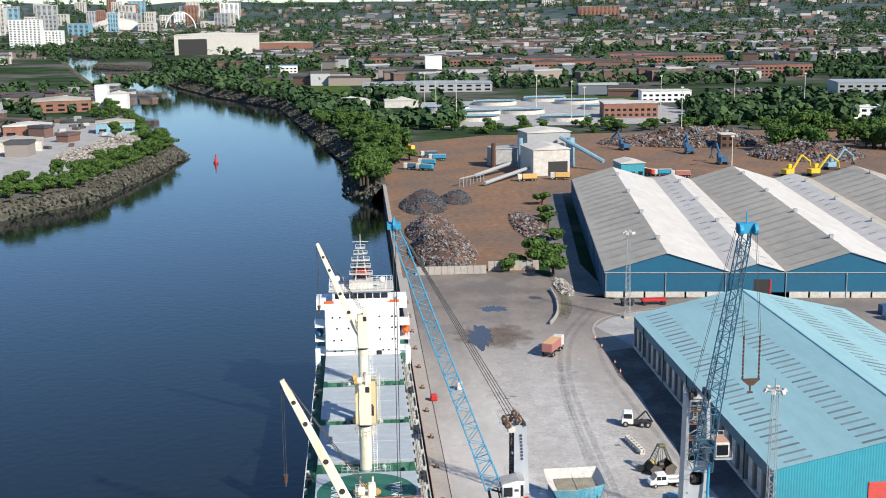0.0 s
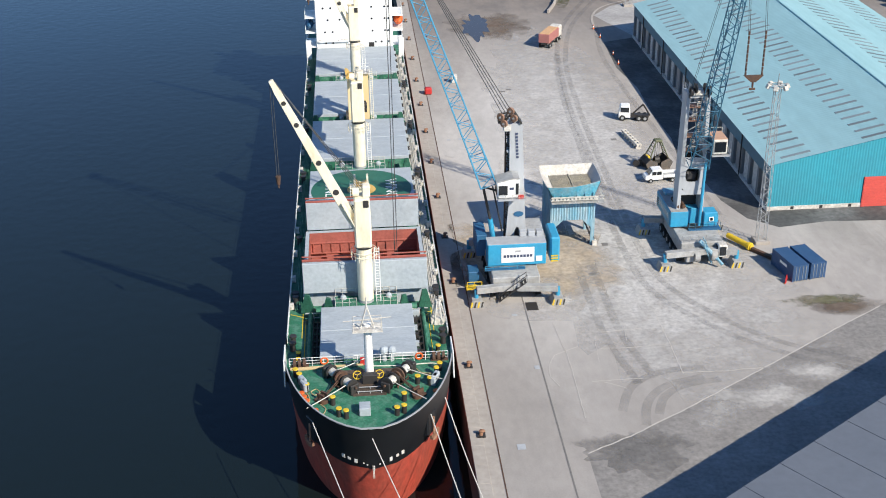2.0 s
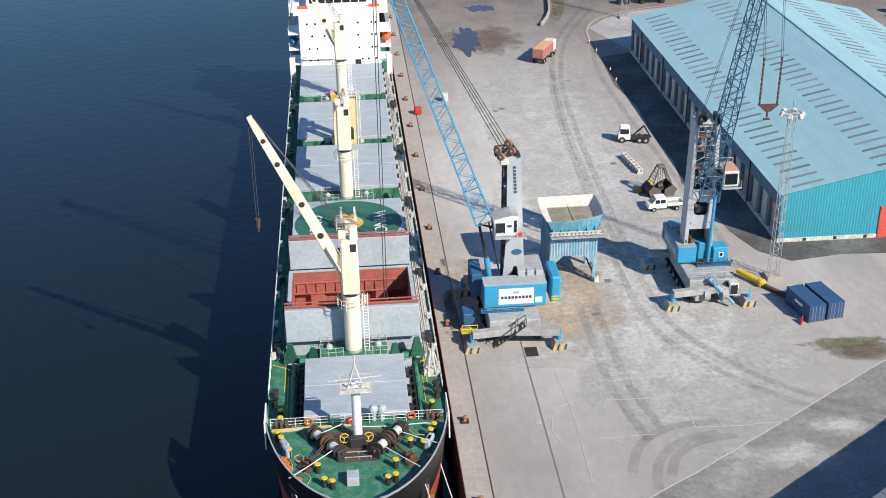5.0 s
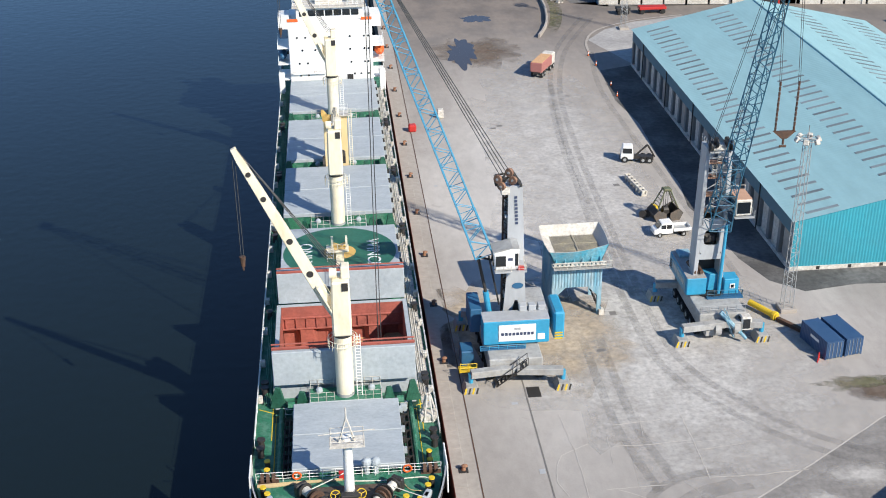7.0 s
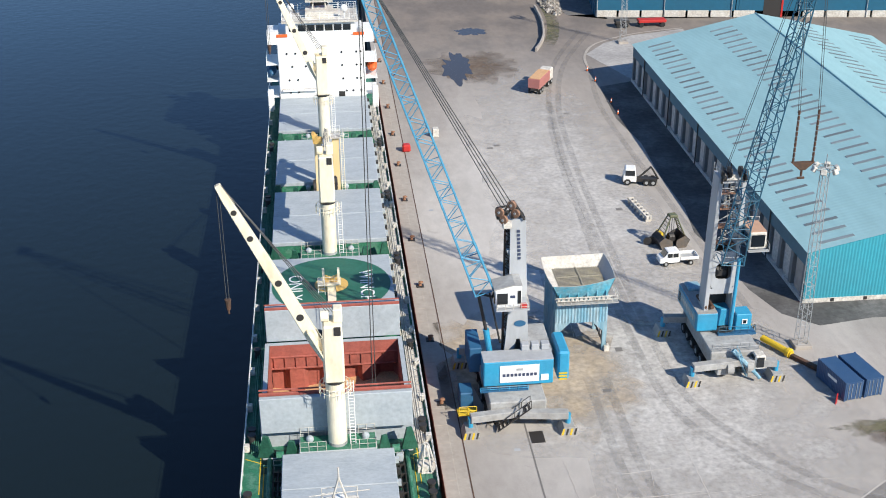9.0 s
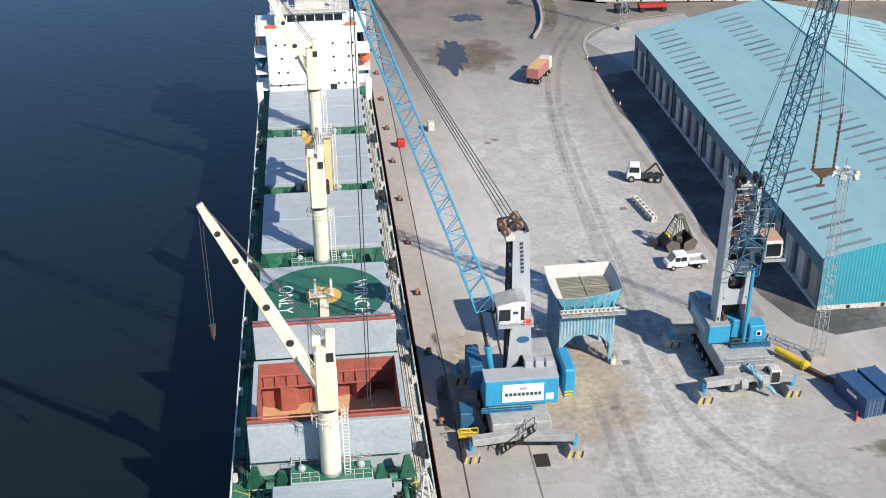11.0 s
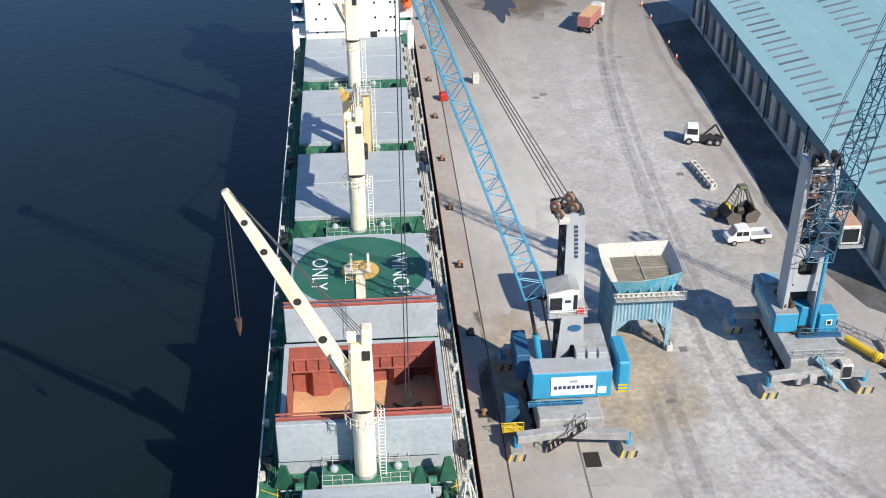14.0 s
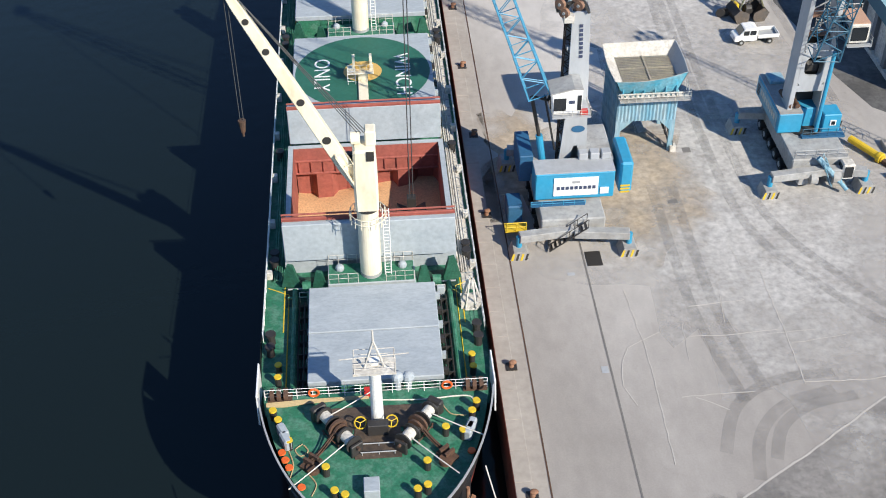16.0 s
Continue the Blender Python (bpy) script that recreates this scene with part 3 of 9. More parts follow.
# the west edge follows the warehouse's cast shadow, deepened by this dark sheet
sheet("shed_side_road", [(40.9, 142), (39.6, 150), (40.6, 158), (40.2, 170), (40.8, 184), (39.4, 196), (40.3, 213), (46.8, 215.4), (46.8, 128.7), (76, 128.7), (76, 124.6), (64, 123.8), (54, 124.4), (47, 123.2), (43.5, 126.5), (41.6, 133)], 0.03, "wet_asphalt", "dark asphalt strip along the warehouse, shadow partly painted in", "road")
TRACKS = (
    [(24.2, 124), (25, 108), (30.4, 97.5), (36.2, 91.2), (44, 86)], [(26.4, 124), (27.2, 109.5), (32, 99.3), (37.4, 93), (45, 88)],
    [(17.3, 115), (17.2, 103.4), (17.4, 95.6), (19, 86)], [(19.3, 115), (19.2, 103.4), (19.4, 96), (21, 87)],
    [(16.1, 80.9), (18.1, 85.5), (22, 88.1), (27, 88.6)], [(18.0, 78.1), (19.2, 82.4), (22.0, 85.4), (26.4, 86.8)], [(19.8, 80.0), (21.2, 83.2), (24, 85.2), (28, 86)],
    [(24.2, 124), (24.4, 140), (25.4, 160), (26.2, 177), (28.6, 200), (34, 226), (44, 250)], [(26.6, 124), (26.9, 140), (27.7, 163), (28.6, 180), (30.6, 202), (36, 226), (46, 249)],
    [(25.4, 124), (25.9, 150), (26.9, 178), (29.6, 206)],
    [(40, 128), (39, 160), (38, 200), (41, 225)])
for pts in TRACKS:
    strip("tyre_track", curve_pts(pts), 1.0, 0.042, "tyre", "dark tyre track on the concrete")
strip("apron_joint", [(8.85, 20), (8.9, 69), (9.0, 107)], 0.15, 0.046, "joint", "dark joint between concrete bays", "joint")
strip("crane_rail", [(2.3, -60), (2.3, 288)], 0.12, 0.05, "rust", "old crane rail sunk in the quay", "rail")
M["crack"] = plain("pale_dusty_crack", (0.50, 0.47, 0.43), 0.9)
crk = random.Random(77)


def crack(pts, w=0.09):
    """A wandering pale seam through a few points."""
    line = []
    for (xa, ya), (xb, yb) in zip(pts, pts[1:]):
        n = max(2, int(math.hypot(xb - xa, yb - ya) / 0.8))
        line += [(xa + (xb - xa) * i / n + crk.uniform(-0.06, 0.06), ya + (yb - ya) * i / n + crk.uniform(-0.06, 0.06)) for i in range(n)]
    strip("concrete_crack", line + [pts[-1]], w, 0.045, "crack", "pale crack in the concrete", "crack")


for pts in ([(9.6, 88.3), (10.0, 91), (10.8, 92.7), (13.8, 94.4)], [(16.2, 93.7), (20, 93.6), (23.9, 93.9)], [(24.3, 87.7), (29, 87.6), (34.2, 87.9)], [(24.4, 101.7), (24.4, 94.5), (24.3, 87.5)], [(14, 86.9), (20, 87)], [(17, 97.4), (22, 97.8)], [(15.2, 86.8), (17.5, 85.2)], [(10.4, 86.2), (9.7, 88.2)], [(12, 80), (12.3, 92), (11.8, 100)]):
    crack(pts)
crack([(11.1, 73.9), (16, 76.4), (22.4, 80.4), (34.4, 88.4), (47, 97.1), (51.8, 100.2)], 0.16)
for k in range(12):
    x, y, a = crk.uniform(13, 40), crk.uniform(84, 125), crk.choice((0.0, 1.57)) + crk.uniform(-0.15, 0.15)
    d = crk.uniform(2, 5)
    crack([(x, y), (x + d * math.cos(a), y + d * math.sin(a))], 0.05)
for k in range(16):
    x, y = crk.uniform(4, 8.2) if k % 2 else crk.uniform(12, 36), crk.uniform(75, 200)
    w, h = crk.uniform(0.4, 1.0), crk.uniform(0.4, 1.1)
    sheet("drain_cover", [(x, y), (x + w, y), (x + w, y + h), (x, y + h)], 0.047, "tower_grey" if k % 2 else "joint", "small steel cover set in the concrete", "cover")
verge_line = curve_pts([(33.2, 236.5), (36.4, 245), (38.8, 257), (39.6, 270), (40.5, 282)])
strip("weedy_verge", [(x + 0.9, y) for x, y in verge_line], 2.6, 0.06, "weeds", "weedy verge behind the low wall", "verge")
wall = thing("low_wall", "low weathered stone wall beside the yard road", "wall", kind="structure")
wall_line = curve_pts([(32.4, 235.8), (35.4, 244.5), (37.3, 257.2), (37.75, 269)], 5)
for (xa, ya), (xb, yb) in zip(wall_line, wall_line[1:]):
    d = math.hypot(xb - xa, yb - ya)
    bm = bm_new()
    box(bm, -0.22, 0.22, 0.02, d - 0.02, 0.02, 0.85 + crk.uniform(-0.05, 0.08), m=Matrix.Translation((xa, ya, 0)) @ Matrix.Rotation(-math.atan2(xb - xa, yb - ya), 4, "Z"))
    bevel(bm, 0.04)
    part("wall_block", bm, "cope", wall)


def cone():
    t = thing("traffic_cone", "orange and white traffic cone on the concrete", "traffic cone", at(40.0, 222.6, 0.03), "traffic cones")
    one("cone_base", "dark_metal", t, -0.25, 0.25, -0.25, 0.25, 0.0, 0.05)
    for z, r0, r1, mat in ((0.05, 0.2, 0.13, "orange"), (0.4, 0.13, 0.09, "white"), (0.65, 0.09, 0.03, "orange")):
        bm = bm_new()
        bmesh.ops.create_cone(bm, cap_ends=True, segments=12, radius1=r0, radius2=r1, depth=0.35 if z < 0.1 else 0.25, matrix=pose(0, 0, z + (0.175 if z < 0.1 else 0.125)))
        part("cone_band", bm, mat, t)
    return t


cone0 = cone()
for x, y in ((40.2, 216.2), (40.4, 204.0), (40.2, 198.0)):
    copy_thing(cone0, place(x, y, 0.03))
strip("kerb_line", curve_pts([(40.5, 224), (41.5, 232), (45.5, 240), (54.7, 246), (66, 249)]), 0.5, 0.09, "cope", "low stone kerb beside the service road", "kerb")


# ---- ship ----
CX = -10.2
ship = thing("cargo_ship", "bulk cargo ship with black and red hull moored at the quay", "ship")


def half_width(y, z):
    """Half breadth of the hull at a place along the ship and a height."""
    stem = 69.6 + (8 - z) * 0.34
    d = (y - stem) / (19 + (8 - z) * 0.6)
    if d <= 0:
        return 0.0
    w = 9.0 * min(1.0, (1 - (1 - min(d, 1)) ** 2.4)) ** 0.58
    return w


ZS = (-9.0, -6, -3.5, -1.4, 1.0, 2.6, 4.2, 6.0, 7.0)
YS = [67 + 0.9 * i for i in range(22)] + [90, 95, 100, 120, 150, 180, 205, 214, 219]
bm = bm_new()
grid = []
for z in ZS:
    zz = z
    row = []
    y0 = 69.6 + (8 - zz) * 0.34
    for y in YS:
        s = (y - 67) / (219 - 67)
        yy = y0 + s * (219 - y0)
        top = min(zz, 7.0 if yy < 83 else 4.3 + max(0, (92 - yy) / 9 * 0.0))
        row.append((yy, top, half_width(yy, zz)))
    grid.append(row)
for sgn in (1, -1):
    vg = [[bm.verts.new((CX + sgn * w, y, z)) for y, z, w in row] for row in grid]
    for i in range(len(ZS) - 1):
        for j in range(len(YS) - 1):
            a, b, c, d = vg[i][j], vg[i][j + 1], vg[i + 1][j + 1], vg[i + 1][j]
            f = bm.faces.new((a, b, c, d))
            f.material_index = 1 if ZS[i + 1] <= 1.25 else 0
    ends = [r[-1] for r in vg]
    mid = [bm.verts.new((CX, v.co.y, v.co.z)) for v in ends]
    for i in range(len(ends) - 1):
        bm.faces.new((ends[i], mid[i], mid[i + 1], ends[i + 1]))
bmesh.ops.remove_doubles(bm, verts=bm.verts[:], dist=0.01)
bmesh.ops.dissolve_degenerate(bm, edges=bm.edges[:], dist=0.005)
bmesh.ops.recalc_face_normals(bm, faces=bm.faces[:])
part("hull", bm, ["hull_black", "hull_red"], ship, "black topsides over worn red antifouling", smooth=True)

# decks
bm = bm_new()
ys = [84 + i for i in range(9)] + [93, 100, 150, 218.5]
l = [bm.verts.new((CX - half_width(y, 4.2) + 0.05, y, 3.8)) for y in ys]
r = [bm.verts.new((CX + half_width(y, 4.2) - 0.05, y, 3.8)) for y in ys]
for i in range(len(ys) - 1):
    if ys[i] == 100:
        continue
    bm.faces.new((l[i], r[i], r[i + 1], l[i + 1]))
# deck round the open hold
for x0, x1, y0, y1 in ((CX - 8.95, CX - 6.9, 100, 118.5), (CX + 6.9, CX + 8.95, 100, 118.5), (CX - 6.9, CX + 6.9, 100, 100.6), (CX - 6.9, CX + 6.9, 115.6, 118.5), (CX - 8.95, CX + 8.95, 118.5, 150)):
    bm.faces.new([bm.verts.new(p) for p in ((x0, y0, 3.8), (x1, y0, 3.8), (x1, y1, 3.8), (x0, y1, 3.8))])
part("main_deck", bm, "deck_green", ship, "green painted main deck")
bm = bm_new()
ys = [70.9 + 0.626 * i for i in range(22)]
tops = [[bm.verts.new((CX + s * max(0.05, half_width(y, 5.8) - 0.3), y, z)) for y in ys] for s in (-1, 1) for z in (5.8, 3.8)]
for i in range(len(ys) - 1):
    bm.faces.new((tops[0][i], tops[2][i], tops[2][i + 1], tops[0][i + 1]))
bm.faces.new((tops[0][-1], tops[2][-1], tops[3][-1], tops[1][-1]))
part("forecastle_deck", bm, "deck_green", ship, "green forecastle deck")


def rail(name, pts, h, parent, mat="white", step=1.6, rails=3, r=0.035):
    """An open railing along a line of points, one mesh."""
    bm = bm_new()
    for a, b in zip(pts, pts[1:]):
        a, b = Vector(a), Vector(b)
        n = max(1, round((b - a).length / step))
        for i in range(n + 1):
            p = a.lerp(b, i / n)
            rod(bm, p, p + Vector((0, 0, h)), r, 4)
        for k in range(rails):
            z = Vector((0, 0, h * (k + 1) / rails))
            rod(bm, a + z, b + z, r * 0.8, 4)
    return part(name, bm, mat, parent)


# bulwark cap and railings
bm = bm_new()
ring = [(CX - half_width(y, 7), y) for y in [82.9 - 0.672 * i for i in range(20)]] + [(CX + half_width(y, 7), y) for y in [70.13 + 0.672 * i for i in range(20)]]
prev = None
for x, y in ring:
    cur = [bm.verts.new((CX + (x - CX) * q, 84 + (y - 84) * q, z)) for q, z in ((1.003, 6.97), (1.003, 7.06), (0.988, 7.06), (0.988, 6.97))]
    if prev:
        for i in range(4):
            bm.faces.new((prev[i], cur[i], cur[(i + 1) % 4], prev[(i + 1) % 4]))
    prev = cur
bmesh.ops.recalc_face_normals(bm, faces=bm.faces[:])
part("bulwark_cap", bm, "steel_grey", ship, "worn grey bulwark cap")
for s in (-1, 1):
    rail("deck_railing", [(CX + s * 8.85, y, 3.8) for y in (92, 120, 150, 180, 196)], 1.1, ship, "white", 2.0)
rail("forecastle_railing", [(CX - 8.2, 83.8, 5.8), (CX + 8.2, 83.8, 5.8)], 1.0, ship, "white", 1.2)
for s in (-1, 1):
    bm = bm_new()
    prism(bm, [(CX + s * 8.78 - 0.07, 3.8), (CX + s * 8.78 + 0.07, 3.8), (CX + s * 8.72 + 0.07, 6.9), (CX + s * 8.72 - 0.07, 6.9)], 83.2, 86.6)
    bevel(bm, 0.03)
    part("bulwark_fairing", bm, "white", ship, "white bulwark end plate")

# hatches
def hatch(y0, y1, half, panels, top=6.2, circle=False):
    h = new("hatch")
    h.parent = ship
    bm = bm_new()
    box(bm, CX - half + 0.25, CX + half - 0.25, y0 + 0.1, y1 - 0.1, 3.8, top - 0.55)
    part("coaming", bm, "deck_green", h)
    step = (y1 - y0) / panels
    for i in range(panels):
        bm = bm_new()
        box(bm, CX - half, CX + half, y0 + i * step + 0.04, y0 + (i + 1) * step - 0.04, top - 0.55, top)
        bevel(bm, 0.06)
        part("cover_panel", bm, "hatch_grey", h)
    for s in (-1, 1):
        for k in range(int((y1 - y0) / 1.7)):
            y = y0 + 0.9 + k * 1.7
            one("cleat", "hatch_grey" if k % 2 else "dark_metal", h, CX + s * half - 0.12, CX + s * half + 0.22 * s + 0.12, y, y + 0.35, top - 0.9, top - 0.35)
    return h


HOLDS = ((84.9, 95.6, 5.1, 2), (118.6, 135.7, 7.1, 2), (140.2, 156.2, 7.1, 2), (159.2, 175.8, 7.1, 2), (179.8, 195.2, 7.1, 2))
hatches = [hatch(*h) for h in HOLDS]


def disc(bm, cx, cy, z, r, n=48):
    bm.faces.new([bm.verts.new((cx + r * math.cos(2 * math.pi * i / n), cy + r * math.sin(2 * math.pi * i / n), z)) for i in range(n)])


bm = bm_new()
disc(bm, CX, 128.4, 6.215, 6.85)
part("winch_circle", bm, "circle_green", hatches[1], "green painted helicopter winching circle")
bm = bm_new()
disc(bm, CX, 128.4, 6.225, 1.95)
part("centre_mark", bm, "ochre", hatches[1], "yellow centre mark")


def words(text, size, m, mat, name="painted_word", parent=None, label=""):
    c = bpy.data.curves.new(name, "FONT")
    c.body, c.size, c.align_x, c.align_y, c.extrude = text, size, "CENTER", "CENTER", 0.006
    tmp = new(name, c)
    me = bpy.data.meshes.new_from_object(tmp.evaluated_get(bpy.context.evaluated_depsgraph_get()))
    bpy.data.objects.remove(tmp)
    me.materials.clear()
    me.materials.append(M[mat])
    ob = new(name, me)
    ob.matrix_basis = m
    ob.parent = parent
    return tagged(ob, label)


words("WINCH", 2.3, pose(CX + 4.0, 127.6, 6.235, 0, 0, -90), "white", parent=hatches[1], label="white painted word WINCH")
words("ONLY", 2.3, pose(CX - 4.2, 128.0, 6.235, 0, 0, -90), "white", parent=hatches[1], label="white painted word ONLY")

# open hold two with folded covers standing at both ends
hold = new("open_hold")
hold.parent = ship
bm = bm_new()
x0, x1, y0, y1 = CX - 6.77, CX + 6.77, 100.73, 115.47
def wall_quad(pts):
    bm.faces.new([bm.verts.new(p) for p in pts])
wall_quad([(x0, y0, 6), (x0, y1, 6), (x0, y1, -5), (x0, y0, -5)])
wall_quad([(x1, y0, 6), (x1, y1, 6), (x1, y1, -5), (x1, y0, -5)])
wall_quad([(x0, y0, 6), (x1, y0, 6), (x1, y0, -5), (x0, y0, -5)])
wall_quad([(x0, y1, 6), (x1, y1, 6), (x1, y1, 3.2), (x0, y1, 3.2)])
n = 28
low = [bm.verts.new((x0 + (x1 - x0) * i / n, y1 + (0.0 if (i // 4) % 2 else 0.9), -5)) for i in range(n + 1)]
upp = [bm.verts.new((x0 + (x1 - x0) * i / n, y1 + (0.0 if (i // 4) % 2 else 0.9), 3.2)) for i in range(n + 1)]
for i in range(n):
    bm.faces.new((low[i], low[i + 1], upp[i + 1], upp[i]))
part("hold_wall", bm, "hold_red", hold, "red oxide corrugated hold bulkhead")
x0, x1, y0, y1 = CX - 6.8, CX + 6.8, 100.7, 115.5
for xa, xb, ya, yb in ((x0 - 0.45, x0, y0 - 0.4, y1 + 0.4), (x1, x1 + 0.45, y0 - 0.4, y1 + 0.4), (x0, x1, y0 - 0.4, y0), (x0, x1, y1, y1 + 0.4)):
    one("coaming_side", "hatch_grey", hold, xa, xb, ya, yb, 3.8, 6.1, label="pale worn steel coaming")
bm = bm_new()
n = 16
vs = [[bm.verts.new((x0 + (x1 - x0) * i / n, y0 + (y1 + 0.9 - y0) * j / n, 0.2 + 2.6 * (1 - math.exp(-((i / n - 0.15) ** 2 * 6))) * 0.5 - 2.2 * math.exp(-((i / n - 0.7) ** 2 + (j / n - 0.4) ** 2) * 9) + 0.25 * noise.noise(Vector((i * 0.4, j * 0.4, 0))))) for j in range(n + 1)] for i in range(n + 1)]
for i in range(n):
    for j in range(n):
        bm.faces.new((vs[i][j], vs[i + 1][j], vs[i + 1][j + 1], vs[i][j + 1]))
part("grain_cargo", bm, "grain", hold, "heap of tan grain in the hold", smooth=True)
for yb, sgn in ((100.2, -1), (116.1, 1)):
    for k in range(2):
        bm = bm_new()
        ya = yb + sgn * (k * 0.62)
        box(bm, CX - 7.1, CX + 7.1, min(ya, ya + sgn * 0.5), max(ya, ya + sgn * 0.5), 6.1, 9.9)
        bevel(bm, 0.06)
        part("folded_cover", bm, "hatch_grey", hold, "grey hatch cover folded upright")
    bm = bm_new()
    for z in (9.98, 10.4):
        rod(bm, (CX - 7.1, yb + sgn * 0.3, z), (CX + 7.1, yb + sgn * 0.3, z), 0.09, 6)
    box(bm, CX - 7.1, CX + 7.1, yb + sgn * 0.3 - 0.28, yb + sgn * 0.3 + 0.28, 9.9, 9.96)
    part("cover_seal_edge", bm, "hold_red", hold, "red rubber-edged cover joint")
# cross-deck gear between the holds
def deck_gear(y, half=7.0, width=2.6):
    """Winches, lifting arms and a railed catwalk in a gap between two hatches."""
    rnd = random.Random(int(y))
    # thin plate whose dark colour carries the shade of the gap
    one("gap_deck", "greasy_deck", ship, CX - 7.2, CX + 7.2, y - width / 2 - 0.5, y + width / 2 + 0.5, 3.81, 3.84, label="greasy deck between the hatches, darkened with painted shade")
    for s in (-1, 1):
        for x, r in ((4.3, 0.75), (6.7, 0.85)):
            bm = bm_new()
            pts = [(-r, 0.2), (r, 0.2), (0.25, 2.6), (-0.25, 2.6)]
            prism(bm, pts, -0.14, 0.14)
            bmesh.ops.transform(bm, matrix=pose(CX + s * x, y + 0.5 * (1 if x > 5 else -1), 3.8, 0, 0, 15 * s), verts=bm.verts[:])
            part("lifting_arm", bm, "arm_green", ship, "dark green hatch lifting arm")
        for x in (3.4, 5.4):
            bm = bm_new()
            rod(bm, (CX + s * x - 0.35, y - 0.3, 4.7), (CX + s * x + 0.35, y - 0.3, 4.7), 0.42, 14)
            w = part("rope_winch", bm, "deck_green", ship, "green rope winch")
            bm = bm_new()
            box(bm, CX + s * x - 0.5, CX + s * x + 0.5, y - 0.7, y + 0.2, 3.84, 4.3)
            part("winch_base", bm, "arm_green", w)
        for k in range(3):
            bm = bm_new()
            a = y - 1.0 + 0.8 * k
            rod(bm, (CX + s * 1.7, a, 4.15 + 0.2 * (k % 2)), (CX + s * half, a, 4.15 + 0.2 * (k % 2)), 0.08, 5)
            part("cross_pipe", bm, "deck_green" if k != 1 else "steel_grey", ship)
        for k in range(6):
            x, a = CX + s * rnd.uniform(2.6, half), y + rnd.uniform(-width / 2, width / 2)
            hx, hy, hz = rnd.uniform(0.12, 0.35), rnd.uniform(0.12, 0.3), rnd.uniform(0.4, 1.3)
            one("deck_fitting", rnd.choice(("deck_green", "arm_green", "dark_metal", "hatch_grey")), ship, x - hx, x + hx, a - hy, a + hy, 3.84, 3.84 + hz, w=0.04)
        x = CX + s * 2.6
        bm = bm_new()
        bmesh.ops.create_cone(bm, cap_ends=True, segments=10, radius1=0.2, radius2=0.2, depth=1.9, matrix=pose(x, y + 0.6, 4.8))
        bmesh.ops.create_uvsphere(bm, u_segments=10, v_segments=6, radius=0.38, matrix=pose(x, y + 0.5, 5.8))
        part("vent_head", bm, "hatch_grey", ship, "pale grey cowl vent")
    rail("catwalk_railing", [(CX - 6.0, y - width / 2, 3.84), (CX - 1.4, y - width / 2, 3.84)], 1.1, ship, "dusty_white", 1.1, 2, 0.03)
    rail("catwalk_railing", [(CX + 1.4, y - width / 2, 3.84), (CX + 6.0, y - width / 2, 3.84)], 1.1, ship, "dusty_white", 1.1, 2, 0.03)


M["arm_green"] = material("dark_green_steel", (0.014, 0.085, 0.05), 0.55, second=(0.03, 0.12, 0.08), scale=1.0, amount=0.8, fine=4)
for y in (97.8, 138, 157.7, 177.8):
    deck_gear(y)
for s in (-1, 1):
    bm = bm_new()
    for k in range(5):
        x = CX + s * (7.4 + k * 0.19)
        rod(bm, (x, 99, 4.1 + 0.1 * (k % 2)), (x, 196, 4.1 + 0.1 * (k % 2)), 0.07, 5)
    for k in range(62):
        y = 99.5 + k * 1.55
        box(bm, CX + s * 7.3 - 0.05, CX + s * 7.3 + s * 0.05 + 0.05, y, y + 0.12, 3.8, 4.5)
    part("deck_pipe_run", bm, "deck_green" if s < 0 else "dusty_white", ship, "pipes along the side deck")
    bm = bm_new()
    box(bm, CX + s * 7.35, CX + s * 7.35 + 0.09, 93, 196, 3.81, 3.83)
    part("walkway_line", bm, "yellow", ship, "yellow walkway line")


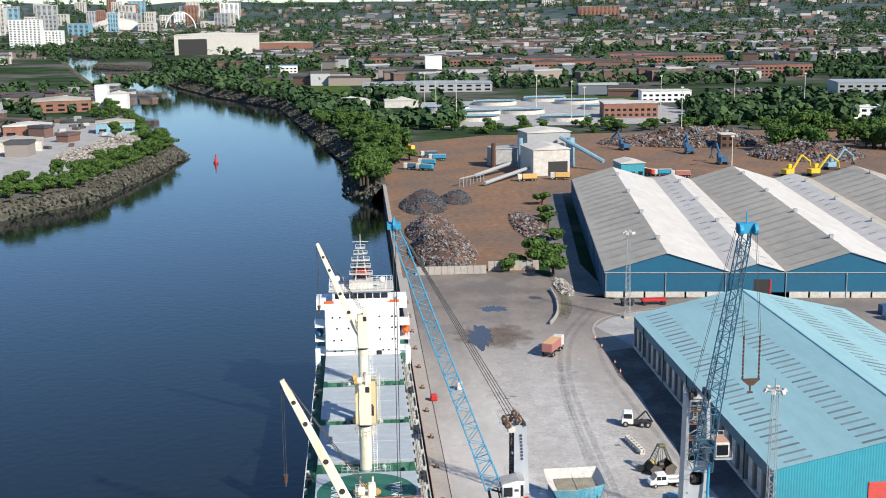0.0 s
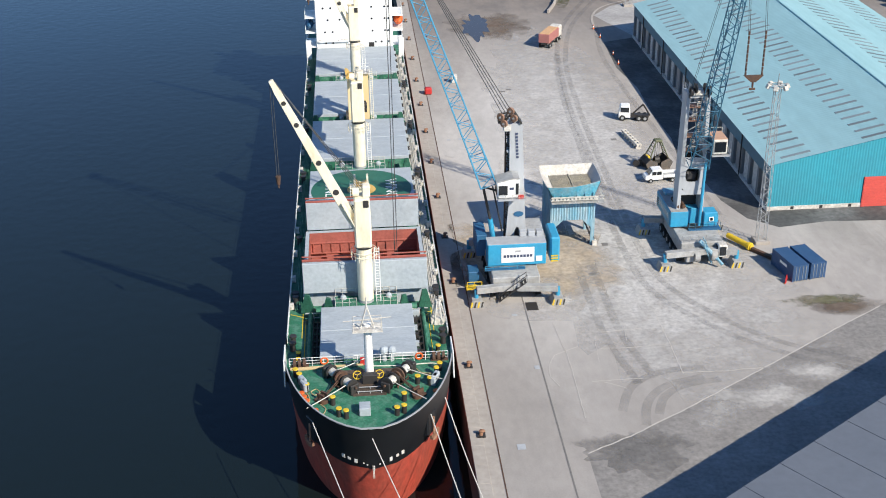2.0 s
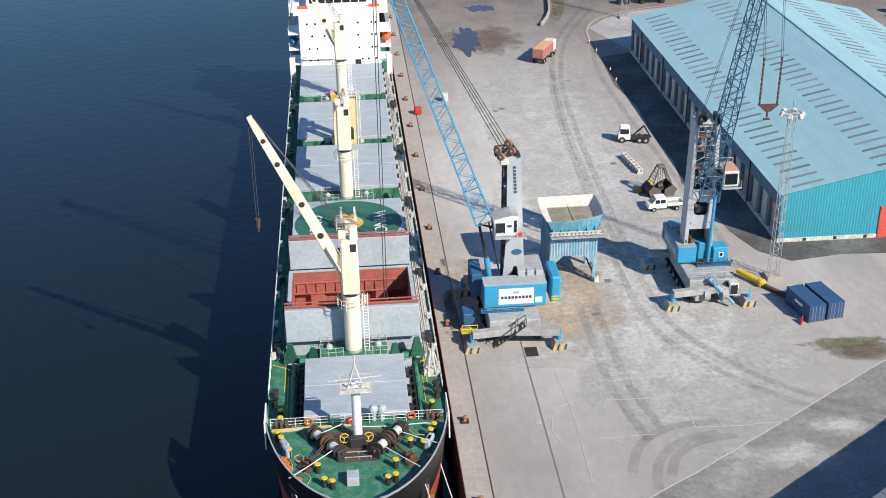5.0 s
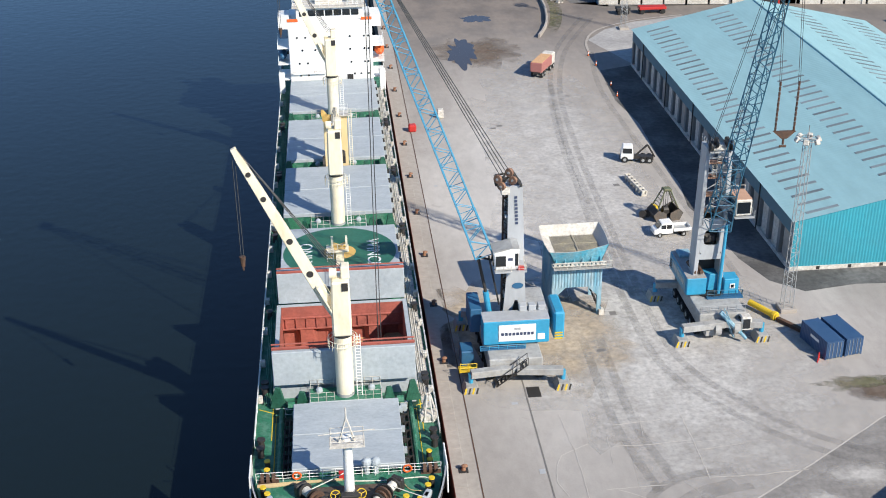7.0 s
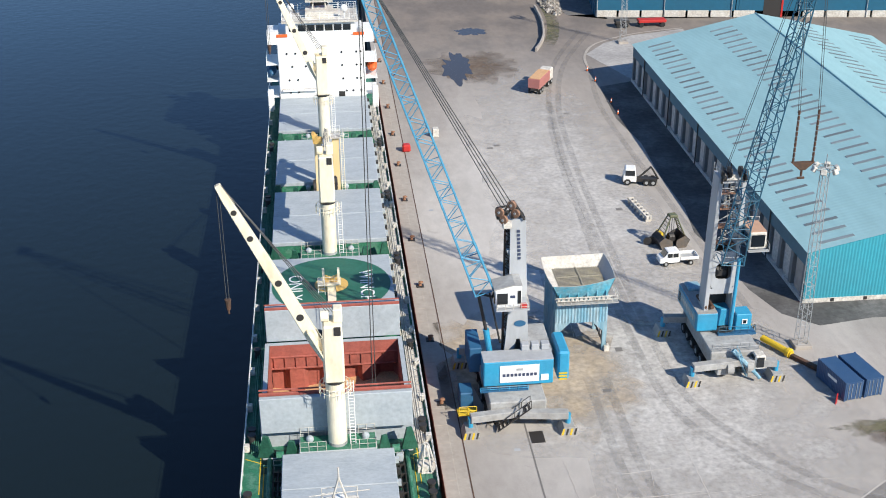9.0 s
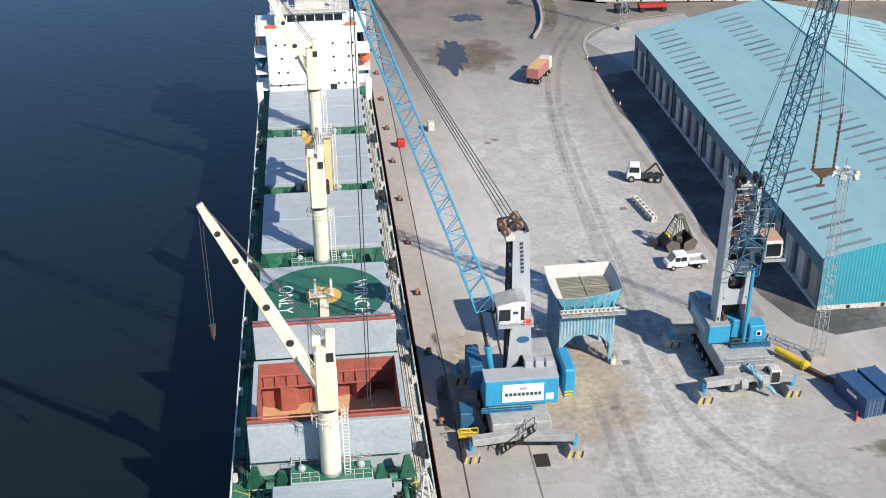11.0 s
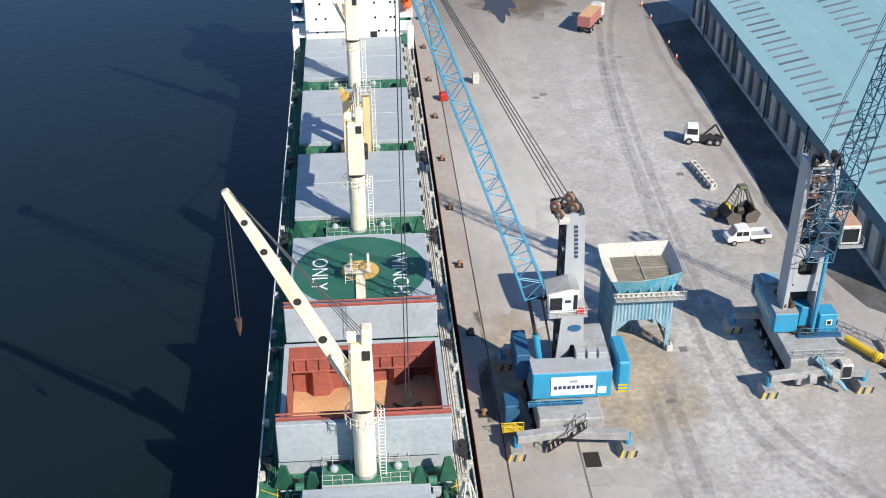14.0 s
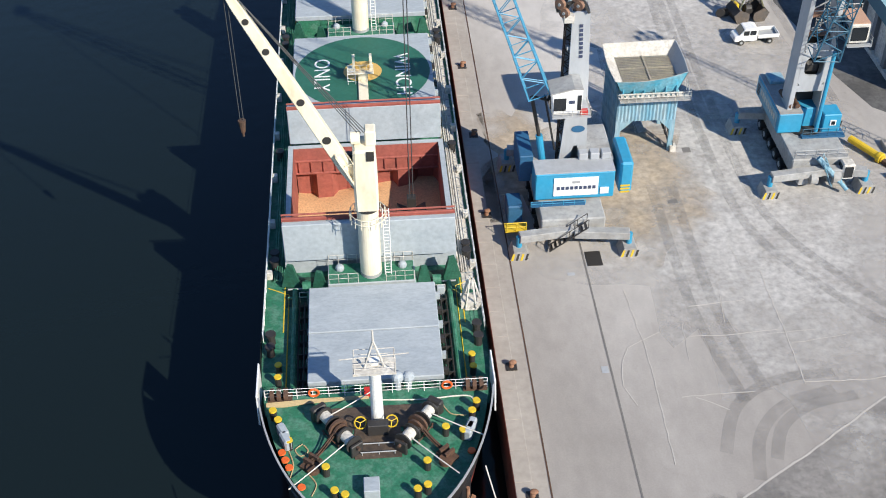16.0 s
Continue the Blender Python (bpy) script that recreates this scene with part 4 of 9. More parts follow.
# ---- ship cranes ----
def ship_crane(y, jib_tip, hook_z=None):
    c = new("deck_crane")
    c.parent = ship
    bm = bm_new()
    box(bm, CX - 3.6, CX + 3.6, y - 1.3, y + 1.3, 3.8, 5.6)
    bevel(bm, 0.05)
    part("crane_platform", bm, "hatch_grey", c, "pale grey crane deckhouse")
    one("platform_top", "deck_green", c, CX - 3.5, CX + 3.5, y - 1.2, y + 1.2, 5.6, 5.63, label="green deckhouse top")
    rail("platform_railing", [(CX - 3.5, y - 1.2, 5.6), (CX - 1.1, y - 1.2, 5.6)], 1.0, c, "dusty_white", 0.8, 2, 0.03)
    rail("platform_railing", [(CX - 3.5, y + 1.2, 5.6), (CX + 3.5, y + 1.2, 5.6)], 1.0, c, "dusty_white", 0.8, 2, 0.03)
    rail("platform_railing", [(CX + 1.2, y - 1.2, 5.6), (CX + 3.5, y - 1.2, 5.6)], 1.0, c, "dusty_white", 0.8, 2, 0.03)
    bm = bm_new()
    bmesh.ops.create_cone(bm, cap_ends=True, segments=28, radius1=0.88, radius2=0.88, depth=6.9, matrix=pose(CX, y, 9.05))
    part("post", bm, "cream", c, "cream painted round post", smooth=False)
    bm = bm_new()
    bmesh.ops.create_cone(bm, cap_ends=True, segments=28, radius1=0.9, radius2=0.9, depth=0.9, matrix=pose(CX, y, 5.5))
    part("post_foot", bm, "steel_grey", c)
    bm = bm_new()
    bmesh.ops.create_cone(bm, cap_ends=True, segments=28, radius1=0.95, radius2=0.95, depth=0.28, matrix=pose(CX, y, 12.55))
    part("slewing_ring", bm, "dark_metal", c, "dark slewing ring")
    bm = bm_new()
    prof = [(-0.92, 12.7), (0.92, 12.7), (0.95, 15.5), (0.86, 18.6), (-0.86, 18.6), (-0.95, 15.5)]
    prism(bm, prof, -1.15, 1.15)
    bmesh.ops.translate(bm, verts=bm.verts[:], vec=(CX, y, 0))
    bevel(bm, 0.18)
    part("crane_house", bm, "cream", c, "cream crane house")
    bm = bm_new()
    box(bm, CX + 0.1, CX + 0.95, y - 0.5, y + 0.7, 18.6, 19.9)
    bevel(bm, 0.1)
    bmesh.ops.create_cone(bm, cap_ends=True, segments=12, radius1=0.5, radius2=0.5, depth=0.7, matrix=pose(CX - 0.6, y, 19.1, 0, 90, 0))
    part("sheave_head", bm, "cream", c, "rope sheaves on the crane head")
    one("head_box", "dark_metal", c, CX + 0.15, CX + 0.75, y - 1.22, y - 0.9, 17.7, 18.5)
    # ladder
    bm = bm_new()
    for s in (0, 0.5):
        rod(bm, (CX + 1.15 + s, y - 0.4, 5.6), (CX + 1.15 + s, y - 0.4, 12.5), 0.05, 4)
    for k in range(20):
        rod(bm, (CX + 1.15, y - 0.4, 5.8 + k * 0.34), (CX + 1.65, y - 0.4, 5.8 + k * 0.34), 0.03, 4)
    part("ladder", bm, "white", c)
    bm = bm_new()
    for k in range(16):
        a, b = 2 * math.pi * k / 16, 2 * math.pi * (k + 1) / 16
        for z in (11.6, 12.1):
            rod(bm, (CX + 1.45 * math.cos(a), y + 1.45 * math.sin(a), z), (CX + 1.45 * math.cos(b), y + 1.45 * math.sin(b), z), 0.035, 4)
        rod(bm, (CX + 1.45 * math.cos(a), y + 1.45 * math.sin(a), 11.1), (CX + 1.45 * math.cos(a), y + 1.45 * math.sin(a), 12.1), 0.03, 4)
    part("ring_railing", bm, "cream", c)
    # jib: a tapered box girder with lightening holes
    tip = Vector(jib_tip)
    foot = Vector((CX, y, 13.9))
    d = (tip - foot).normalized()
    foot += d * 1.25 + Vector((0, 0, -0.4))
    d = (tip - foot).normalized()
    L = (tip - foot).length
    side = Vector((d.y, -d.x, 0)).normalized()
    up = side.cross(d)
    mj = Matrix.Translation(foot) @ Matrix((side, d, up)).transposed().to_4x4()
    bm = bm_new()
    st = [(0, 0.4, 0.4), (0.12, 0.42, 0.56), (0.5, 0.4, 0.5), (0.93, 0.32, 0.36), (1, 0.25, 0.26)]
    prev = None
    for s, hw, hh in st:
        cur = [bm.verts.new((x, s * L, z)) for x, z in ((-hw, -hh), (hw, -hh), (hw, hh), (-hw, hh))]
        if prev:
            for k in range(4):
                bm.faces.new((prev[k], prev[(k + 1) % 4], cur[(k + 1) % 4], cur[k]))
        else:
            bm.faces.new(cur[::-1])
        prev = cur
    bm.faces.new(prev)
    bmesh.ops.recalc_face_normals(bm, faces=bm.faces[:])
    bevel(bm, 0.05)
    j = part("jib", bm, "cream", c, "cream box-girder jib")
    j.matrix_basis = mj
    for s in (0.27, 0.47, 0.72, 0.86):
        bm = bm_new()
        hh = 0.42 - 0.12 * max(0, s - 0.3)
        bmesh.ops.create_cone(bm, cap_ends=True, segments=16, radius1=0.38 - 0.16 * s, radius2=0.38 - 0.16 * s, depth=2 * hh + 0.06)
        o = part("jib_opening", bm, "dark_metal", j, "dark round lightening hole")
        o.matrix_basis = pose(0, s * L, 0, 0, 90, 0)
    bm = bm_new()
    bmesh.ops.create_cone(bm, cap_ends=True, segments=14, radius1=0.62, radius2=0.62, depth=0.5, matrix=pose(0.95, 0.1 * L, 0.3, 0, 90, 0))
    box(bm, 0.6, 1.3, 0.03 * L, 0.17 * L, -0.3, 0.2)
    o = part("jib_winch", bm, "dark_metal", j, "greasy black rope drum")
    bm = bm_new()
    box(bm, -0.95, -0.42, 0.02 * L, 0.2 * L, -0.1, 0.0)
    for k in range(4):
        rod(bm, (-0.93, (0.02 + 0.06 * k) * L, 0.0), (-0.93, (0.02 + 0.06 * k) * L, 0.8), 0.03, 4)
    rod(bm, (-0.93, 0.02 * L, 0.8), (-0.93, 0.2 * L, 0.8), 0.03, 4)
    part("jib_walkway", bm, "cream", j, "narrow railed walkway on the jib")
    # ropes
    bm = bm_new()
    head = Vector((CX, y, 19.5))
    for k, s in enumerate((0.995, 0.98, 0.97, 0.9)):
        rod(bm, head + Vector((0.25 * k - 0.4, 0, 0)), foot + d * L * s + up * 0.3 + side * (0.1 * k - 0.2), 0.035, 4)
    part("luffing_rope", bm, "wire", c)
    if hook_z is not None:
        bm = bm_new()
        for dx in (-0.12, 0.12):
            rod(bm, tip + Vector((dx, 0, 0)), (tip.x + dx, tip.y, hook_z), 0.035, 4)
        part("hoist_rope", bm, "wire", c)
        bm = bm_new()
        bmesh.ops.create_cone(bm, cap_ends=True, segments=10, radius1=0.18, radius2=0.3, depth=1.0, matrix=pose(tip.x, tip.y, hook_z - 0.4))
        rod(bm, (tip.x, tip.y, hook_z - 0.9), (tip.x, tip.y, hook_z - 1.3), 0.09, 6)
        part("hook_block", bm, "rust", c, "rusty hook block")
    return c


ship_crane(97.8, (-19.0, 97.0, 32.4), 21.6)
ship_crane(138, (-9.95, 160.6, 13.2))
ship_crane(177.8, (-17.6, 177.0, 31.6), 20.5)

# gallows between the after hatches, on which the second jib lies
gallows = new("jib_gallows")
gallows.parent = ship
tagged(gallows, "ochre and cream jib rest standing between the hatches")
for x, top in ((-11.2, 12.7), (-8.8, 13.4)):
    bm = bm_new()
    prism(bm, [(x - 0.52, 3.8), (x + 0.52, 3.8), (x + 0.46, top), (x - 0.46, top)], 157.2, 158.2)
    bevel(bm, 0.06)
    part("gallows_leg", bm, "cream_worn", gallows, "stained cream box leg")
bm = bm_new()
prism(bm, [(-11.95, 13.9), (-11.75, 12.6), (-10.5, 12.6), (-10.55, 13.1), (-11.1, 13.2), (-11.6, 13.9)], 157.0, 158.4)
part("jib_saddle", bm, "ochre", gallows, "ochre saddle for the jib")
one("cross_beam", "cream_worn", gallows, -10.7, -9.3, 157.4, 158.0, 11.2, 12.0, w=0.05)
one("head_platform", "dusty_white", gallows, -9.5, -8.1, 156.7, 158.7, 13.4, 13.55)
rail("platform_railing", [(-9.45, 156.75, 13.5), (-8.15, 156.75, 13.5), (-8.15, 158.65, 13.5), (-9.45, 158.65, 13.5)], 1.0, gallows, "white", 0.7, 2)
bm = bm_new()
for dx in (-8.15, -7.75):
    rod(bm, (dx, 157.0, 3.9), (dx, 157.0, 14.2), 0.05, 4)
for k in range(30):
    rod(bm, (-8.15, 157.0, 4.1 + k * 0.33), (-7.75, 157.0, 4.1 + k * 0.33), 0.03, 4)
part("ladder", bm, "cream", gallows)
bm = bm_new()
rod(bm, (-12.05, 157.3, 6.3), (-11.7, 157.3, 6.3), 1.0, 18)
part("rope_drum", bm, "dark_metal", gallows, "greasy rope drum")

# low jib rest standing on the winching circle
rest = new("jib_rest")
rest.parent = ship
tagged(rest, "cream jib rest on the winching circle")
one("rest_post", "cream", rest, CX - 0.5, CX + 0.5, 126.4, 127.4, 6.24, 7.3, w=0.06)
one("rest_platform", "cream", rest, CX - 1.55, CX + 1.1, 126.0, 127.7, 7.3, 7.45, w=0.03)
one("rest_walkway", "cream", rest, CX - 0.48, CX + 0.48, 119.0, 126.4, 6.24, 6.42, w=0.03)
for x in (CX - 0.85, CX + 0.85):
    one("rest_prong", "cream", rest, x - 0.14, x + 0.14, 126.7, 127.2, 7.45, 9.0, w=0.04)
bm = bm_new()
prism(bm, [(CX - 0.7, 7.45), (CX + 0.7, 7.45), (CX + 0.7, 8.1), (CX, 7.8), (CX - 0.7, 8.1)], 126.6, 127.3)
part("rest_cradle", bm, "ochre", rest)
rail("rest_railing", [(CX - 1.5, 126.05, 7.45), (CX + 1.05, 126.05, 7.45)], 0.9, rest, "cream", 0.6, 2, 0.03)
rail("rest_ladder", [(CX - 1.5, 125.9, 6.25), (CX - 0.75, 125.9, 6.25)], 1.9, rest, "white", 0.7, 5, 0.03)

# ---- foremast and mooring deck ----
bm = bm_new()
bmesh.ops.create_cone(bm, cap_ends=True, segments=20, radius1=0.46, radius2=0.40, depth=6.2, matrix=pose(CX, 81.2, 8.9))
part("foremast", bm, "white", ship, "white foremast tube")
bm = bm_new()
box(bm, CX - 1.5, CX + 1.5, 80.0, 81.6, 11.6, 11.75)
for dx, dy in ((-1.4, 80.1), (1.4, 80.1), (-1.4, 81.5), (1.4, 81.5)):
    rod(bm, (CX + dx, dy, 11.7), (CX + dx, dy, 12.7), 0.04, 4)
for z in (12.2, 12.7):
    rod(bm, (CX - 1.4, 80.1, z), (CX + 1.4, 80.1, z), 0.035, 4)
    rod(bm, (CX - 1.4, 81.5, z), (CX + 1.4, 81.5, z), 0.035, 4)
rod(bm, (CX - 0.7, 80.7, 11.7), (CX, 80.7, 14.2), 0.09, 5)
rod(bm, (CX + 0.7, 80.7, 11.7), (CX, 80.7, 14.2), 0.09, 5)
rod(bm, (CX, 80.7, 14), (CX, 80.7, 15.2), 0.08, 5)
rod(bm, (CX - 2.4, 80.7, 12.6), (CX + 2.4, 80.7, 12.9), 0.05, 5)
part("mast_platform", bm, "dusty_white", ship, "rusty white mast platform with lights")


def windlass(s):
    """A double mooring winch set aslant, with its chain run to the hawse pipe."""
    w = new("windlass")
    w.parent = ship
    tagged(w, "greasy dark anchor windlass and mooring winch")
    out, inn = Vector((CX + s * 3.5, 80.75, 6.65)), Vector((CX + s * 2.05, 78.75, 6.65))
    d = (inn - out).normalized()
    cross = Vector((-d.y, d.x, 0))
    for c0 in (out, inn):
        bm = bm_new()
        rod(bm, c0 - d * 0.5, c0 + d * 0.5, 0.42, 16)
        part("rope_drum", bm, "dusty_white", w, "drum wound with white mooring rope")
        for q in (-0.56, 0.56):
            bm = bm_new()
            rod(bm, c0 + d * (q - 0.06), c0 + d * (q + 0.06), 0.68, 18)
            part("drum_flange", bm, "dark_metal", w)
        for q in (-0.85, 0.85):
            bm = bm_new()
            m = Matrix.Translation((c0 + d * q).to_2d().to_3d()) @ Matrix.Rotation(math.atan2(d.y, d.x), 4, "Z")
            box(bm, -0.12, 0.12, -0.5, 0.5, 5.8, 6.9, m=m)
            bevel(bm, 0.05)
            part("bearing_stand", bm, "dark_metal", w)
    bm = bm_new()
    rod(bm, out - d * 1.25, inn + d * 1.2, 0.13, 8)
    part("drive_shaft", bm, "rust", w)
    mid = (out + inn) / 2
    for q, r in ((-0.15, 0.8), (0.2, 0.62)):
        bm = bm_new()
        rod(bm, mid + d * (q - 0.09), mid + d * (q + 0.09), r, 18)
        part("chain_wheel", bm, "rust", w, "rusty chain wheel")
    bm = bm_new()
    m = Matrix.Translation((out - d * 1.2).to_2d().to_3d()) @ Matrix.Rotation(math.atan2(d.y, d.x), 4, "Z")
    box(bm, -0.3, 0.25, -0.6, 0.6, 5.8, 7.05, m=m)
    bevel(bm, 0.12)
    part("gear_case", bm, "dark_metal", w, "dark gear case")
    bm = bm_new()
    for e in (-0.7, 0.7):
        for q in (-0.9, 0.0, 0.9):
            p = mid + d * q + cross * e
            rod(bm, (p.x, p.y, 5.85), (p.x, p.y, 6.35), 0.06, 5)
        a, b = mid - d * 1.1 + cross * e, mid + d * 1.1 + cross * e
        rod(bm, (a.x, a.y, 6.1), (b.x, b.y, 6.1), 0.06, 5)
    part("brake_linkage", bm, "rust", w)
    a, b = mid + Vector((0, 0, 0.3)), Vector((CX + s * 4.9, 77.25, 6.15))
    n = 22
    for k in range(n):
        p = a.lerp(b, (k + 0.5) / n) - Vector((0, 0, 0.25 * math.sin(math.pi * k / n)))
        bm = bm_new()
        dd = (b - a).normalized() * 0.19
        off = Vector((0, 0, 0.09)) if k % 2 else Vector((-dd.y, dd.x, 0)).normalized() * 0.12
        for e in (-1, 1):
            rod(bm, p - dd + off * e, p + dd + off * e, 0.05, 5)
        part("chain_link", bm, "rust", w)
    bm = bm_new()
    m = Matrix.Translation((b.x, b.y, 0)) @ Matrix.Rotation(math.atan2((b - a).y, (b - a).x), 4, "Z")
    box(bm, -0.9, 0.5, -0.45, 0.45, 5.8, 6.05, m=m)
    for q in (-0.55, 0.0):
        box(bm, q - 0.1, q + 0.1, -0.42, 0.42, 6.05, 6.5, m=m)
    part("chain_stopper", bm, "rust", w, "rusty chain stopper")
    bm = bm_new()
    rod(bm, b + d * 0.5 + Vector((0, 0, -0.3)), b + d * 0.5 + Vector((0, 0, 0.05)), 0.5, 14)
    part("hawse_ring", bm, "rust", w)


windlass(-1)
windlass(1)
one("machinery_plinth", "plinth_brown", ship, CX - 3.5, CX + 3.3, 80.4, 82.5, 5.8, 5.88)
one("machinery_plinth", "plinth_brown", ship, CX - 1.7, CX + 1.6, 77.6, 80.4, 5.8, 5.88)
for y in (77.9, 78.7):
    bm = bm_new()
    rod(bm, (CX - 1.3, y, 6.15), (CX + 1.2, y, 6.15), 0.05, 5)
    for x in (-1.2, 0, 1.1):
        rod(bm, (CX + x, y, 5.85), (CX + x, y, 6.15), 0.04, 4)
    part("pipe_rail", bm, "steel_grey", ship)
one("control_box", "dark_metal", ship, CX - 0.75, CX + 0.75, 79.6, 80.3, 5.88, 6.9, w=0.05)
for x in (-1.24, 1.0):
    bm = bm_new()
    hub = Vector((CX + x, 80.3, 6.6))
    ringp = [hub + Vector((0.42 * math.cos(2 * math.pi * k / 14), 0.3 * math.sin(2 * math.pi * k / 14), 0.3 * math.sin(2 * math.pi * k / 14))) for k in range(14)]
    tube = []
    for k, p in enumerate(ringp):
        o = (p - hub).normalized()
        z = Vector((0, -0.7, 0.7))
        tube.append([bm.verts.new(p + o * 0.05 * math.cos(q) + z * 0.05 * math.sin(q)) for q in (0, 1.57, 3.14, 4.71)])
    for k in range(14):
        for q in range(4):
            bm.faces.new((tube[k][q], tube[(k + 1) % 14][q], tube[(k + 1) % 14][(q + 1) % 4], tube[k][(q + 1) % 4]))
    wheel = part("brake_wheel", bm, "yellow", ship, "yellow brake hand wheel")
    for k in (1, 6, 10):
        bm = bm_new()
        rod(bm, hub, ringp[k], 0.04, 4)
        part("spoke", bm, "yellow", wheel)
    bm = bm_new()
    rod(bm, (hub.x, hub.y + 0.1, 5.88), hub, 0.06, 5)
    part("stem", bm, "dark_metal", wheel)
one("deck_locker", "hatch_grey", ship, CX - 1.15, CX - 0.05, 74.0, 75.3, 5.8, 6.7, w=0.05)
bm = bm_new()
bmesh.ops.create_cone(bm, cap_ends=True, segments=12, radius1=0.25, radius2=0.25, depth=0.9, matrix=pose(0, 0, 0.45))
bollard_mesh = mesh_of("mooring_bitt", bm, "dark_metal")
bm = bm_new()
bmesh.ops.create_cone(bm, cap_ends=True, segments=14, radius1=0.3, radius2=0.27, depth=0.1, matrix=pose(0, 0, 0.93))
cap_mesh = mesh_of("bitt_cap", bm, "yellow")
for x, y in ((-7.5, 81.9), (-7.1, 81.0), (-6.3, 79.0), (-3.7, 76.4), (4.8, 79.4), (6.0, 79.0), (3.3, 76.4), (7.2, 81.7), (6.8, 80.8), (2.5, 74.0), (3.2, 74.3), (-2.4, 73.9), (-3.1, 74.3)):
    o = new("mooring_bitt", bollard_mesh)
    x = math.copysign(min(abs(x), half_width(y, 5.8) - 0.75), x)
    o.parent, o.location = ship, (CX + x, y, 5.8)
    q = new("bitt_cap", cap_mesh)
    q.parent = o
    tagged(q, "yellow bollard cap")
for x, y in ((-7.4, 78.5), (-7.2, 77.8), (-6.9, 77.1), (-5.9, 75.3), (7.6, 77.6)):
    o = new("fairlead_roller", cap_mesh.copy())
    o.data.materials[0] = M["orange"]
    o.parent, o.location = ship, (CX + math.copysign(half_width(y, 5.8) - 0.55, x), y, 5.1)
for x, y in ((-7.7, 80.1), (-7.1, 79.3), (6.9, 79.2), (7.4, 79.6)):
    bm = bm_new()
    box(bm, -0.3, 0.3, -0.6, 0.6, 0, 1.0)
    bevel(bm, 0.12)
    o = part("roller_chock", bm, "hatch_grey", ship, "pale blue-grey chock")
    o.matrix_basis = pose(CX + math.copysign(min(abs(x), half_width(y, 5.8) - 1.1), x), y, 5.8, 0, 0, 25 if x < 0 else -25)


def rope(name, a, b, sag, r, mat, label, category, parent=None, n=14):
    bm = bm_new()
    a, b = Vector(a), Vector(b)
    prev = a
    for i in range(1, n + 1):
        t = i / n
        p = a.lerp(b, t) - Vector((0, 0, sag * 4 * t * (1 - t)))
        rod(bm, prev, p, r, 5)
        prev = p
    if parent:
        return part(name, bm, mat, parent, label)
    return solid(name, bm, mat, label, category)


def hawser(pts, r, mat="rope"):
    line = curve_pts(pts, 6)
    bm = bm_new()
    for a, b in zip(line, line[1:]):
        rod(bm, (*a, 5.8 + r), (*b, 5.8 + r), r, 5)
    part("deck_rope", bm, mat, ship, "pale mooring rope on deck")


for k in range(5):
    hawser([(CX - 8.1, 83.1 + 0.07 * k), (CX - 6.8, 83.0 + 0.11 * k), (CX - 5.0, 83.2 + 0.08 * k), (CX - 2.7, 83.3 + 0.06 * k), (CX - 0.6, 83.35 + 0.05 * k)], 0.07, "hawser")
hawser([(CX + 0.3, 83.1), (CX + 3.4, 82.9), (CX + 5.7, 83.05), (CX + 6.9, 82.9), (CX + 7.2, 81.9)], 0.06)
hawser([(CX + 4.6, 82.9), (CX + 4.9, 82.0), (CX + 5.4, 81.3), (CX + 6.4, 81.1)], 0.05, "hawser")
hawser([(CX - 6.4, 78.9), (CX - 6.0, 77.4), (CX - 6.2, 76.0), (CX - 5.5, 74.9)], 0.05, "hawser")
hawser([(CX - 5.3, 79.2), (CX - 5.0, 78.6), (CX - 5.5, 78.2), (CX - 5.9, 78.8), (CX - 5.4, 79.3)], 0.05, "hawser")
hawser([(CX - 5.0, 76.6), (CX - 4.4, 75.6), (CX - 4.7, 74.6)], 0.05, "hawser")
for a, b in (((-3.4, 80.9, 6.9), (-0.4, 83.0, 6.9)), ((-2.0, 78.6, 6.8), (-6.2, 74.6, 6.7)), ((3.6, 80.7, 6.9), (7.4, 78.3, 6.8)), ((2.1, 78.7, 6.8), (5.4, 75.0, 6.8))):
    rope("deck_rope", (CX + a[0], a[1], a[2]), (CX + b[0], b[1], b[2]), 0.05, 0.05, "rope", "pale mooring rope on deck", "", ship, 5)
for a, b in (((-5.6, 72.7, 6.3), (1.0, 14, 0.4)), ((0.0, 69.95, 6.0), (1.0, 34, 0.4)), ((5.7, 73.2, 6.2), (1.0, 47, 0.4)), ((7.3, 76.0, 6.2), (1.0, 61, 0.4))):
    rope("mooring_line", (CX + a[0], a[1], a[2]), b, 0.8, 0.05, "rope", "pale mooring line from the bow to the quay", "mooring line")
# painted marks beside the stem, anchors in their pockets
def on_hull(s, y, z, lift=0.05):
    turn = math.atan2(half_width(y + 0.3, z) - half_width(y - 0.3, z), 0.6)
    return Matrix.Translation((CX + s * (half_width(y, z) + lift), y, z)) @ Matrix.Rotation(-s * turn, 4, "Z")


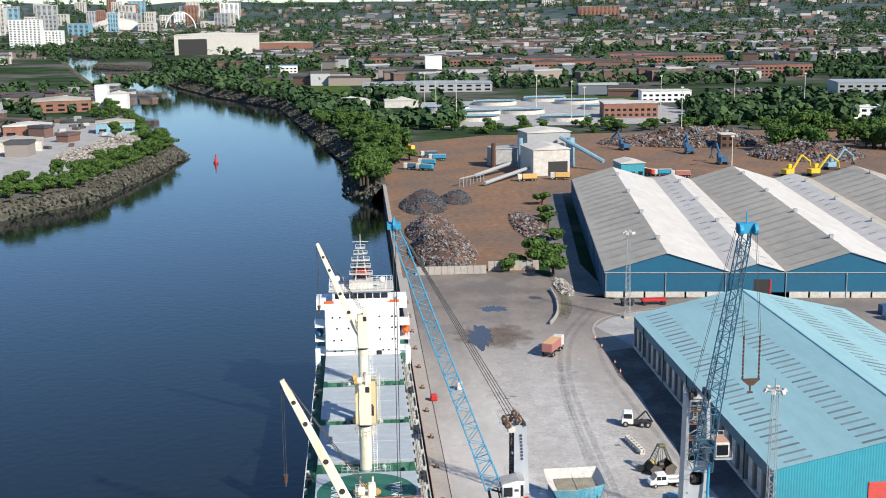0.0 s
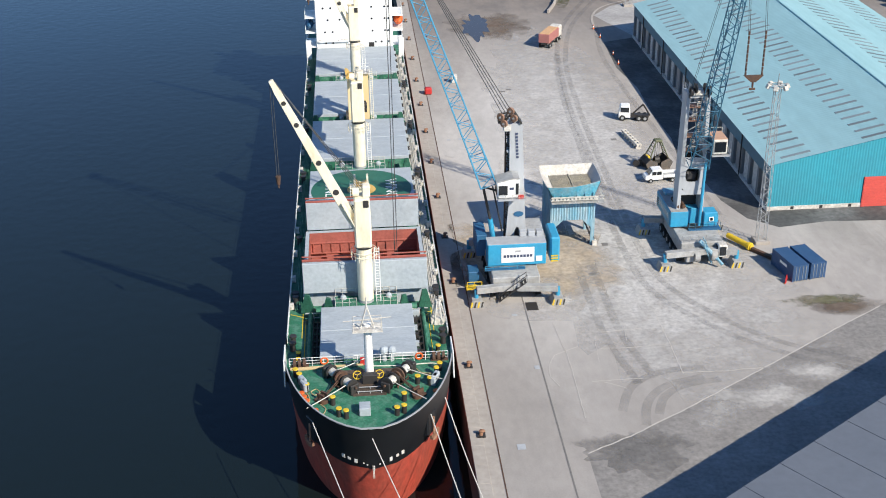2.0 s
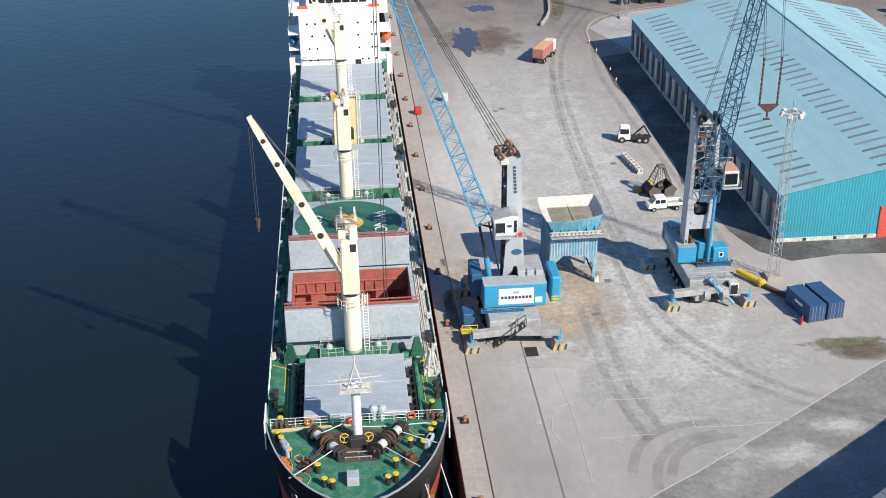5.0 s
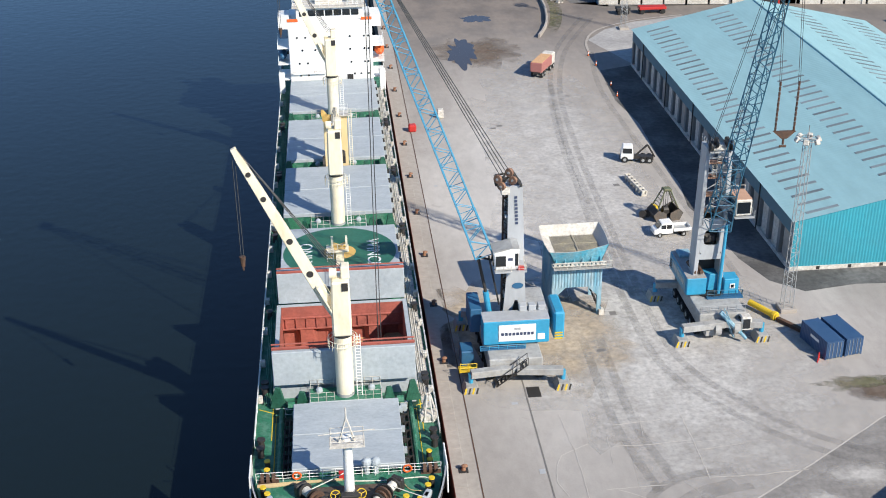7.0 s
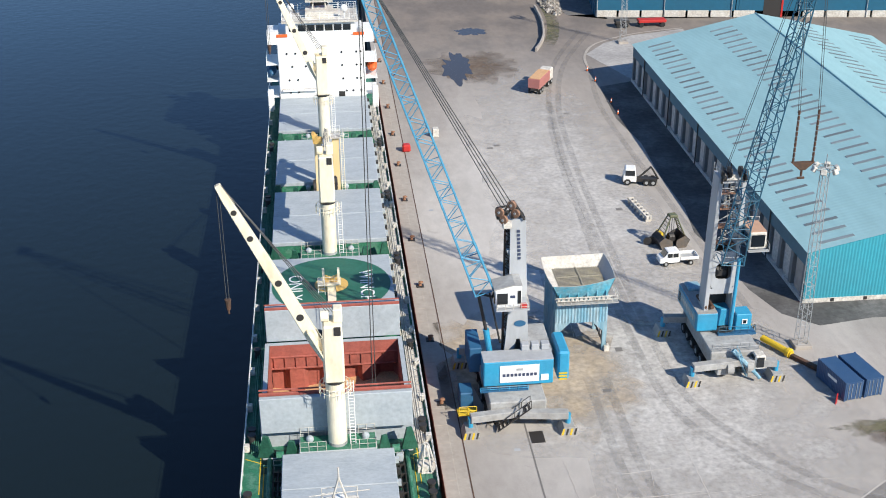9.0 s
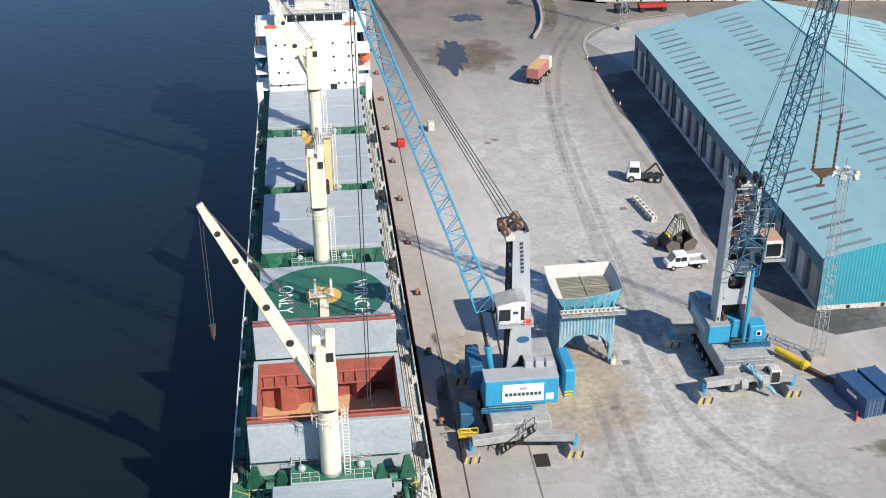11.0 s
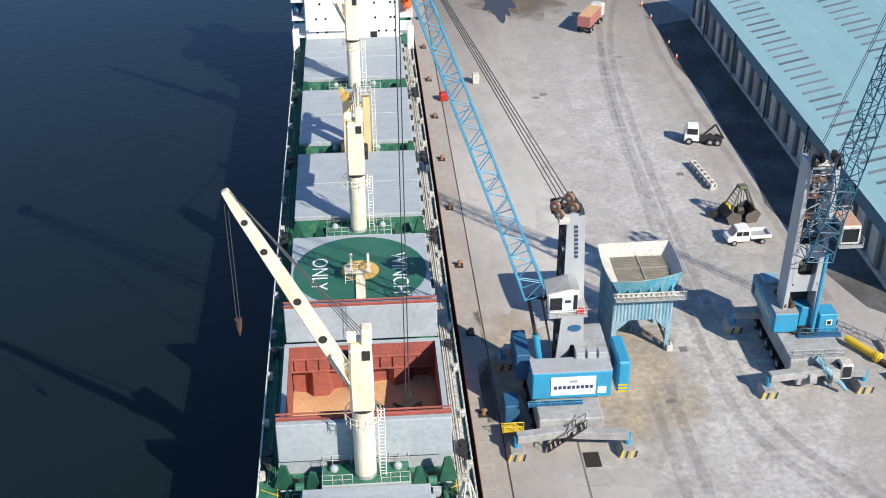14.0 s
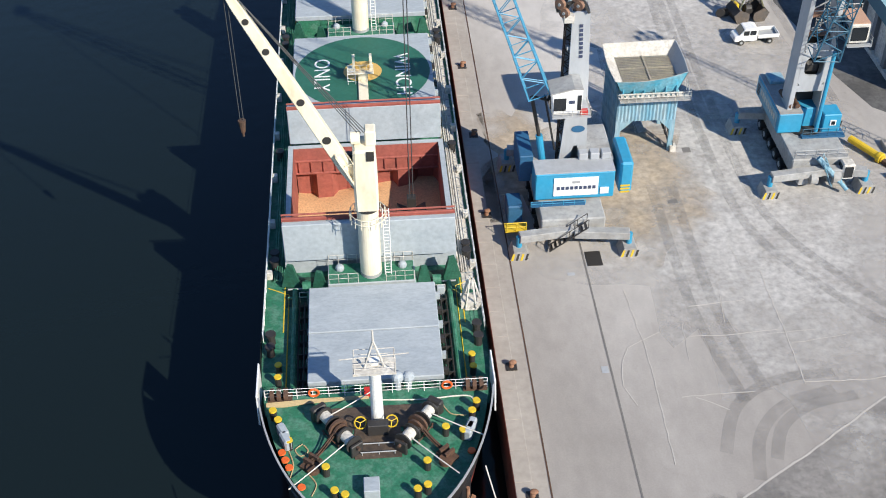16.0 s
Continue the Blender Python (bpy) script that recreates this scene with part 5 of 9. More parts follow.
for s in (-1, 1):
    for y, z, l, h in ((72.9, 2.2, 0.35, 0.4), (72.5, 2.15, 0.3, 0.3), (72.15, 2.0, 0.3, 0.42)):
        bm = bm_new()
        box(bm, -0.03, 0.03, -l / 2, l / 2, -h / 2, h / 2, m=on_hull(s, y, z))
        part("bow_mark", bm, "dusty_white", ship, "white painted mark beside the stem")
    for k in range(9):
        bm = bm_new()
        box(bm, -0.03, 0.03, -0.07, 0.07, -0.06, 0.06, m=on_hull(s, 71.85 - 0.03 * k, 1.9 - 0.2 * k))
        part("draught_mark", bm, "dusty_white", ship)
    m = on_hull(s, 76.2, 3.0, 0.0)
    an = new("anchor")
    an.parent = ship
    tagged(an, "rusty anchor hanging below its pocket")
    bm = bm_new()
    box(bm, -0.45, 0.35, -0.9, 0.9, -0.9, 1.6, m=m)
    bevel(bm, 0.15)
    part("anchor_pocket", bm, "hull_black", an)
    bm = bm_new()
    rod(bm, m @ Vector((s * 0.45, 0, 1.0)), m @ Vector((s * 0.5, 0, -1.0)), 0.14, 8)
    part("shank", bm, "rust_orange", an)
    bm = bm_new()
    prism(bm, [(-0.75, -0.2), (-0.25, -0.55), (0.25, -0.55), (0.75, -0.2), (0.85, 0.3), (0.55, 0.0), (-0.55, 0.0), (-0.85, 0.3)], -0.16, 0.16)
    bmesh.ops.transform(bm, matrix=m @ Matrix.Translation((s * 0.55, 0, -1.0)) @ Matrix.Rotation(radians(90), 4, "Z"), verts=bm.verts[:])
    part("fluke", bm, "rust_orange", an)

# life rings, boxes and lines by the forecastle rail
for x in (-4.6, 5.2):
    bm = bm_new()
    n = 14
    for k in range(n):
        a, b = 2 * math.pi * k / n, 2 * math.pi * (k + 1) / n
        rod(bm, (CX + x + 0.36 * math.cos(a), 83.7, 6.4 + 0.36 * math.sin(a)), (CX + x + 0.36 * math.cos(b), 83.7, 6.4 + 0.36 * math.sin(b)), 0.09, 6)
    part("life_ring", bm, "orange", ship, "orange life ring on the rail")
one("fire_box", "red", ship, CX - 0.9, CX - 0.4, 83.5, 83.9, 5.8, 6.5)
for x in (-7.1, 7.3):
    bm = bm_new()
    for k in range(3):
        rod(bm, (CX + x - 0.7 + k * 0.5, 83.9, 6.2), (CX + x - 0.4 + k * 0.5, 83.9, 6.2), 0.5, 10)
    box(bm, CX + x - 0.9, CX + x + 0.9, 83.5, 84.3, 5.6, 5.95)
    part("rope_reel", bm, "rust", ship, "rusty rope reel")
for x in (1.6, 2.4):
    bm = bm_new()
    bmesh.ops.create_cone(bm, cap_ends=True, segments=10, radius1=0.25, radius2=0.25, depth=1.1, matrix=pose(CX + x, 84.2, 6.3))
    bmesh.ops.create_uvsphere(bm, u_segments=10, v_segments=6, radius=0.48, matrix=pose(CX + x, 84.2, 7.0))
    part("deck_vent", bm, "hatch_grey", ship, "pale grey cowl vent")
for s in (-1, 1):
    bm = bm_new()
    for k in range(4):
        rod(bm, (CX + s * (5.35 + 0.22 * k), 85.2, 4.0 + 0.25 * (k % 2)), (CX + s * (5.35 + 0.22 * k), 96.0, 4.0 + 0.25 * (k % 2)), 0.08, 5)
    for k in range(8):
        box(bm, CX + s * 5.7 - 0.4, CX + s * 5.7 + 0.4, 85.6 + k * 1.4, 85.68 + k * 1.4, 3.8, 4.35)
    tagged(part("hatch_pipe_run", bm, "dark_metal", ship, "dark pipes beside the forward hatch"), kind="stuff")
    bm = bm_new()
    rod(bm, (CX + s * 6.4, 84.4, 4.3), (CX + s * 6.4, 97.5, 4.3), 0.22, 8)
    part("cable_duct", bm, "deck_green", ship, "green cable duct")
    for pts in ([(6.95, 85.4), (6.95, 97.5)], [(6.95, 97.5), (8.7, 98.5)], [(6.3, 97.0), (6.95, 97.0)]):
        bm = bm_new()
        (ax, ay), (bx, by) = pts
        rod(bm, (CX + s * ax, ay, 3.815), (CX + s * bx, by, 3.815), 0.05, 4)
        part("deck_line", bm, "yellow", ship, "yellow painted deck line")
    for y in (87.2, 88.5):
        o = new("mooring_bitt", bollard_mesh)
        o.parent, o.location = ship, (CX + s * 7.5, y, 3.8)
        q = new("bitt_cap", cap_mesh)
        q.parent = o
        tagged(q, "yellow bollard cap")
    for y in (90.5, 91.9, 101.0, 102.0, 117.0, 137.2, 138.6, 157.0, 158.2, 177.0, 178.4):
        bm = bm_new()
        bmesh.ops.create_cone(bm, cap_ends=True, segments=10, radius1=0.34, radius2=0.28, depth=0.9, matrix=pose(CX + s * 8.2, y, 4.25))
        bmesh.ops.create_cone(bm, cap_ends=True, segments=10, radius1=0.42, radius2=0.42, depth=0.2, matrix=pose(CX + s * 8.2, y, 4.75))
        part("side_bitt", bm, "dark_metal", ship)
    for k in range(14):
        y = 99.5 + k * 6.9
        one("rail_stay", "dusty_white", ship, CX + s * 8.6 - 0.25, CX + s * 8.6 + 0.25, y, y + 0.5, 3.8, 4.6, w=0.05)
bm = bm_new()
box(bm, CX + 7.55, CX + 8.6, 97, 196, 3.81, 3.84)
part("walkway", bm, "dusty_white", ship, "pale worn walkway along the side deck")
bm = bm_new()
for k in range(66):
    box(bm, CX + 7.5, CX + 8.65, 97.5 + k * 1.5, 97.62 + k * 1.5, 3.84, 3.9)
tagged(part("walkway_tread", bm, "steel_grey", ship, "raised treads on the walkway"), kind="stuff")
# hatch two frame: rail flanges and rungs inside the hold
bm = bm_new()
for z in (3.2, 4.6):
    rod(bm, (CX - 6.75, 115.4, z), (CX + 6.75, 115.4, z), 0.12, 6)
for k in range(12):
    x = CX - 6.4 + k * 1.16
    box(bm, x - 0.06, x + 0.06, 115.3, 115.46, 3.2, 4.6)
part("bulkhead_stiffener", bm, "hold_red", hold, "red oxide stiffeners across the bulkhead")

# ---- accommodation block ----
acc = new("deckhouse")
acc.parent = ship
tagged(acc, "white accommodation block with bridge")
AY = 196.3
bm = bm_new()
box(bm, CX - 7.1, CX + 7.1, AY, AY + 13, 3.8, 15.0)
bevel(bm, 0.12)
part("deckhouse_wall", bm, "white", acc)
bm = bm_new()
box(bm, CX - 8.6, CX + 8.6, AY + 0.2, AY + 4.5, 14.9, 16.1)
box(bm, CX - 8.6, CX - 6.8, AY + 0.2, AY + 4.5, 16.1, 17.0)
box(bm, CX + 6.8, CX + 8.6, AY + 0.2, AY + 4.5, 16.1, 17.0)
part("bridge_wing", bm, "white", acc, "white bridge deck with open wings")
for s in (-1, 1):
    one("wing_panel", "orange", acc, CX + s * 6.2 - 0.9, CX + s * 6.2 + 0.9, AY + 0.12, AY + 0.18, 16.1, 16.6, label="orange painted panel")
bm = bm_new()
box(bm, CX - 5.6, CX + 5.6, AY + 0.6, AY + 7, 16.1, 18.3)
bevel(bm, 0.1)
wheel = part("wheelhouse", bm, "white", acc, "white wheelhouse")
for k in range(7):
    x = CX - 5.0 + k * 1.45
    one("bridge_window", "glass", wheel, x, x + 1.25, AY + 0.52, AY + 0.64, 16.9, 17.9, label="dark bridge window")
bm = bm_new()
box(bm, CX - 6.2, CX + 6.2, AY + 0.1, AY + 8, 18.3, 18.55)
part("monkey_island", bm, "dusty_white", acc, "cream compass deck")
rail("compass_railing", [(CX - 6.1, AY + 0.2, 18.5), (CX + 6.1, AY + 0.2, 18.5), (CX + 6.1, AY + 7.8, 18.5), (CX - 6.1, AY + 7.8, 18.5), (CX - 6.1, AY + 0.2, 18.5)], 1.1, acc, "white", 1.5)
for row, (z, xs) in enumerate(((13.4, (-5.6, -4.2, -0.6, 0.2, 3.3, 5.7, 6.4)), (11.2, (-4.8, -2.6, -0.4, 0.4, 3.3, 5.7, 6.4)), (8.9, (-5.4, -4.0, -0.4, 3.4, 5.7, 6.3)), (6.8, (-5.3, -4.0, -0.6, 3.9, 5.0, 6.3)))):
    for x in xs:
        bm = bm_new()
        bmesh.ops.create_cone(bm, cap_ends=True, segments=12, radius1=0.17, radius2=0.17, depth=0.14, matrix=pose(CX + x, AY - 0.03, z, 90, 0, 0))
        part("porthole", bm, "glass", acc)
one("deckhouse_door", "dark_metal", acc, CX + 2.6, CX + 3.6, AY - 0.06, AY, 5.0, 6.7)
for s in (-1, 1):
    for z in (5.9, 8.6, 11.4):
        one("side_platform", "white", acc, CX + s * 8.0 - 1.05, CX + s * 8.0 + 1.05, AY + 0.4, AY + 6, z, z + 0.22)
        rail("platform_railing", [(CX + s * 9.0, AY + 0.5, z + 0.2), (CX + s * 9.0, AY + 6, z + 0.2)], 1.0, acc, "white", 1.2)
    one("side_post", "white", acc, CX + s * 8.6 - 0.5, CX + s * 8.6 + 0.5, AY - 0.6, AY + 0.4, 3.8, 7.4, w=0.08)
bm = bm_new()
bmesh.ops.create_uvsphere(bm, u_segments=14, v_segments=8, radius=1.0, matrix=pose(CX + 8.3, AY + 3.2, 10.2) @ Matrix.Diagonal((0.9, 2.6, 0.95, 1)))
box(bm, CX + 7.7, CX + 8.9, AY + 1.6, AY + 4.8, 10.2, 11.3)
part("lifeboat", bm, "orange", acc, "orange enclosed lifeboat")
bm = bm_new()
bmesh.ops.create_uvsphere(bm, u_segments=14, v_segments=8, radius=1.0, matrix=pose(CX - 8.3, AY + 3.2, 9.8) @ Matrix.Diagonal((0.8, 2.2, 0.8, 1)))
part("rescue_boat", bm, "blue_dark", acc, "dark covered rescue boat")
bm = bm_new()
box(bm, CX - 2.3, CX + 2.3, AY + 2, AY + 6, 18.55, 19.6)
part("mast_house", bm, "dusty_white", acc, "cream mast house")
bm = bm_new()
for s in (-1, 1):
    rod(bm, (CX + s * 1.1, AY + 4, 19.6), (CX + s * 0.35, AY + 4, 26.0), 0.14, 6)
    rod(bm, (CX + s * 1.1, AY + 5.2, 19.6), (CX + s * 0.35, AY + 4.3, 26.0), 0.14, 6)
for k, (z, w) in enumerate(((20.8, 2.2), (22.2, 1.9), (23.5, 1.7), (24.8, 1.3), (25.9, 0.9))):
    box(bm, CX - w, CX + w, AY + 3.5, AY + 5, z, z + 0.12)
    for s in (-1, 1):
        rod(bm, (CX + s * w, AY + 3.5, z), (CX + s * w, AY + 3.5, z + 0.8), 0.05, 4)
    rod(bm, (CX - w, AY + 3.5, z + 0.8), (CX + w, AY + 3.5, z + 0.8), 0.05, 4)
rod(bm, (CX, AY + 4, 25.9), (CX, AY + 4, 28.6), 0.09, 6)
rod(bm, (CX - 1.6, AY + 4, 27.2), (CX + 1.6, AY + 4, 27.2), 0.06, 5)
part("radar_mast", bm, "dusty_white", acc, "cream lattice radar mast")
bm = bm_new()
box(bm, CX - 1.5, CX + 1.5, AY + 7.6, AY + 11, 15, 21.8)
bevel(bm, 0.3)
fun = part("funnel", bm, "hull_black", acc, "black funnel with red band")
one("funnel_band", "red", fun, CX - 1.55, CX + 1.55, AY + 7.55, AY + 11.05, 19.8, 20.9)
for x, z in ((-4.6, 19.6), (4.0, 19.2)):
    bm = bm_new()
    bmesh.ops.create_uvsphere(bm, u_segments=14, v_segments=9, radius=0.62, matrix=pose(CX + x, AY + 2, z + 0.9))
    rod(bm, (CX + x, AY + 2, 18.5), (CX + x, AY + 2, z + 0.5), 0.12, 6)
    part("satellite_dome", bm, "white", acc)
bm = bm_new()
for x in (3.2, 4.8, 5.6, -3.4):
    rod(bm, (CX + x, AY + 1, 18.5), (CX + x, AY + 1, 21.2), 0.04, 4)
part("whip_aerial", bm, "white", acc)
rail("front_railing", [(CX - 6.6, AY - 0.4, 7.3), (CX - 1.2, AY - 0.4, 7.3)], 0.2, acc, "rust", 2, 1)
one("front_platform", "white", acc, CX - 6.6, CX - 1.0, AY - 0.5, AY, 7.1, 7.3)
# spare grab standing on the side deck and small bits
def side_grab(x, y):
    bm = bm_new()
    for k in range(6):
        a = 2 * math.pi * k / 6
        rod(bm, (x + 0.9 * math.cos(a), y + 0.9 * math.sin(a), 3.85), (x + 0.2 * math.cos(a), y + 0.2 * math.sin(a), 6.6), 0.09, 5)
        rod(bm, (x + 0.9 * math.cos(a), y + 0.9 * math.sin(a), 3.9), (x + 0.9 * math.cos(a + 1.05), y + 0.9 * math.sin(a + 1.05), 3.9), 0.09, 5)
    box(bm, x - 0.8, x + 0.8, y - 0.6, y + 0.6, 3.8, 4.5)
    solid("cargo_grab", bm, "dusty_white", "pale steel cargo grab standing on the side deck", "grab")


side_grab(CX + 8.0, 95.2)


# ---- sheds ----
def corrugated(bm, x0, x1, y, z0, top, pitch=0.45, depth=0.05, sgn=-1):
    """A ribbed upright sheet in the xz plane, its upper edge given by top(x)."""
    n = int((x1 - x0) / pitch) * 2
    prev = None
    for i in range(n + 1):
        x = x0 + (x1 - x0) * i / n
        o = sgn * depth * (i % 2)
        cur = (bm.verts.new((x, y + o, z0)), bm.verts.new((x, y + o, top(x))))
        if prev:
            bm.faces.new((prev[0], cur[0], cur[1], prev[1]))
        prev = cur


S2X0, S2X1, S2Y0, S2Y1, S2E, S2R = 46.9, 92.0, 128.8, 215.5, 7.0, 12.0
shed = thing("teal_warehouse", "long teal metal warehouse with pitched roof and rooflights", "warehouse")
mid = (S2X0 + S2X1) / 2
slope = (S2R - S2E) / (mid - S2X0)
bm = bm_new()
corrugated(bm, S2X0, S2X1, S2Y0, 0.6, lambda x: S2E + slope * (min(x - S2X0, S2X1 - x)), 0.4, 0.035)
part("gable_wall", bm, "teal_wall", shed, "ribbed teal gable wall")
one("gable_plinth", "dusty_white", shed, S2X0, S2X1, S2Y0 - 0.08, S2Y0 + 0.1, 0, 0.6)
for k in range(10):
    x = S2X0 + 3.5 + k * 4.2
    one("plinth_vent", "dark_metal", shed, x, x + 0.45, S2Y0 - 0.12, S2Y0 - 0.07, 0.1, 0.55)
d = one("roller_door", "red_door", shed, 60.6, 68.5, S2Y0 - 0.16, S2Y0 - 0.06, 0.0, 4.6, label="coral red roller door")
for k in range(9):
    one("door_slat", "red_door", d, 60.7, 68.4, S2Y0 - 0.20, S2Y0 - 0.15, 0.1 + k * 0.5, 0.5 + k * 0.5)
bm = bm_new()
box(bm, S2X0, S2X1, S2Y1 - 0.2, S2Y1, 0, S2E)
box(bm, S2X1 - 0.2, S2X1, S2Y0 + 0.2, S2Y1, 0, S2E)
prism(bm, [(S2X0, S2E), (S2X1, S2E), (mid, S2R)], S2Y1 - 0.2, S2Y1)
part("rear_wall", bm, "teal_wall", shed)
bm = bm_new()
box(bm, S2X0 + 0.45, S2X0 + 0.7, S2Y0 + 0.1, S2Y1, 0, S2E)
part("side_wall", bm, "steel_grey", shed, "recessed side wall")
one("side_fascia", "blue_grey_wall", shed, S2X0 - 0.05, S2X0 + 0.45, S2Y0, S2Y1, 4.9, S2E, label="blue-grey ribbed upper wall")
one("side_plinth", "dusty_white", shed, S2X0 - 0.12, S2X0 + 0.45, S2Y0 + 0.12, S2Y1, 0, 0.55, label="pale concrete plinth")
for k in range(22):
    y = S2Y0 + 0.15 + k * (S2Y1 - S2Y0 - 1.2) / 21
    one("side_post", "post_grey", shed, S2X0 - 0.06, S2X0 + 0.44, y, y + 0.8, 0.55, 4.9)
    if k < 21:
        one("side_panel", "dusty_white" if k % 3 else "cope", shed, S2X0 + 0.2, S2X0 + 0.4, y + 1.05, y + 3.35, 0.55, 4.7, label="pale concrete side panel", w=0.03)
    if k % 4 == 3:
        bm = bm_new()
        rod(bm, (S2X0 - 0.16, y + 0.4, 0.0), (S2X0 - 0.16, y + 0.4, S2E), 0.09, 6)
        part("down_pipe", bm, "dark_metal", shed)
for s, xe in ((1, S2X0 - 0.35), (-1, S2X1 + 0.35)):
    roof = new("roof_slope")
    roof.parent = shed
    tagged(roof, "faded teal metal roof slope")
    # ribbed sheets
    bm = bm_new()
    ribs = 118
    zl = S2E - slope * 0.35
    prev = None
    for i in range(ribs * 2 + 1):
        y = S2Y0 - 0.3 + (S2Y1 - S2Y0 + 0.6) * i / (ribs * 2)
        o = 0.014 * (i % 2)
        cur = (bm.verts.new((xe, y, zl + o + 0.08)), bm.verts.new((mid, y, S2R + o + 0.08)))
        if prev:
            bm.faces.new((prev[0], prev[1], cur[1], cur[0]))
        prev = cur
    part("roof_sheet", bm, "teal_roof", roof)
    n = Vector((-s * slope, 0, 1)).normalized()
    def light_mesh(c0):
        bm = bm_new()
        xa, xb = xe + s * c0, xe + s * (c0 + 4.1)
        f = bm.faces.new([bm.verts.new((x, yy, S2E + slope * abs(x - xe) - slope * 0.35 + 0.10)) for x, yy in ((xa, 0), (xb, 0), (xb, 0.62), (xa, 0.62))])
        ex = bmesh.ops.extrude_face_region(bm, geom=[f])
        bmesh.ops.translate(bm, verts=[v for v in ex["geom"] if isinstance(v, bmesh.types.BMVert)], vec=(0, 0, 0.03))
        bmesh.ops.recalc_face_normals(bm, faces=bm.faces[:])
        return mesh_of("rooflight", bm, "roof_light")

    for c0 in (2.1, 13.4):
        me = light_mesh(c0)
        for k in range(33):
            o = new("rooflight", me)
            o.parent, o.location = roof, (0, S2Y0 + 0.9 + k * 2.56, 0)
bm = bm_new()
rod(bm, (mid, S2Y0 - 0.3, S2R + 0.12), (mid, S2Y1 + 0.3, S2R + 0.12), 0.14, 6)
part("ridge_cap", bm, "teal_roof", shed)

# petrol-blue multi-bay sheds behind
def bay_shed(m):
    t = thing("blue_warehouse", "multi-bay petrol blue shed with weathered pale roofs", "warehouse", m)
    L = 160
    x = 0.0
    for k, (w, eave, ridge, mats) in enumerate(((30.5, 6.6, 11.2, ("roof_tan", "roof_white")), (13.5, 6.6, 8.6, ("roof_white", "roof_white")), (31, 6.6, 11.4, ("roof_tan", "roof_white")), (13.5, 6.6, 8.6, ("roof_white", "roof_tan")), (31, 6.6, 11.4, ("roof_tan", "roof_tan")))):
        c = x + w / 2
        bm = bm_new()
        prism(bm, [(x + 0.1, 1.4), (x + w - 0.1, 1.4), (x + w - 0.1, eave), (c, ridge - 0.1), (x + 0.1, eave)], 0.0, 0.3)
        part("front_wall", bm, "blue_wall", t, "petrol blue front wall")
        for s, xe in ((1, x), (-1, x + w)):
            rs = new("roof_slope")
            rs.parent = t
            n = 40
            bm = bm_new()
            prev = None
            for i in range(n + 1):
                y = -0.4 + (L + 0.4) * i / n
                o = 0.10 * (i % 2)
                cur = (bm.verts.new((xe, y, eave + o)), bm.verts.new((c, y, ridge + o)))
                if prev:
                    bm.faces.new((prev[0], prev[1], cur[1], cur[0]))
                prev = cur
            part("roof_sheet", bm, mats[0 if s > 0 else 1], rs, "long weathered roof sheets")
            for i in range(19):
                y = 4 + i * 8.2
                bm = bm_new()
                fa, fb = (0.12, 0.9) if w > 20 else (0.3, 0.6)
                xa, xb = xe + (c - xe) * fa, xe + (c - xe) * fb
                za, zb = eave + (ridge - eave) * fa + 0.14, eave + (ridge - eave) * fb + 0.14
                if w < 20 or mats[0 if s > 0 else 1] == "roof_tan":
                    wd = 0.28 if w > 20 else 0.5
                    bm.faces.new([bm.verts.new(p) for p in ((xa, y, za), (xb, y, zb), (xb, y + wd, zb), (xa, y + wd, za))])
                    part("rooflight_strip", bm, "roof_light", rs)
                else:
                    bm.free()
        bm = bm_new()
        for i in range(4):
            box(bm, c - 0.5, c + 0.5, 18 + 40 * i, 19.2 + 40 * i, ridge, ridge + 0.9)
        part("roof_vent", bm, "steel_grey", t)
        x += w
    W = x
    for i in range(int(W / 5)):
        a = i * 5.0
        if 31 < a < 41:
            continue
        one("plinth_panel", "dusty_white", t, a + 0.15, a + 4.7, -0.1, 0.25, 0, 1.5, label="pale precast plinth panel", w=0.03)
    one("doorway", "dark_metal", t, 36.5, 40.2, -0.05, 0.02, 0, 4.6, label="open dark doorway")
    one("door_leaf", "red", t, 40.3, 40.7, -0.16, 0.0, 0, 4.6, label="red door edge")
    one("door_panel", "blue_wall", t, 31.2, 36.4, -0.06, 0.02, 1.5, 4.6)
    one("gutter_pipe", "steel_grey", t, 0, W, -0.18, -0.02, 6.2, 6.4)
    for i in range(9):
        bm = bm_new()
        rod(bm, (0.4 + i * 14.6, -0.22, 0), (0.4 + i * 14.6, -0.22, 6.3), 0.09, 5)
        part("down_pipe", bm, "steel_grey", t)
    bm = bm_new()
    box(bm, -0.05, 0.25, 0.3, L, 0, 6.6)
    part("side_wall", bm, "blue_wall", t)
    bm = bm_new()
    for i in range(32):
        box(bm, -0.18, -0.05, 2 + i * 5, 2.5 + i * 5, 0, 6.5)
    part("wall_rib", bm, "blue_wall", t)
    return t


bay_shed(at(49.6, 260.0, 0, -7.2))

# grey roof close under the flight line
near = thing("quayside_shed", "grey ribbed metal roof of a low quayside shed", "warehouse", at(19.5, 55.8, 0, 35.2))
bm = bm_new()
box(bm, 0, 60, -40, -0.2, 0, 7.6)
part("wall", bm, "steel_grey", near)
M["grey_roof"] = material("grey_roof_sheet", (0.135, 0.15, 0.175), 0.6, second=(0.115, 0.13, 0.155), scale=0.1, amount=0.8, fine=1, fine_amount=0.06)
for k in range(24):
    one("roof_panel", "grey_roof", near, k * 2.5 - 0.3, k * 2.5 + 2.17, -40, 0.25, 7.6, 7.85 + 0.03 * (k % 2))

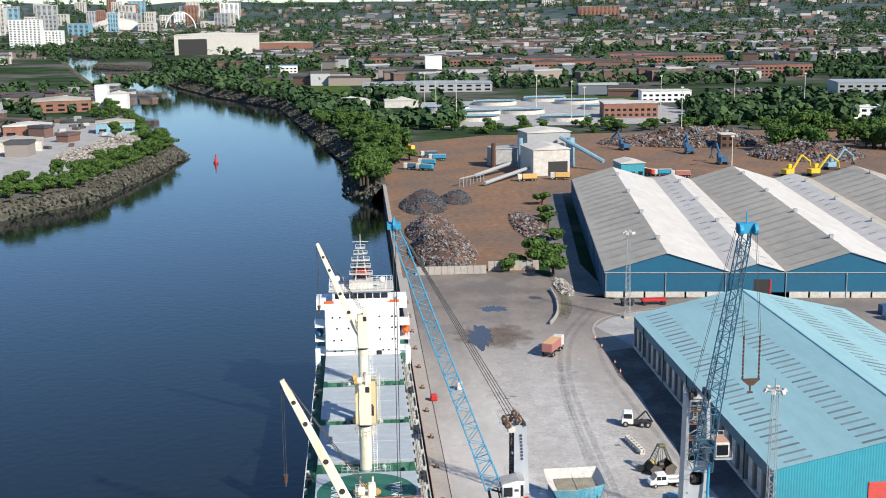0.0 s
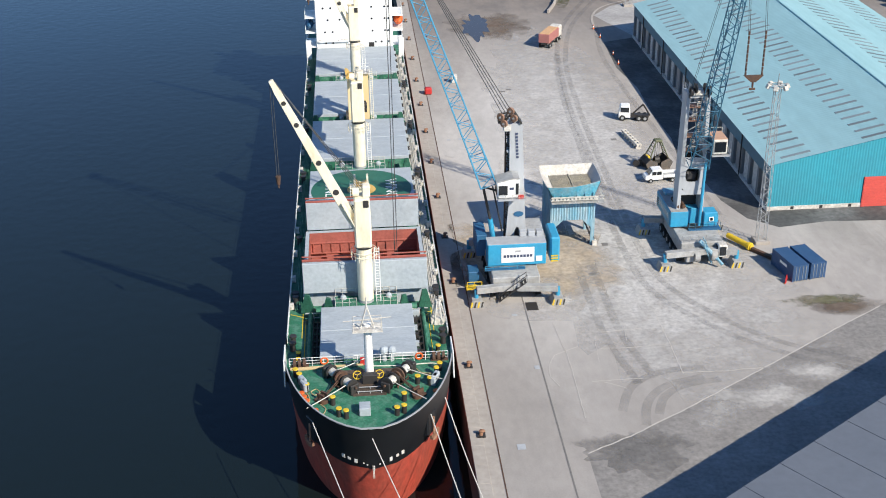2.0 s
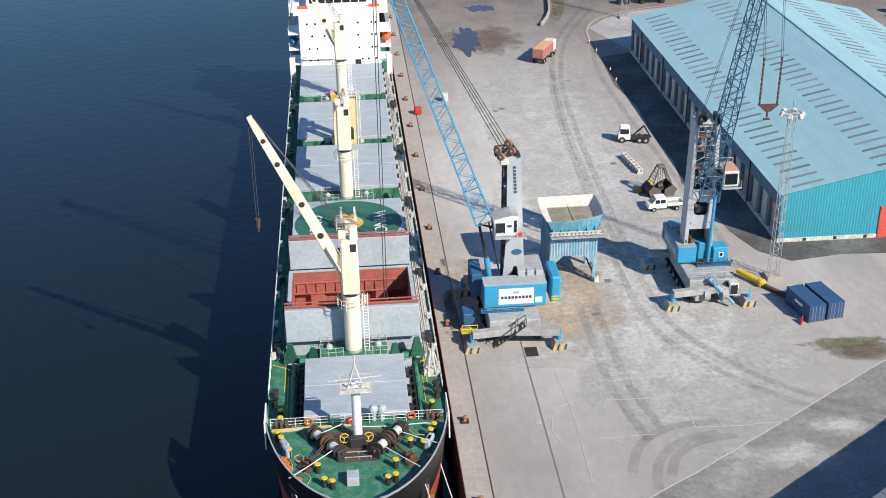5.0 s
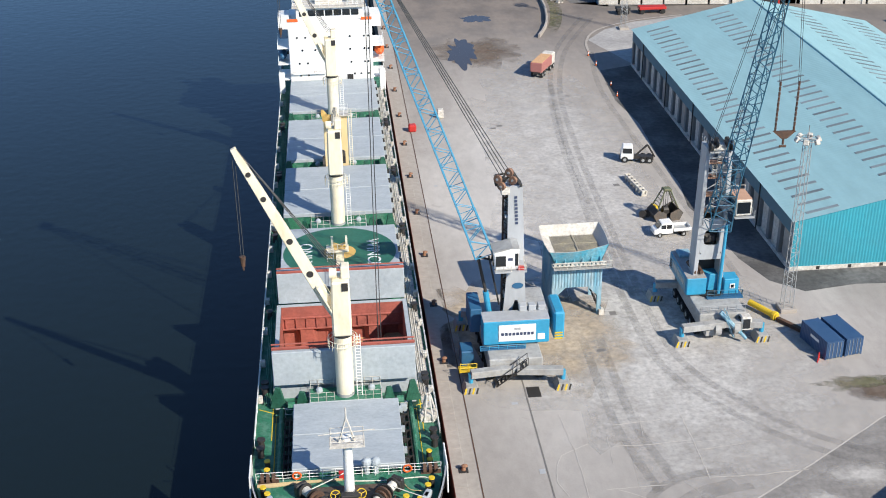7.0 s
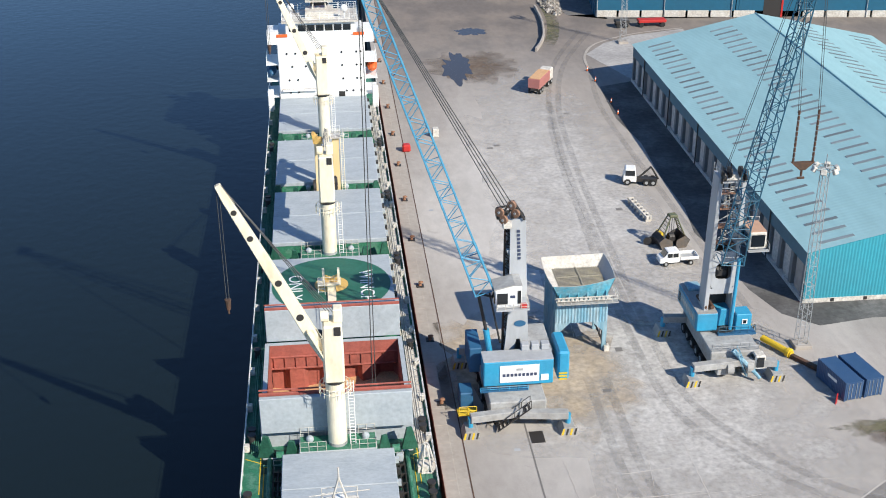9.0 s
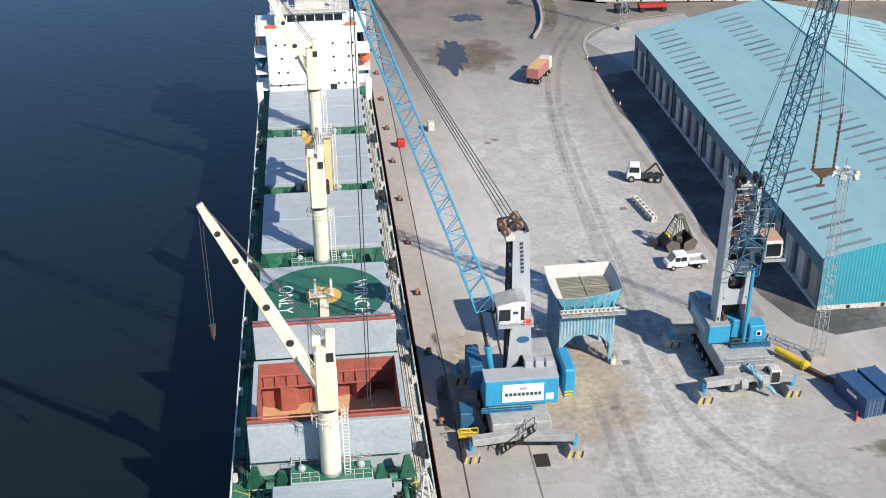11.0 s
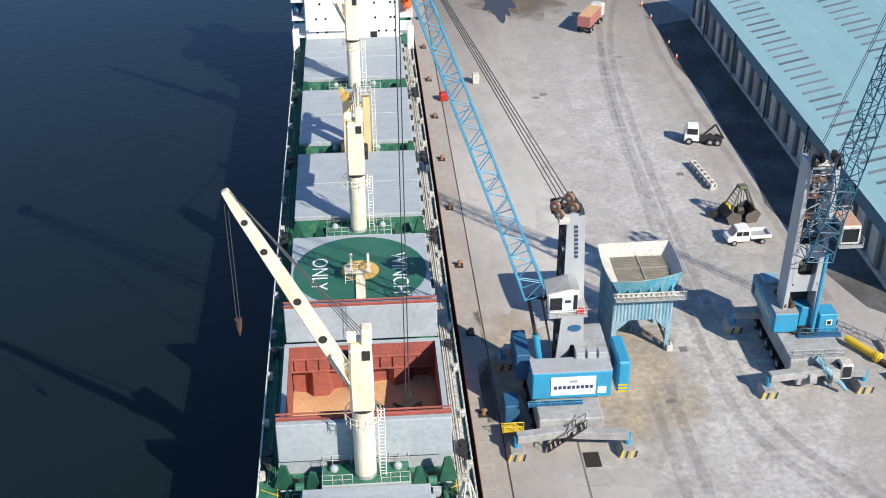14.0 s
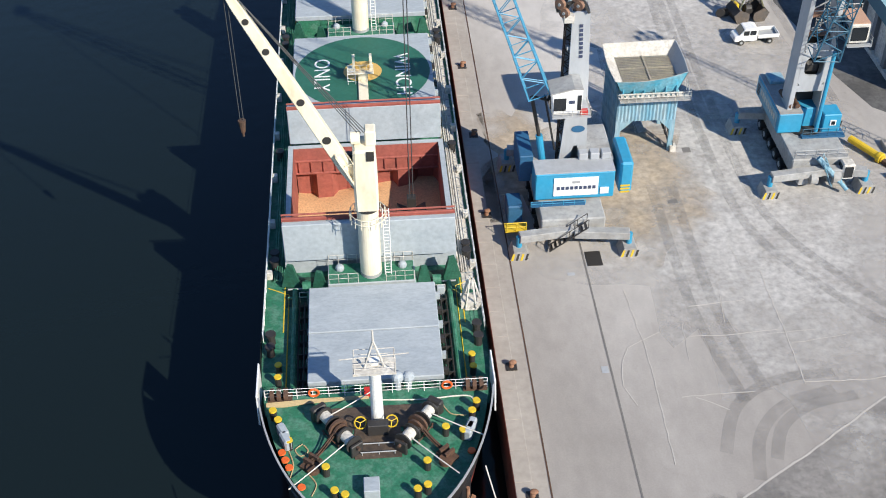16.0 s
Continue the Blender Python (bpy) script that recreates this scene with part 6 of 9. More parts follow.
# ---- lattice pieces ----
def lattice(bm, a, b, w0, w1, bays, r=0.06, side=None, chord=1.6):
    """A four-legged lattice from a to b, tapering from w0 to w1."""
    a, b = Vector(a), Vector(b)
    d = (b - a).normalized()
    s = (Vector(side) if side else Vector((0, 0, 1)).cross(d))
    s = (s - d * s.dot(d)).normalized()
    u = s.cross(d)
    rings = []
    for i in range(bays + 1):
        t = i / bays
        w = (w0 + (w1 - w0) * t) / 2
        p = a.lerp(b, t)
        rings.append([p + s * w * i1 + u * w * i2 for i1, i2 in ((-1, -1), (1, -1), (1, 1), (-1, 1))])
    for k in range(4):
        rod(bm, rings[0][k], rings[-1][k], r * chord, 6)
    for i in range(bays):
        for k in range(4):
            q = (k + 1) % 4
            if i % 2:
                rod(bm, rings[i][k], rings[i + 1][q], r, 4)
            else:
                rod(bm, rings[i][q], rings[i + 1][k], r, 4)
            if i % 3 == 0:
                rod(bm, rings[i][k], rings[i][q], r, 4)


def outrigger(c, x, y, cx, cy, pad="yellow"):
    bm = bm_new()
    rod(bm, (x, y, 0.3), (x, y, 2.1), 0.28, 10)
    part("support_jack", bm, "blue", c)
    bm = bm_new()
    prism(bm, [(-0.9, 0.02), (0.9, 0.02), (0.55, 1.0), (-0.55, 1.0)], -0.9, 0.9)
    bmesh.ops.translate(bm, verts=bm.verts[:], vec=(x, y, 0))
    p = part("support_pad", bm, "chassis_grey", c, "steel stabiliser pad with hazard stripes")
    for k in range(4):
        bm = bm_new()
        xx = x - 0.8 + k * 0.42
        bm.faces.new([bm.verts.new(q) for q in ((xx, y - 0.93, 0.05), (xx + 0.2, y - 0.93, 0.05), (xx + 0.36, y - 0.905, 0.8), (xx + 0.16, y - 0.905, 0.8))])
        part("hazard_stripe", bm, "yellow" if k % 2 == 0 else "dark_metal", p)
    bm = bm_new()
    d = Vector((cx - x, cy - y, 0))
    a = Vector((x, y, 2.0))
    m = Matrix.Translation(a + d / 2) @ d.to_track_quat("Y", "Z").to_matrix().to_4x4()
    box(bm, -0.45, 0.45, -d.length / 2, d.length / 2, -0.4, 0.4, m=m)
    bevel(bm, 0.05)
    part("support_beam", bm, "chassis_grey", c)


def wheel_set(c, x, y):
    bm = bm_new()
    rod(bm, (x - 0.3, y, 0.62), (x + 0.3, y, 0.62), 0.62, 16)
    w = part("wheel", bm, "rubber", c)
    bm = bm_new()
    rod(bm, (x - 0.33, y, 0.62), (x + 0.33, y, 0.62), 0.3, 10)
    part("rim", bm, "steel_grey", w)


def chassis(c, x0, x1, y0, y1, feet):
    bm = bm_new()
    box(bm, x0, x1, y0, y1, 1.3, 3.0)
    bevel(bm, 0.12)
    part("chassis", bm, "chassis_grey", c, "dusty grey chassis box")
    n = 6
    for k in range(n):
        for xx in (x0 + 0.1, x1 - 0.1):
            wheel_set(c, xx, y0 + 1.0 + k * (y1 - y0 - 2.0) / (n - 1))
    for x, y in feet:
        outrigger(c, x, y, (x0 + x1) / 2, y + (0.6 if y < (y0 + y1) / 2 else -0.6))


def frame_stairs(c, a, b, w, mat):
    bm = bm_new()
    a, b = Vector(a), Vector(b)
    for s in (0, w):
        o = Vector((0, -s, 0))
        rod(bm, a + o, b + o, 0.07, 5)
        rod(bm, a + o + Vector((0, 0, 0.9)), b + o + Vector((0, 0, 0.9)), 0.045, 4)
        for k in range(5):
            p = a.lerp(b, k / 4) + o
            rod(bm, p, p + Vector((0, 0, 0.9)), 0.035, 4)
    for k in range(9):
        p = a.lerp(b, (k + 0.5) / 9)
        box(bm, p.x - 0.13, p.x + 0.13, p.y - w, p.y, p.z - 0.03, p.z + 0.03)
    part("access_stair", bm, mat, c)


# ---- first mobile harbour crane, beside the ship ----
c = thing("mobile_harbour_crane", "blue and grey mobile harbour crane working beside the ship", "harbour crane")
chassis(c, 5.3, 11.2, 106.6, 118.5, ((3.2, 105.6), (13.2, 105.3), (3.6, 119.2), (13.4, 119.4)))
frame_stairs(c, (6.0, 106.3, 0.3), (9.4, 106.3, 2.9), 0.9, "dark_metal")
one("number_plate_board", "dusty_white", c, 9.5, 10.1, 106.5, 106.58, 1.0, 1.6)
bm = bm_new()
bmesh.ops.create_cone(bm, cap_ends=True, segments=24, radius1=2.2, radius2=2.2, depth=0.5, matrix=pose(8.6, 112.6, 3.15))
part("slewing_ring", bm, "dark_metal", c)
bm = bm_new()
box(bm, 5.0, 12.3, 109.2, 111.4, 3.3, 6.2)
bevel(bm, 0.1)
cw = part("counterweight_house", bm, "blue", c, "sky blue machinery house with a white sign")
sg = one("sign_board", "white", cw, 6.7, 10.8, 109.12, 109.19, 3.75, 5.75, label="white sign board")
# name on the sign as plain bars
for k in range(9):
    one("sign_block", "ink", sg, 6.98 + k * 0.41, 7.27 + k * 0.41, 109.08, 109.125, 4.46, 4.8)
one("sign_bar", "steel_grey", sg, 8.4, 9.1, 109.08, 109.125, 5.15, 5.4)
one("small_sign", "white", cw, 11.0, 11.8, 109.12, 109.19, 3.8, 4.5)
one("house_roof", "tower_grey", c, 5.0, 12.3, 109.25, 111.4, 6.2, 6.32)
one("lower_walkway", "blue_dark", c, 4.6, 9.6, 108.6, 109.2, 2.95, 3.15)
rail("walkway_railing", [(4.6, 108.6, 3.1), (9.6, 108.6, 3.1)], 0.5, c, "blue", 1.0, 2)
one("deck_house", "chassis_grey", c, 10.2, 12.6, 111.4, 117.2, 3.3, 6.0, w=0.08)
one("machine_deck", "chassis_grey", c, 5.0, 10.2, 111.4, 117.4, 3.3, 4.2, w=0.05)
bm = bm_new()
box(bm, 12.9, 14.1, 109.8, 114.2, 3.2, 6.6)
bevel(bm, 0.2)
sidebox = part("engine_box", bm, "blue", c, "sky blue engine box")
for k in range(3):
    one("hazard_stripe", "yellow", sidebox, 13.0, 13.9, 109.74, 109.79, 3.3 + k * 0.35, 3.48 + k * 0.35)
for k in range(3):
    one("exhaust_box", "tower_grey", c, 9.2 + k * 1.05, 10.05 + k * 1.05, 111.0, 111.9, 6.3, 7.0, w=0.06)
one("side_cabin", "blue_dark", c, 3.9, 5.2, 112.2, 116.4, 3.3, 6.2, w=0.08)
tower = new("tower")
tower.parent = c
tagged(tower, "pale grey plate tower with open side")


def plate(pts, y0, y1, name="tower_plate", mat="tower_grey", label=""):
    bm = bm_new()
    prism(bm, pts, y0, y1)
    return part(name, bm, mat, tower, label)


front = plate([(7.72, 7.0), (10.12, 7.0), (9.93, 11.0), (9.55, 20.8), (8.0, 20.8), (8.0, 11.0)], 112.4, 112.6)
plate([(7.45, 4.2), (8.5, 4.2), (8.75, 6.5), (8.9, 7.0), (7.72, 7.0)], 112.4, 112.6)
plate([(9.5, 4.2), (10.3, 4.2), (10.12, 7.0), (9.2, 7.0), (9.35, 6.5)], 112.4, 112.6)
plate([(7.6, 4.2), (10.2, 4.2), (9.5, 20.8), (8.0, 20.8)], 114.4, 114.6)
bm = bm_new()
for a, b in (((10.3, 4.2), (9.93, 11.0)), ((9.93, 11.0), (9.55, 20.8))):
    vs = [bm.verts.new(p) for p in ((a[0] - 0.01, 112.6, a[1]), (a[0] - 0.01, 114.4, a[1]), (b[0] - 0.01, 114.4, b[1]), (b[0] - 0.01, 112.6, b[1]))]
    bm.faces.new(vs)
part("side_plate", bm, "tower_grey", tower)
for z0, z1 in ((4.2, 4.8), (7.2, 7.8), (10.4, 11.2), (14.0, 14.3), (17.0, 17.3), (20.2, 20.8)):
    one("side_rib", "tower_grey", tower, 7.75, 8.0, 112.6, 114.4, z0, z1)
bm = bm_new()
box(bm, 8.6, 8.7, 112.6, 114.4, 4.2, 20.6)
part("inner_wall", bm, "rust", tower, "dark greasy inside of the tower")
bm = bm_new()
lattice(bm, (7.95, 113.5, 4.4), (8.0, 113.5, 20.4), 0.8, 0.7, 26, 0.04, (0, 1, 0))
part("ladder_cage", bm, "rust", tower, "rusty ladder cage in the open side")
# vertical maker's lettering as bars
for k in range(8):
    one("tower_bar", "ink", front, 8.68 + 0.02 * k, 8.98 + 0.02 * k, 112.33, 112.38, 19.35 - k * 0.43, 19.63 - k * 0.43)
bm = bm_new()
bmesh.ops.create_cone(bm, cap_ends=True, segments=18, radius1=0.52, radius2=0.52, depth=0.04, matrix=pose(9.2, 112.36, 8.85, 90, 0, 0) @ Matrix.Diagonal((1.2, 0.7, 1, 1)))
part("tower_emblem", bm, "blue_dark", front, "blue oval emblem")
one("head_box", "dusty_white", tower, 7.2, 8.1, 111.9, 113.0, 20.0, 20.75, w=0.05)
bm = bm_new()
for a, b in (((7.2, 20.8), (8.2, 22.4)), ((9.4, 20.8), (8.4, 22.4)), ((6.9, 20.9), (6.7, 21.7)), ((6.7, 21.7), (8.1, 21.9))):
    rod(bm, (a[0], 112.2, a[1]), (b[0], 112.2, b[1]), 0.12, 6)
    rod(bm, (a[0], 113.4, a[1]), (b[0], 113.4, b[1]), 0.12, 6)
box(bm, 6.6, 7.6, 112.3, 113.3, 20.9, 21.6)
part("head_frame", bm, "dark_metal", tower, "dark frame round the head sheaves")
for x, z in ((8.05, 22.5), (7.25, 20.95), (8.45, 21.6), (6.85, 21.8)):
    bm = bm_new()
    rod(bm, (x - 0.1, 112.0, z), (x + 0.1, 112.25, z), 0.46, 18)
    sh = part("head_sheave", bm, "sheave_rust", tower, "rusty rope sheave")
    bm = bm_new()
    rod(bm, (x - 0.13, 111.94, z), (x + 0.13, 112.3, z), 0.14, 10)
    part("hub", bm, "steel_grey", sh)
bm = bm_new()
prism(bm, [(6.3, 12.1), (8.9, 12.1), (8.95, 14.5), (8.2, 14.6), (6.15, 14.1)], 110.0, 112.3)
bevel(bm, 0.12)
cab = part("operator_cab", bm, "white", c, "white operator cab")
one("cab_window", "glass", cab, 6.42, 7.5, 109.95, 110.05, 12.5, 13.75)
one("cab_window", "glass", cab, 6.13, 6.3, 110.3, 111.9, 12.5, 13.75)
one("cab_window", "glass", cab, 8.5, 8.85, 109.95, 110.05, 12.5, 14.0)
one("cab_emblem", "ink", cab, 7.75, 8.25, 109.95, 109.99, 13.2, 13.5)
bm = bm_new()
prism(bm, [(6.1, 14.12), (8.2, 14.62), (8.95, 14.55), (8.95, 14.66), (8.2, 14.74), (6.1, 14.24)], 109.95, 112.3)
part("cab_roof", bm, "chassis_grey", cab, "dusty beige cab roof")
rail("cab_railing", [(6.4, 109.7, 11.95), (9.7, 109.7, 11.95), (9.7, 112.0, 11.95)], 0.7, c, "dusty_white", 0.9, 2, 0.03)
one("cab_floor", "tower_grey", c, 6.3, 9.75, 109.65, 112.4, 11.85, 12.0)
one("cab_heater", "red", c, 8.8, 9.5, 109.9, 110.4, 12.0, 12.4, w=0.04)
FOOT, TIP = Vector((5.25, 111.9, 13.4)), Vector((-6.3, 110.0, 46.5))
bm = bm_new()
lattice(bm, FOOT + (TIP - FOOT) * 0.0, FOOT + (TIP - FOOT) * 0.14, 1.95, 1.75, 4, 0.055, (0, 1, 0))
lattice(bm, FOOT + (TIP - FOOT) * 0.14, FOOT + (TIP - FOOT) * 0.93, 1.7, 1.25, 24, 0.045, (0, 1, 0))
lattice(bm, FOOT + (TIP - FOOT) * 0.93, TIP, 1.25, 0.7, 3, 0.05, (0, 1, 0))
part("boom", bm, "boom_blue", c, "light blue lattice boom")
bm = bm_new()
for k in (-0.5, 0, 0.5):
    rod(bm, TIP + Vector((-0.15, k, 0.2)), TIP + Vector((0.15, k, 0.2)), 0.7, 12)
box(bm, TIP.x - 0.8, TIP.x + 0.8, TIP.y - 0.9, TIP.y + 0.9, TIP.z - 0.3, TIP.z + 0.3)
part("boom_head", bm, "blue", c, "blue boom head sheaves")
bm = bm_new()
rod(bm, (6.25, 112.7, 4.2), (5.65, 112.5, 8.3), 0.33, 12)
part("luffing_cylinder", bm, "blue", c)
bm = bm_new()
rod(bm, (5.7, 112.5, 8.0), (4.75, 112.0, 12.8), 0.17, 10)
rod(bm, (7.2, 112.8, 6.4), (5.9, 112.0, 12.9), 0.1, 8)
rod(bm, (4.8, 111.9, 12.9), (8.0, 112.3, 11.6), 0.13, 8)
part("cylinder_rod", bm, "dark_metal", c)
bm = bm_new()
for k in (-0.45, -0.15, 0.15, 0.45):
    rod(bm, (7.7 + 1.4 * k, 112.1, 22.2), TIP + Vector((0.3, k, 0.2)), 0.045, 4)
for k in (-0.25, 0.25):
    rod(bm, TIP + Vector((k * 0.6, 0, 0)), (TIP.x + k * 0.6, TIP.y - 0.5, 4.2), 0.045, 4)
part("hoist_rope", bm, "wire", c, "steel hoist ropes")
bm = bm_new()
for s in (-1, 1):
    prism_pts = [(TIP.x + s * 0.1, 2.2), (TIP.x + s * 1.3, 2.9), (TIP.x + s * 1.5, 1.6), (TIP.x + s * 0.5, 0.6)]
    prism(bm, prism_pts, TIP.y - 1.5, TIP.y + 0.5)
box(bm, TIP.x - 0.4, TIP.x + 0.4, TIP.y - 0.9, TIP.y - 0.1, 3.0, 4.3)
part("clamshell_grab", bm, "dark_metal", c, "dark clamshell grab in the hold")
bm = bm_new()
box(bm, 2.2, 4.2, 107.7, 109.0, 0.9, 1.0)
for x in (2.3, 3.2, 4.1):
    rod(bm, (x, 107.7, 0.9), (x, 107.7, 2.0), 0.05, 4)
for z in (1.5, 2.0):
    rod(bm, (2.3, 107.7, z), (4.1, 107.7, z), 0.05, 4)
part("folding_barrier", bm, "yellow", c, "yellow folding barrier")
one("cable_reel_frame", "blue_dark", c, 2.6, 4.0, 109.6, 111.8, 0.4, 2.4, w=0.1)

# ---- second mobile harbour crane, further from the quay ----
c = thing("mobile_harbour_crane", "older blue mobile harbour crane with open lattice tower", "harbour crane")
chassis(c, 30.6, 36.2, 113.8, 124.5, ((28.3, 112.6), (37.7, 112.7), (28.0, 123.6), (38.2, 124.0)))
bm = bm_new()
box(bm, 30.1, 32.5, 117.9, 125.4, 3.3, 5.5)
bevel(bm, 0.1)
h = part("machinery_house", bm, "blue", c, "long blue machinery house")
one("house_roof", "chassis_grey", h, 30.15, 32.45, 117.95, 125.3, 5.5, 5.58, label="dusty grey roof")
one("roof_hatch", "hopper_blue", h, 30.6, 32.2, 123.2, 125.0, 5.58, 5.95, w=0.1)
one("side_panel", "hopper_blue", h, 30.04, 30.1, 118.4, 125.0, 3.6, 5.3, label="faded blue side panelling")
for k in range(8):
    one("side_lettering", "dusty_white", h, 30.0, 30.045, 119.0 + k * 0.62, 119.4 + k * 0.62, 4.2, 4.85)
for k in range(4):
    one("side_vent", "dark_metal", h, 30.0, 30.045, 124.1, 124.8, 3.8 + k * 0.3, 3.95 + k * 0.3)
for dx in (0.35, 1.0):
    bm = bm_new()
    rod(bm, (31.0 + dx, 118.6, 5.95), (30.8 + dx, 121.4, 5.95), 0.26, 12)
    part("exhaust_silencer", bm, "rust", c, "rusty exhaust silencer")
one("crane_deck", "blue_dark", c, 32.5, 36.8, 117.2, 122.4, 2.95, 3.2)
rail("deck_railing", [(32.5, 117.25, 3.2), (36.7, 117.25, 3.2)], 0.9, c, "boom_dull", 0.9, 2)
one("tower_base", "blue", c, 32.6, 34.5, 119.0, 121.6, 3.2, 5.4, w=0.06)
db = one("driver_box", "blue", c, 34.6, 36.4, 117.9, 119.8, 3.2, 5.2, w=0.08)
one("box_window", "white", db, 35.3, 35.9, 117.82, 117.9, 4.0, 4.6)
one("window_pane", "glass", db, 35.42, 35.78, 117.79, 117.83, 4.1, 4.5)
bm = bm_new()
bmesh.ops.create_cone(bm, cap_ends=True, segments=24, radius1=1.9, radius2=1.9, depth=0.6, matrix=pose(33.4, 119.4, 3.0))
part("slewing_ring", bm, "dark_metal", c)
TWX, TWY = 32.8, 118.6
tower = new("tower")
tower.parent = c
tagged(tower, "tall grey plate tower with open front and ladders")
for sg in (-1, 1):
    bm = bm_new()
    prism(bm, [(TWX + sg * 1.6 - 0.26, 3.3), (TWX + sg * 1.6 + 0.26, 3.3), (TWX + sg * 1.28 + 0.24, 21.6), (TWX + sg * 1.28 - 0.24, 21.6)], TWY, TWY + 2.1)
    bevel(bm, 0.05)
    part("tower_leg", bm, "tower_grey", tower, "grey box tower leg")
# lower front plate with a rounded opening
bm = bm_new()
n = 32
outer, inner = [], []
for i in range(n):
    a = 2 * math.pi * (i + 0.5) / n
    ca, sa = math.cos(a), math.sin(a)
    q = 1 / max(abs(ca), abs(sa))
    outer.append(bm.verts.new((TWX + 1.3 * ca * q, TWY - 0.02, 10.2 + 1.9 * sa * q)))
    inner.append(bm.verts.new((TWX + 0.92 * math.copysign(abs(ca) ** 0.6, ca), TWY - 0.02, 10.4 + 1.0 * math.copysign(abs(sa) ** 0.6, sa))))
for i in range(n):
    j = (i + 1) % n
    bm.faces.new((outer[i], outer[j], inner[j], inner[i]))
ex = bmesh.ops.extrude_face_region(bm, geom=bm.faces[:])
bmesh.ops.translate(bm, verts=[v for v in ex["geom"] if isinstance(v, bmesh.types.BMVert)], vec=(0, 0.2, 0))
bmesh.ops.recalc_face_normals(bm, faces=bm.faces[:])
part("front_plate", bm, "tower_grey", tower, "grey plate with a rounded opening")
one("back_plate", "dark_metal", tower, TWX - 1.35, TWX + 1.35, TWY + 1.9, TWY + 2.05, 4.0, 13.0, label="dark greasy back plate")
one("winch_drum", "dark_metal", tower, TWX - 0.9, TWX + 0.8, TWY + 0.5, TWY + 1.6, 9.3, 10.6, w=0.3)
for z in (7.6, 12.1, 20.9):
    one("cross_plate", "tower_grey", tower, TWX - 1.3, TWX + 1.3, TWY, TWY + 0.3, z, z + 0.7)
for k, z in enumerate((13.4, 15.4, 17.6, 19.4)):
    one("tower_floor", "sheave_rust", tower, TWX - 1.1, TWX + 1.1, TWY + 0.5, TWY + 2.0, z, z + 0.12, label="rusty tower landing")
    bm = bm_new()
    rod(bm, (TWX - 1.05, TWY + 0.1, z + 0.9), (TWX + 1.05, TWY + 0.1, z + 0.9), 0.06, 5)
    rod(bm, (TWX - 1.05, TWY + 0.4, z - 1.2), (TWX + 1.05, TWY + 0.4, z), 0.07, 5)
    part("tower_brace", bm, "steel_grey", tower)
    bm = bm_new()
    x = TWX + (0.35 if k % 2 else -0.15)
    for dx in (-0.25, 0.25):
        rod(bm, (x + dx, TWY + 0.7, z), (x + dx, TWY + 0.9, z + 2.1), 0.045, 4)
    for q in range(7):
        rod(bm, (x - 0.25, TWY + 0.72, z + 0.2 + 0.28 * q), (x + 0.25, TWY + 0.72, z + 0.2 + 0.28 * q), 0.035, 4)
    part("tower_ladder", bm, "dusty_white", tower)
one("head_crossbeam", "dusty_white", tower, TWX - 0.85, TWX + 0.95, TWY - 0.3, TWY + 0.6, 21.3, 22.0, w=0.08)
for dx in (-1.1, -0.55, 0.65, 1.25):
    bm = bm_new()
    rod(bm, (TWX + dx - 0.14, TWY - 0.2, 22.3 if abs(dx) < 1 else 21.9), (TWX + dx + 0.14, TWY - 0.2, 22.3 if abs(dx) < 1 else 21.9), 0.62, 16)
    sh = part("head_sheave", bm, "dark_metal", tower, "black greasy rope sheave")
    bm = bm_new()
    rod(bm, (TWX + dx - 0.2, TWY - 0.2, 22.1), (TWX + dx + 0.2, TWY - 0.2, 22.1), 0.2, 8)
    part("hub", bm, "rust", sh)
rail("head_railing", [(TWX - 1.5, TWY - 0.2, 21.6), (TWX - 1.5, TWY + 2.1, 21.6)], 1.0, tower, "steel_grey", 0.8, 2)
bm = bm_new()
box(bm, 34.5, 36.4, 116.4, 119.4, 14.0, 16.0)
bevel(bm, 0.12)
cab = part("operator_cab", bm, "dusty_white", c, "weathered operator cab")
one("cab_window", "glass", cab, 34.72, 36.18, 116.33, 116.42, 14.35, 15.7)
one("cab_window", "glass", cab, 34.44, 34.52, 116.9, 119.0, 14.5, 15.6)
one("cab_roof", "roof_pink", cab, 34.55, 36.35, 116.5, 119.35, 16.0, 16.08, label="rusty pink cab roof")
one("cab_step", "steel_grey", cab, 34.4, 36.7, 116.0, 116.5, 13.85, 13.95)
rail("cab_railing", [(36.65, 116.05, 13.9), (36.65, 118.8, 13.9)], 0.9, c, "dusty_white", 0.8, 2, 0.03)
rail("cab_railing", [(34.7, 119.0, 16.1), (36.3, 119.0, 16.1)], 0.6, c, "dusty_white", 0.8, 1, 0.04)
one("cab_bracket", "tower_grey", c, 34.0, 34.6, 117.6, 118.9, 14.2, 15.0)
FOOT, TIP = Vector((33.05, 117.9, 12.3)), Vector((35.7, 111.0, 44.9))
bm = bm_new()
lattice(bm, FOOT, FOOT + (TIP - FOOT) * 0.14, 2.5, 1.9, 4, 0.055, (1, 0, 0))
lattice(bm, FOOT + (TIP - FOOT) * 0.14, FOOT + (TIP - FOOT) * 0.94, 1.9, 1.2, 22, 0.048, (1, 0, 0))
lattice(bm, FOOT + (TIP - FOOT) * 0.94, TIP, 1.3, 0.8, 2, 0.048, (1, 0, 0))
part("boom", bm, "boom_dull", c, "dull blue lattice boom")
bm = bm_new()
box(bm, TIP.x - 1.1, TIP.x + 1.1, TIP.y - 0.6, TIP.y + 0.6, TIP.z - 0.5, TIP.z + 0.7)
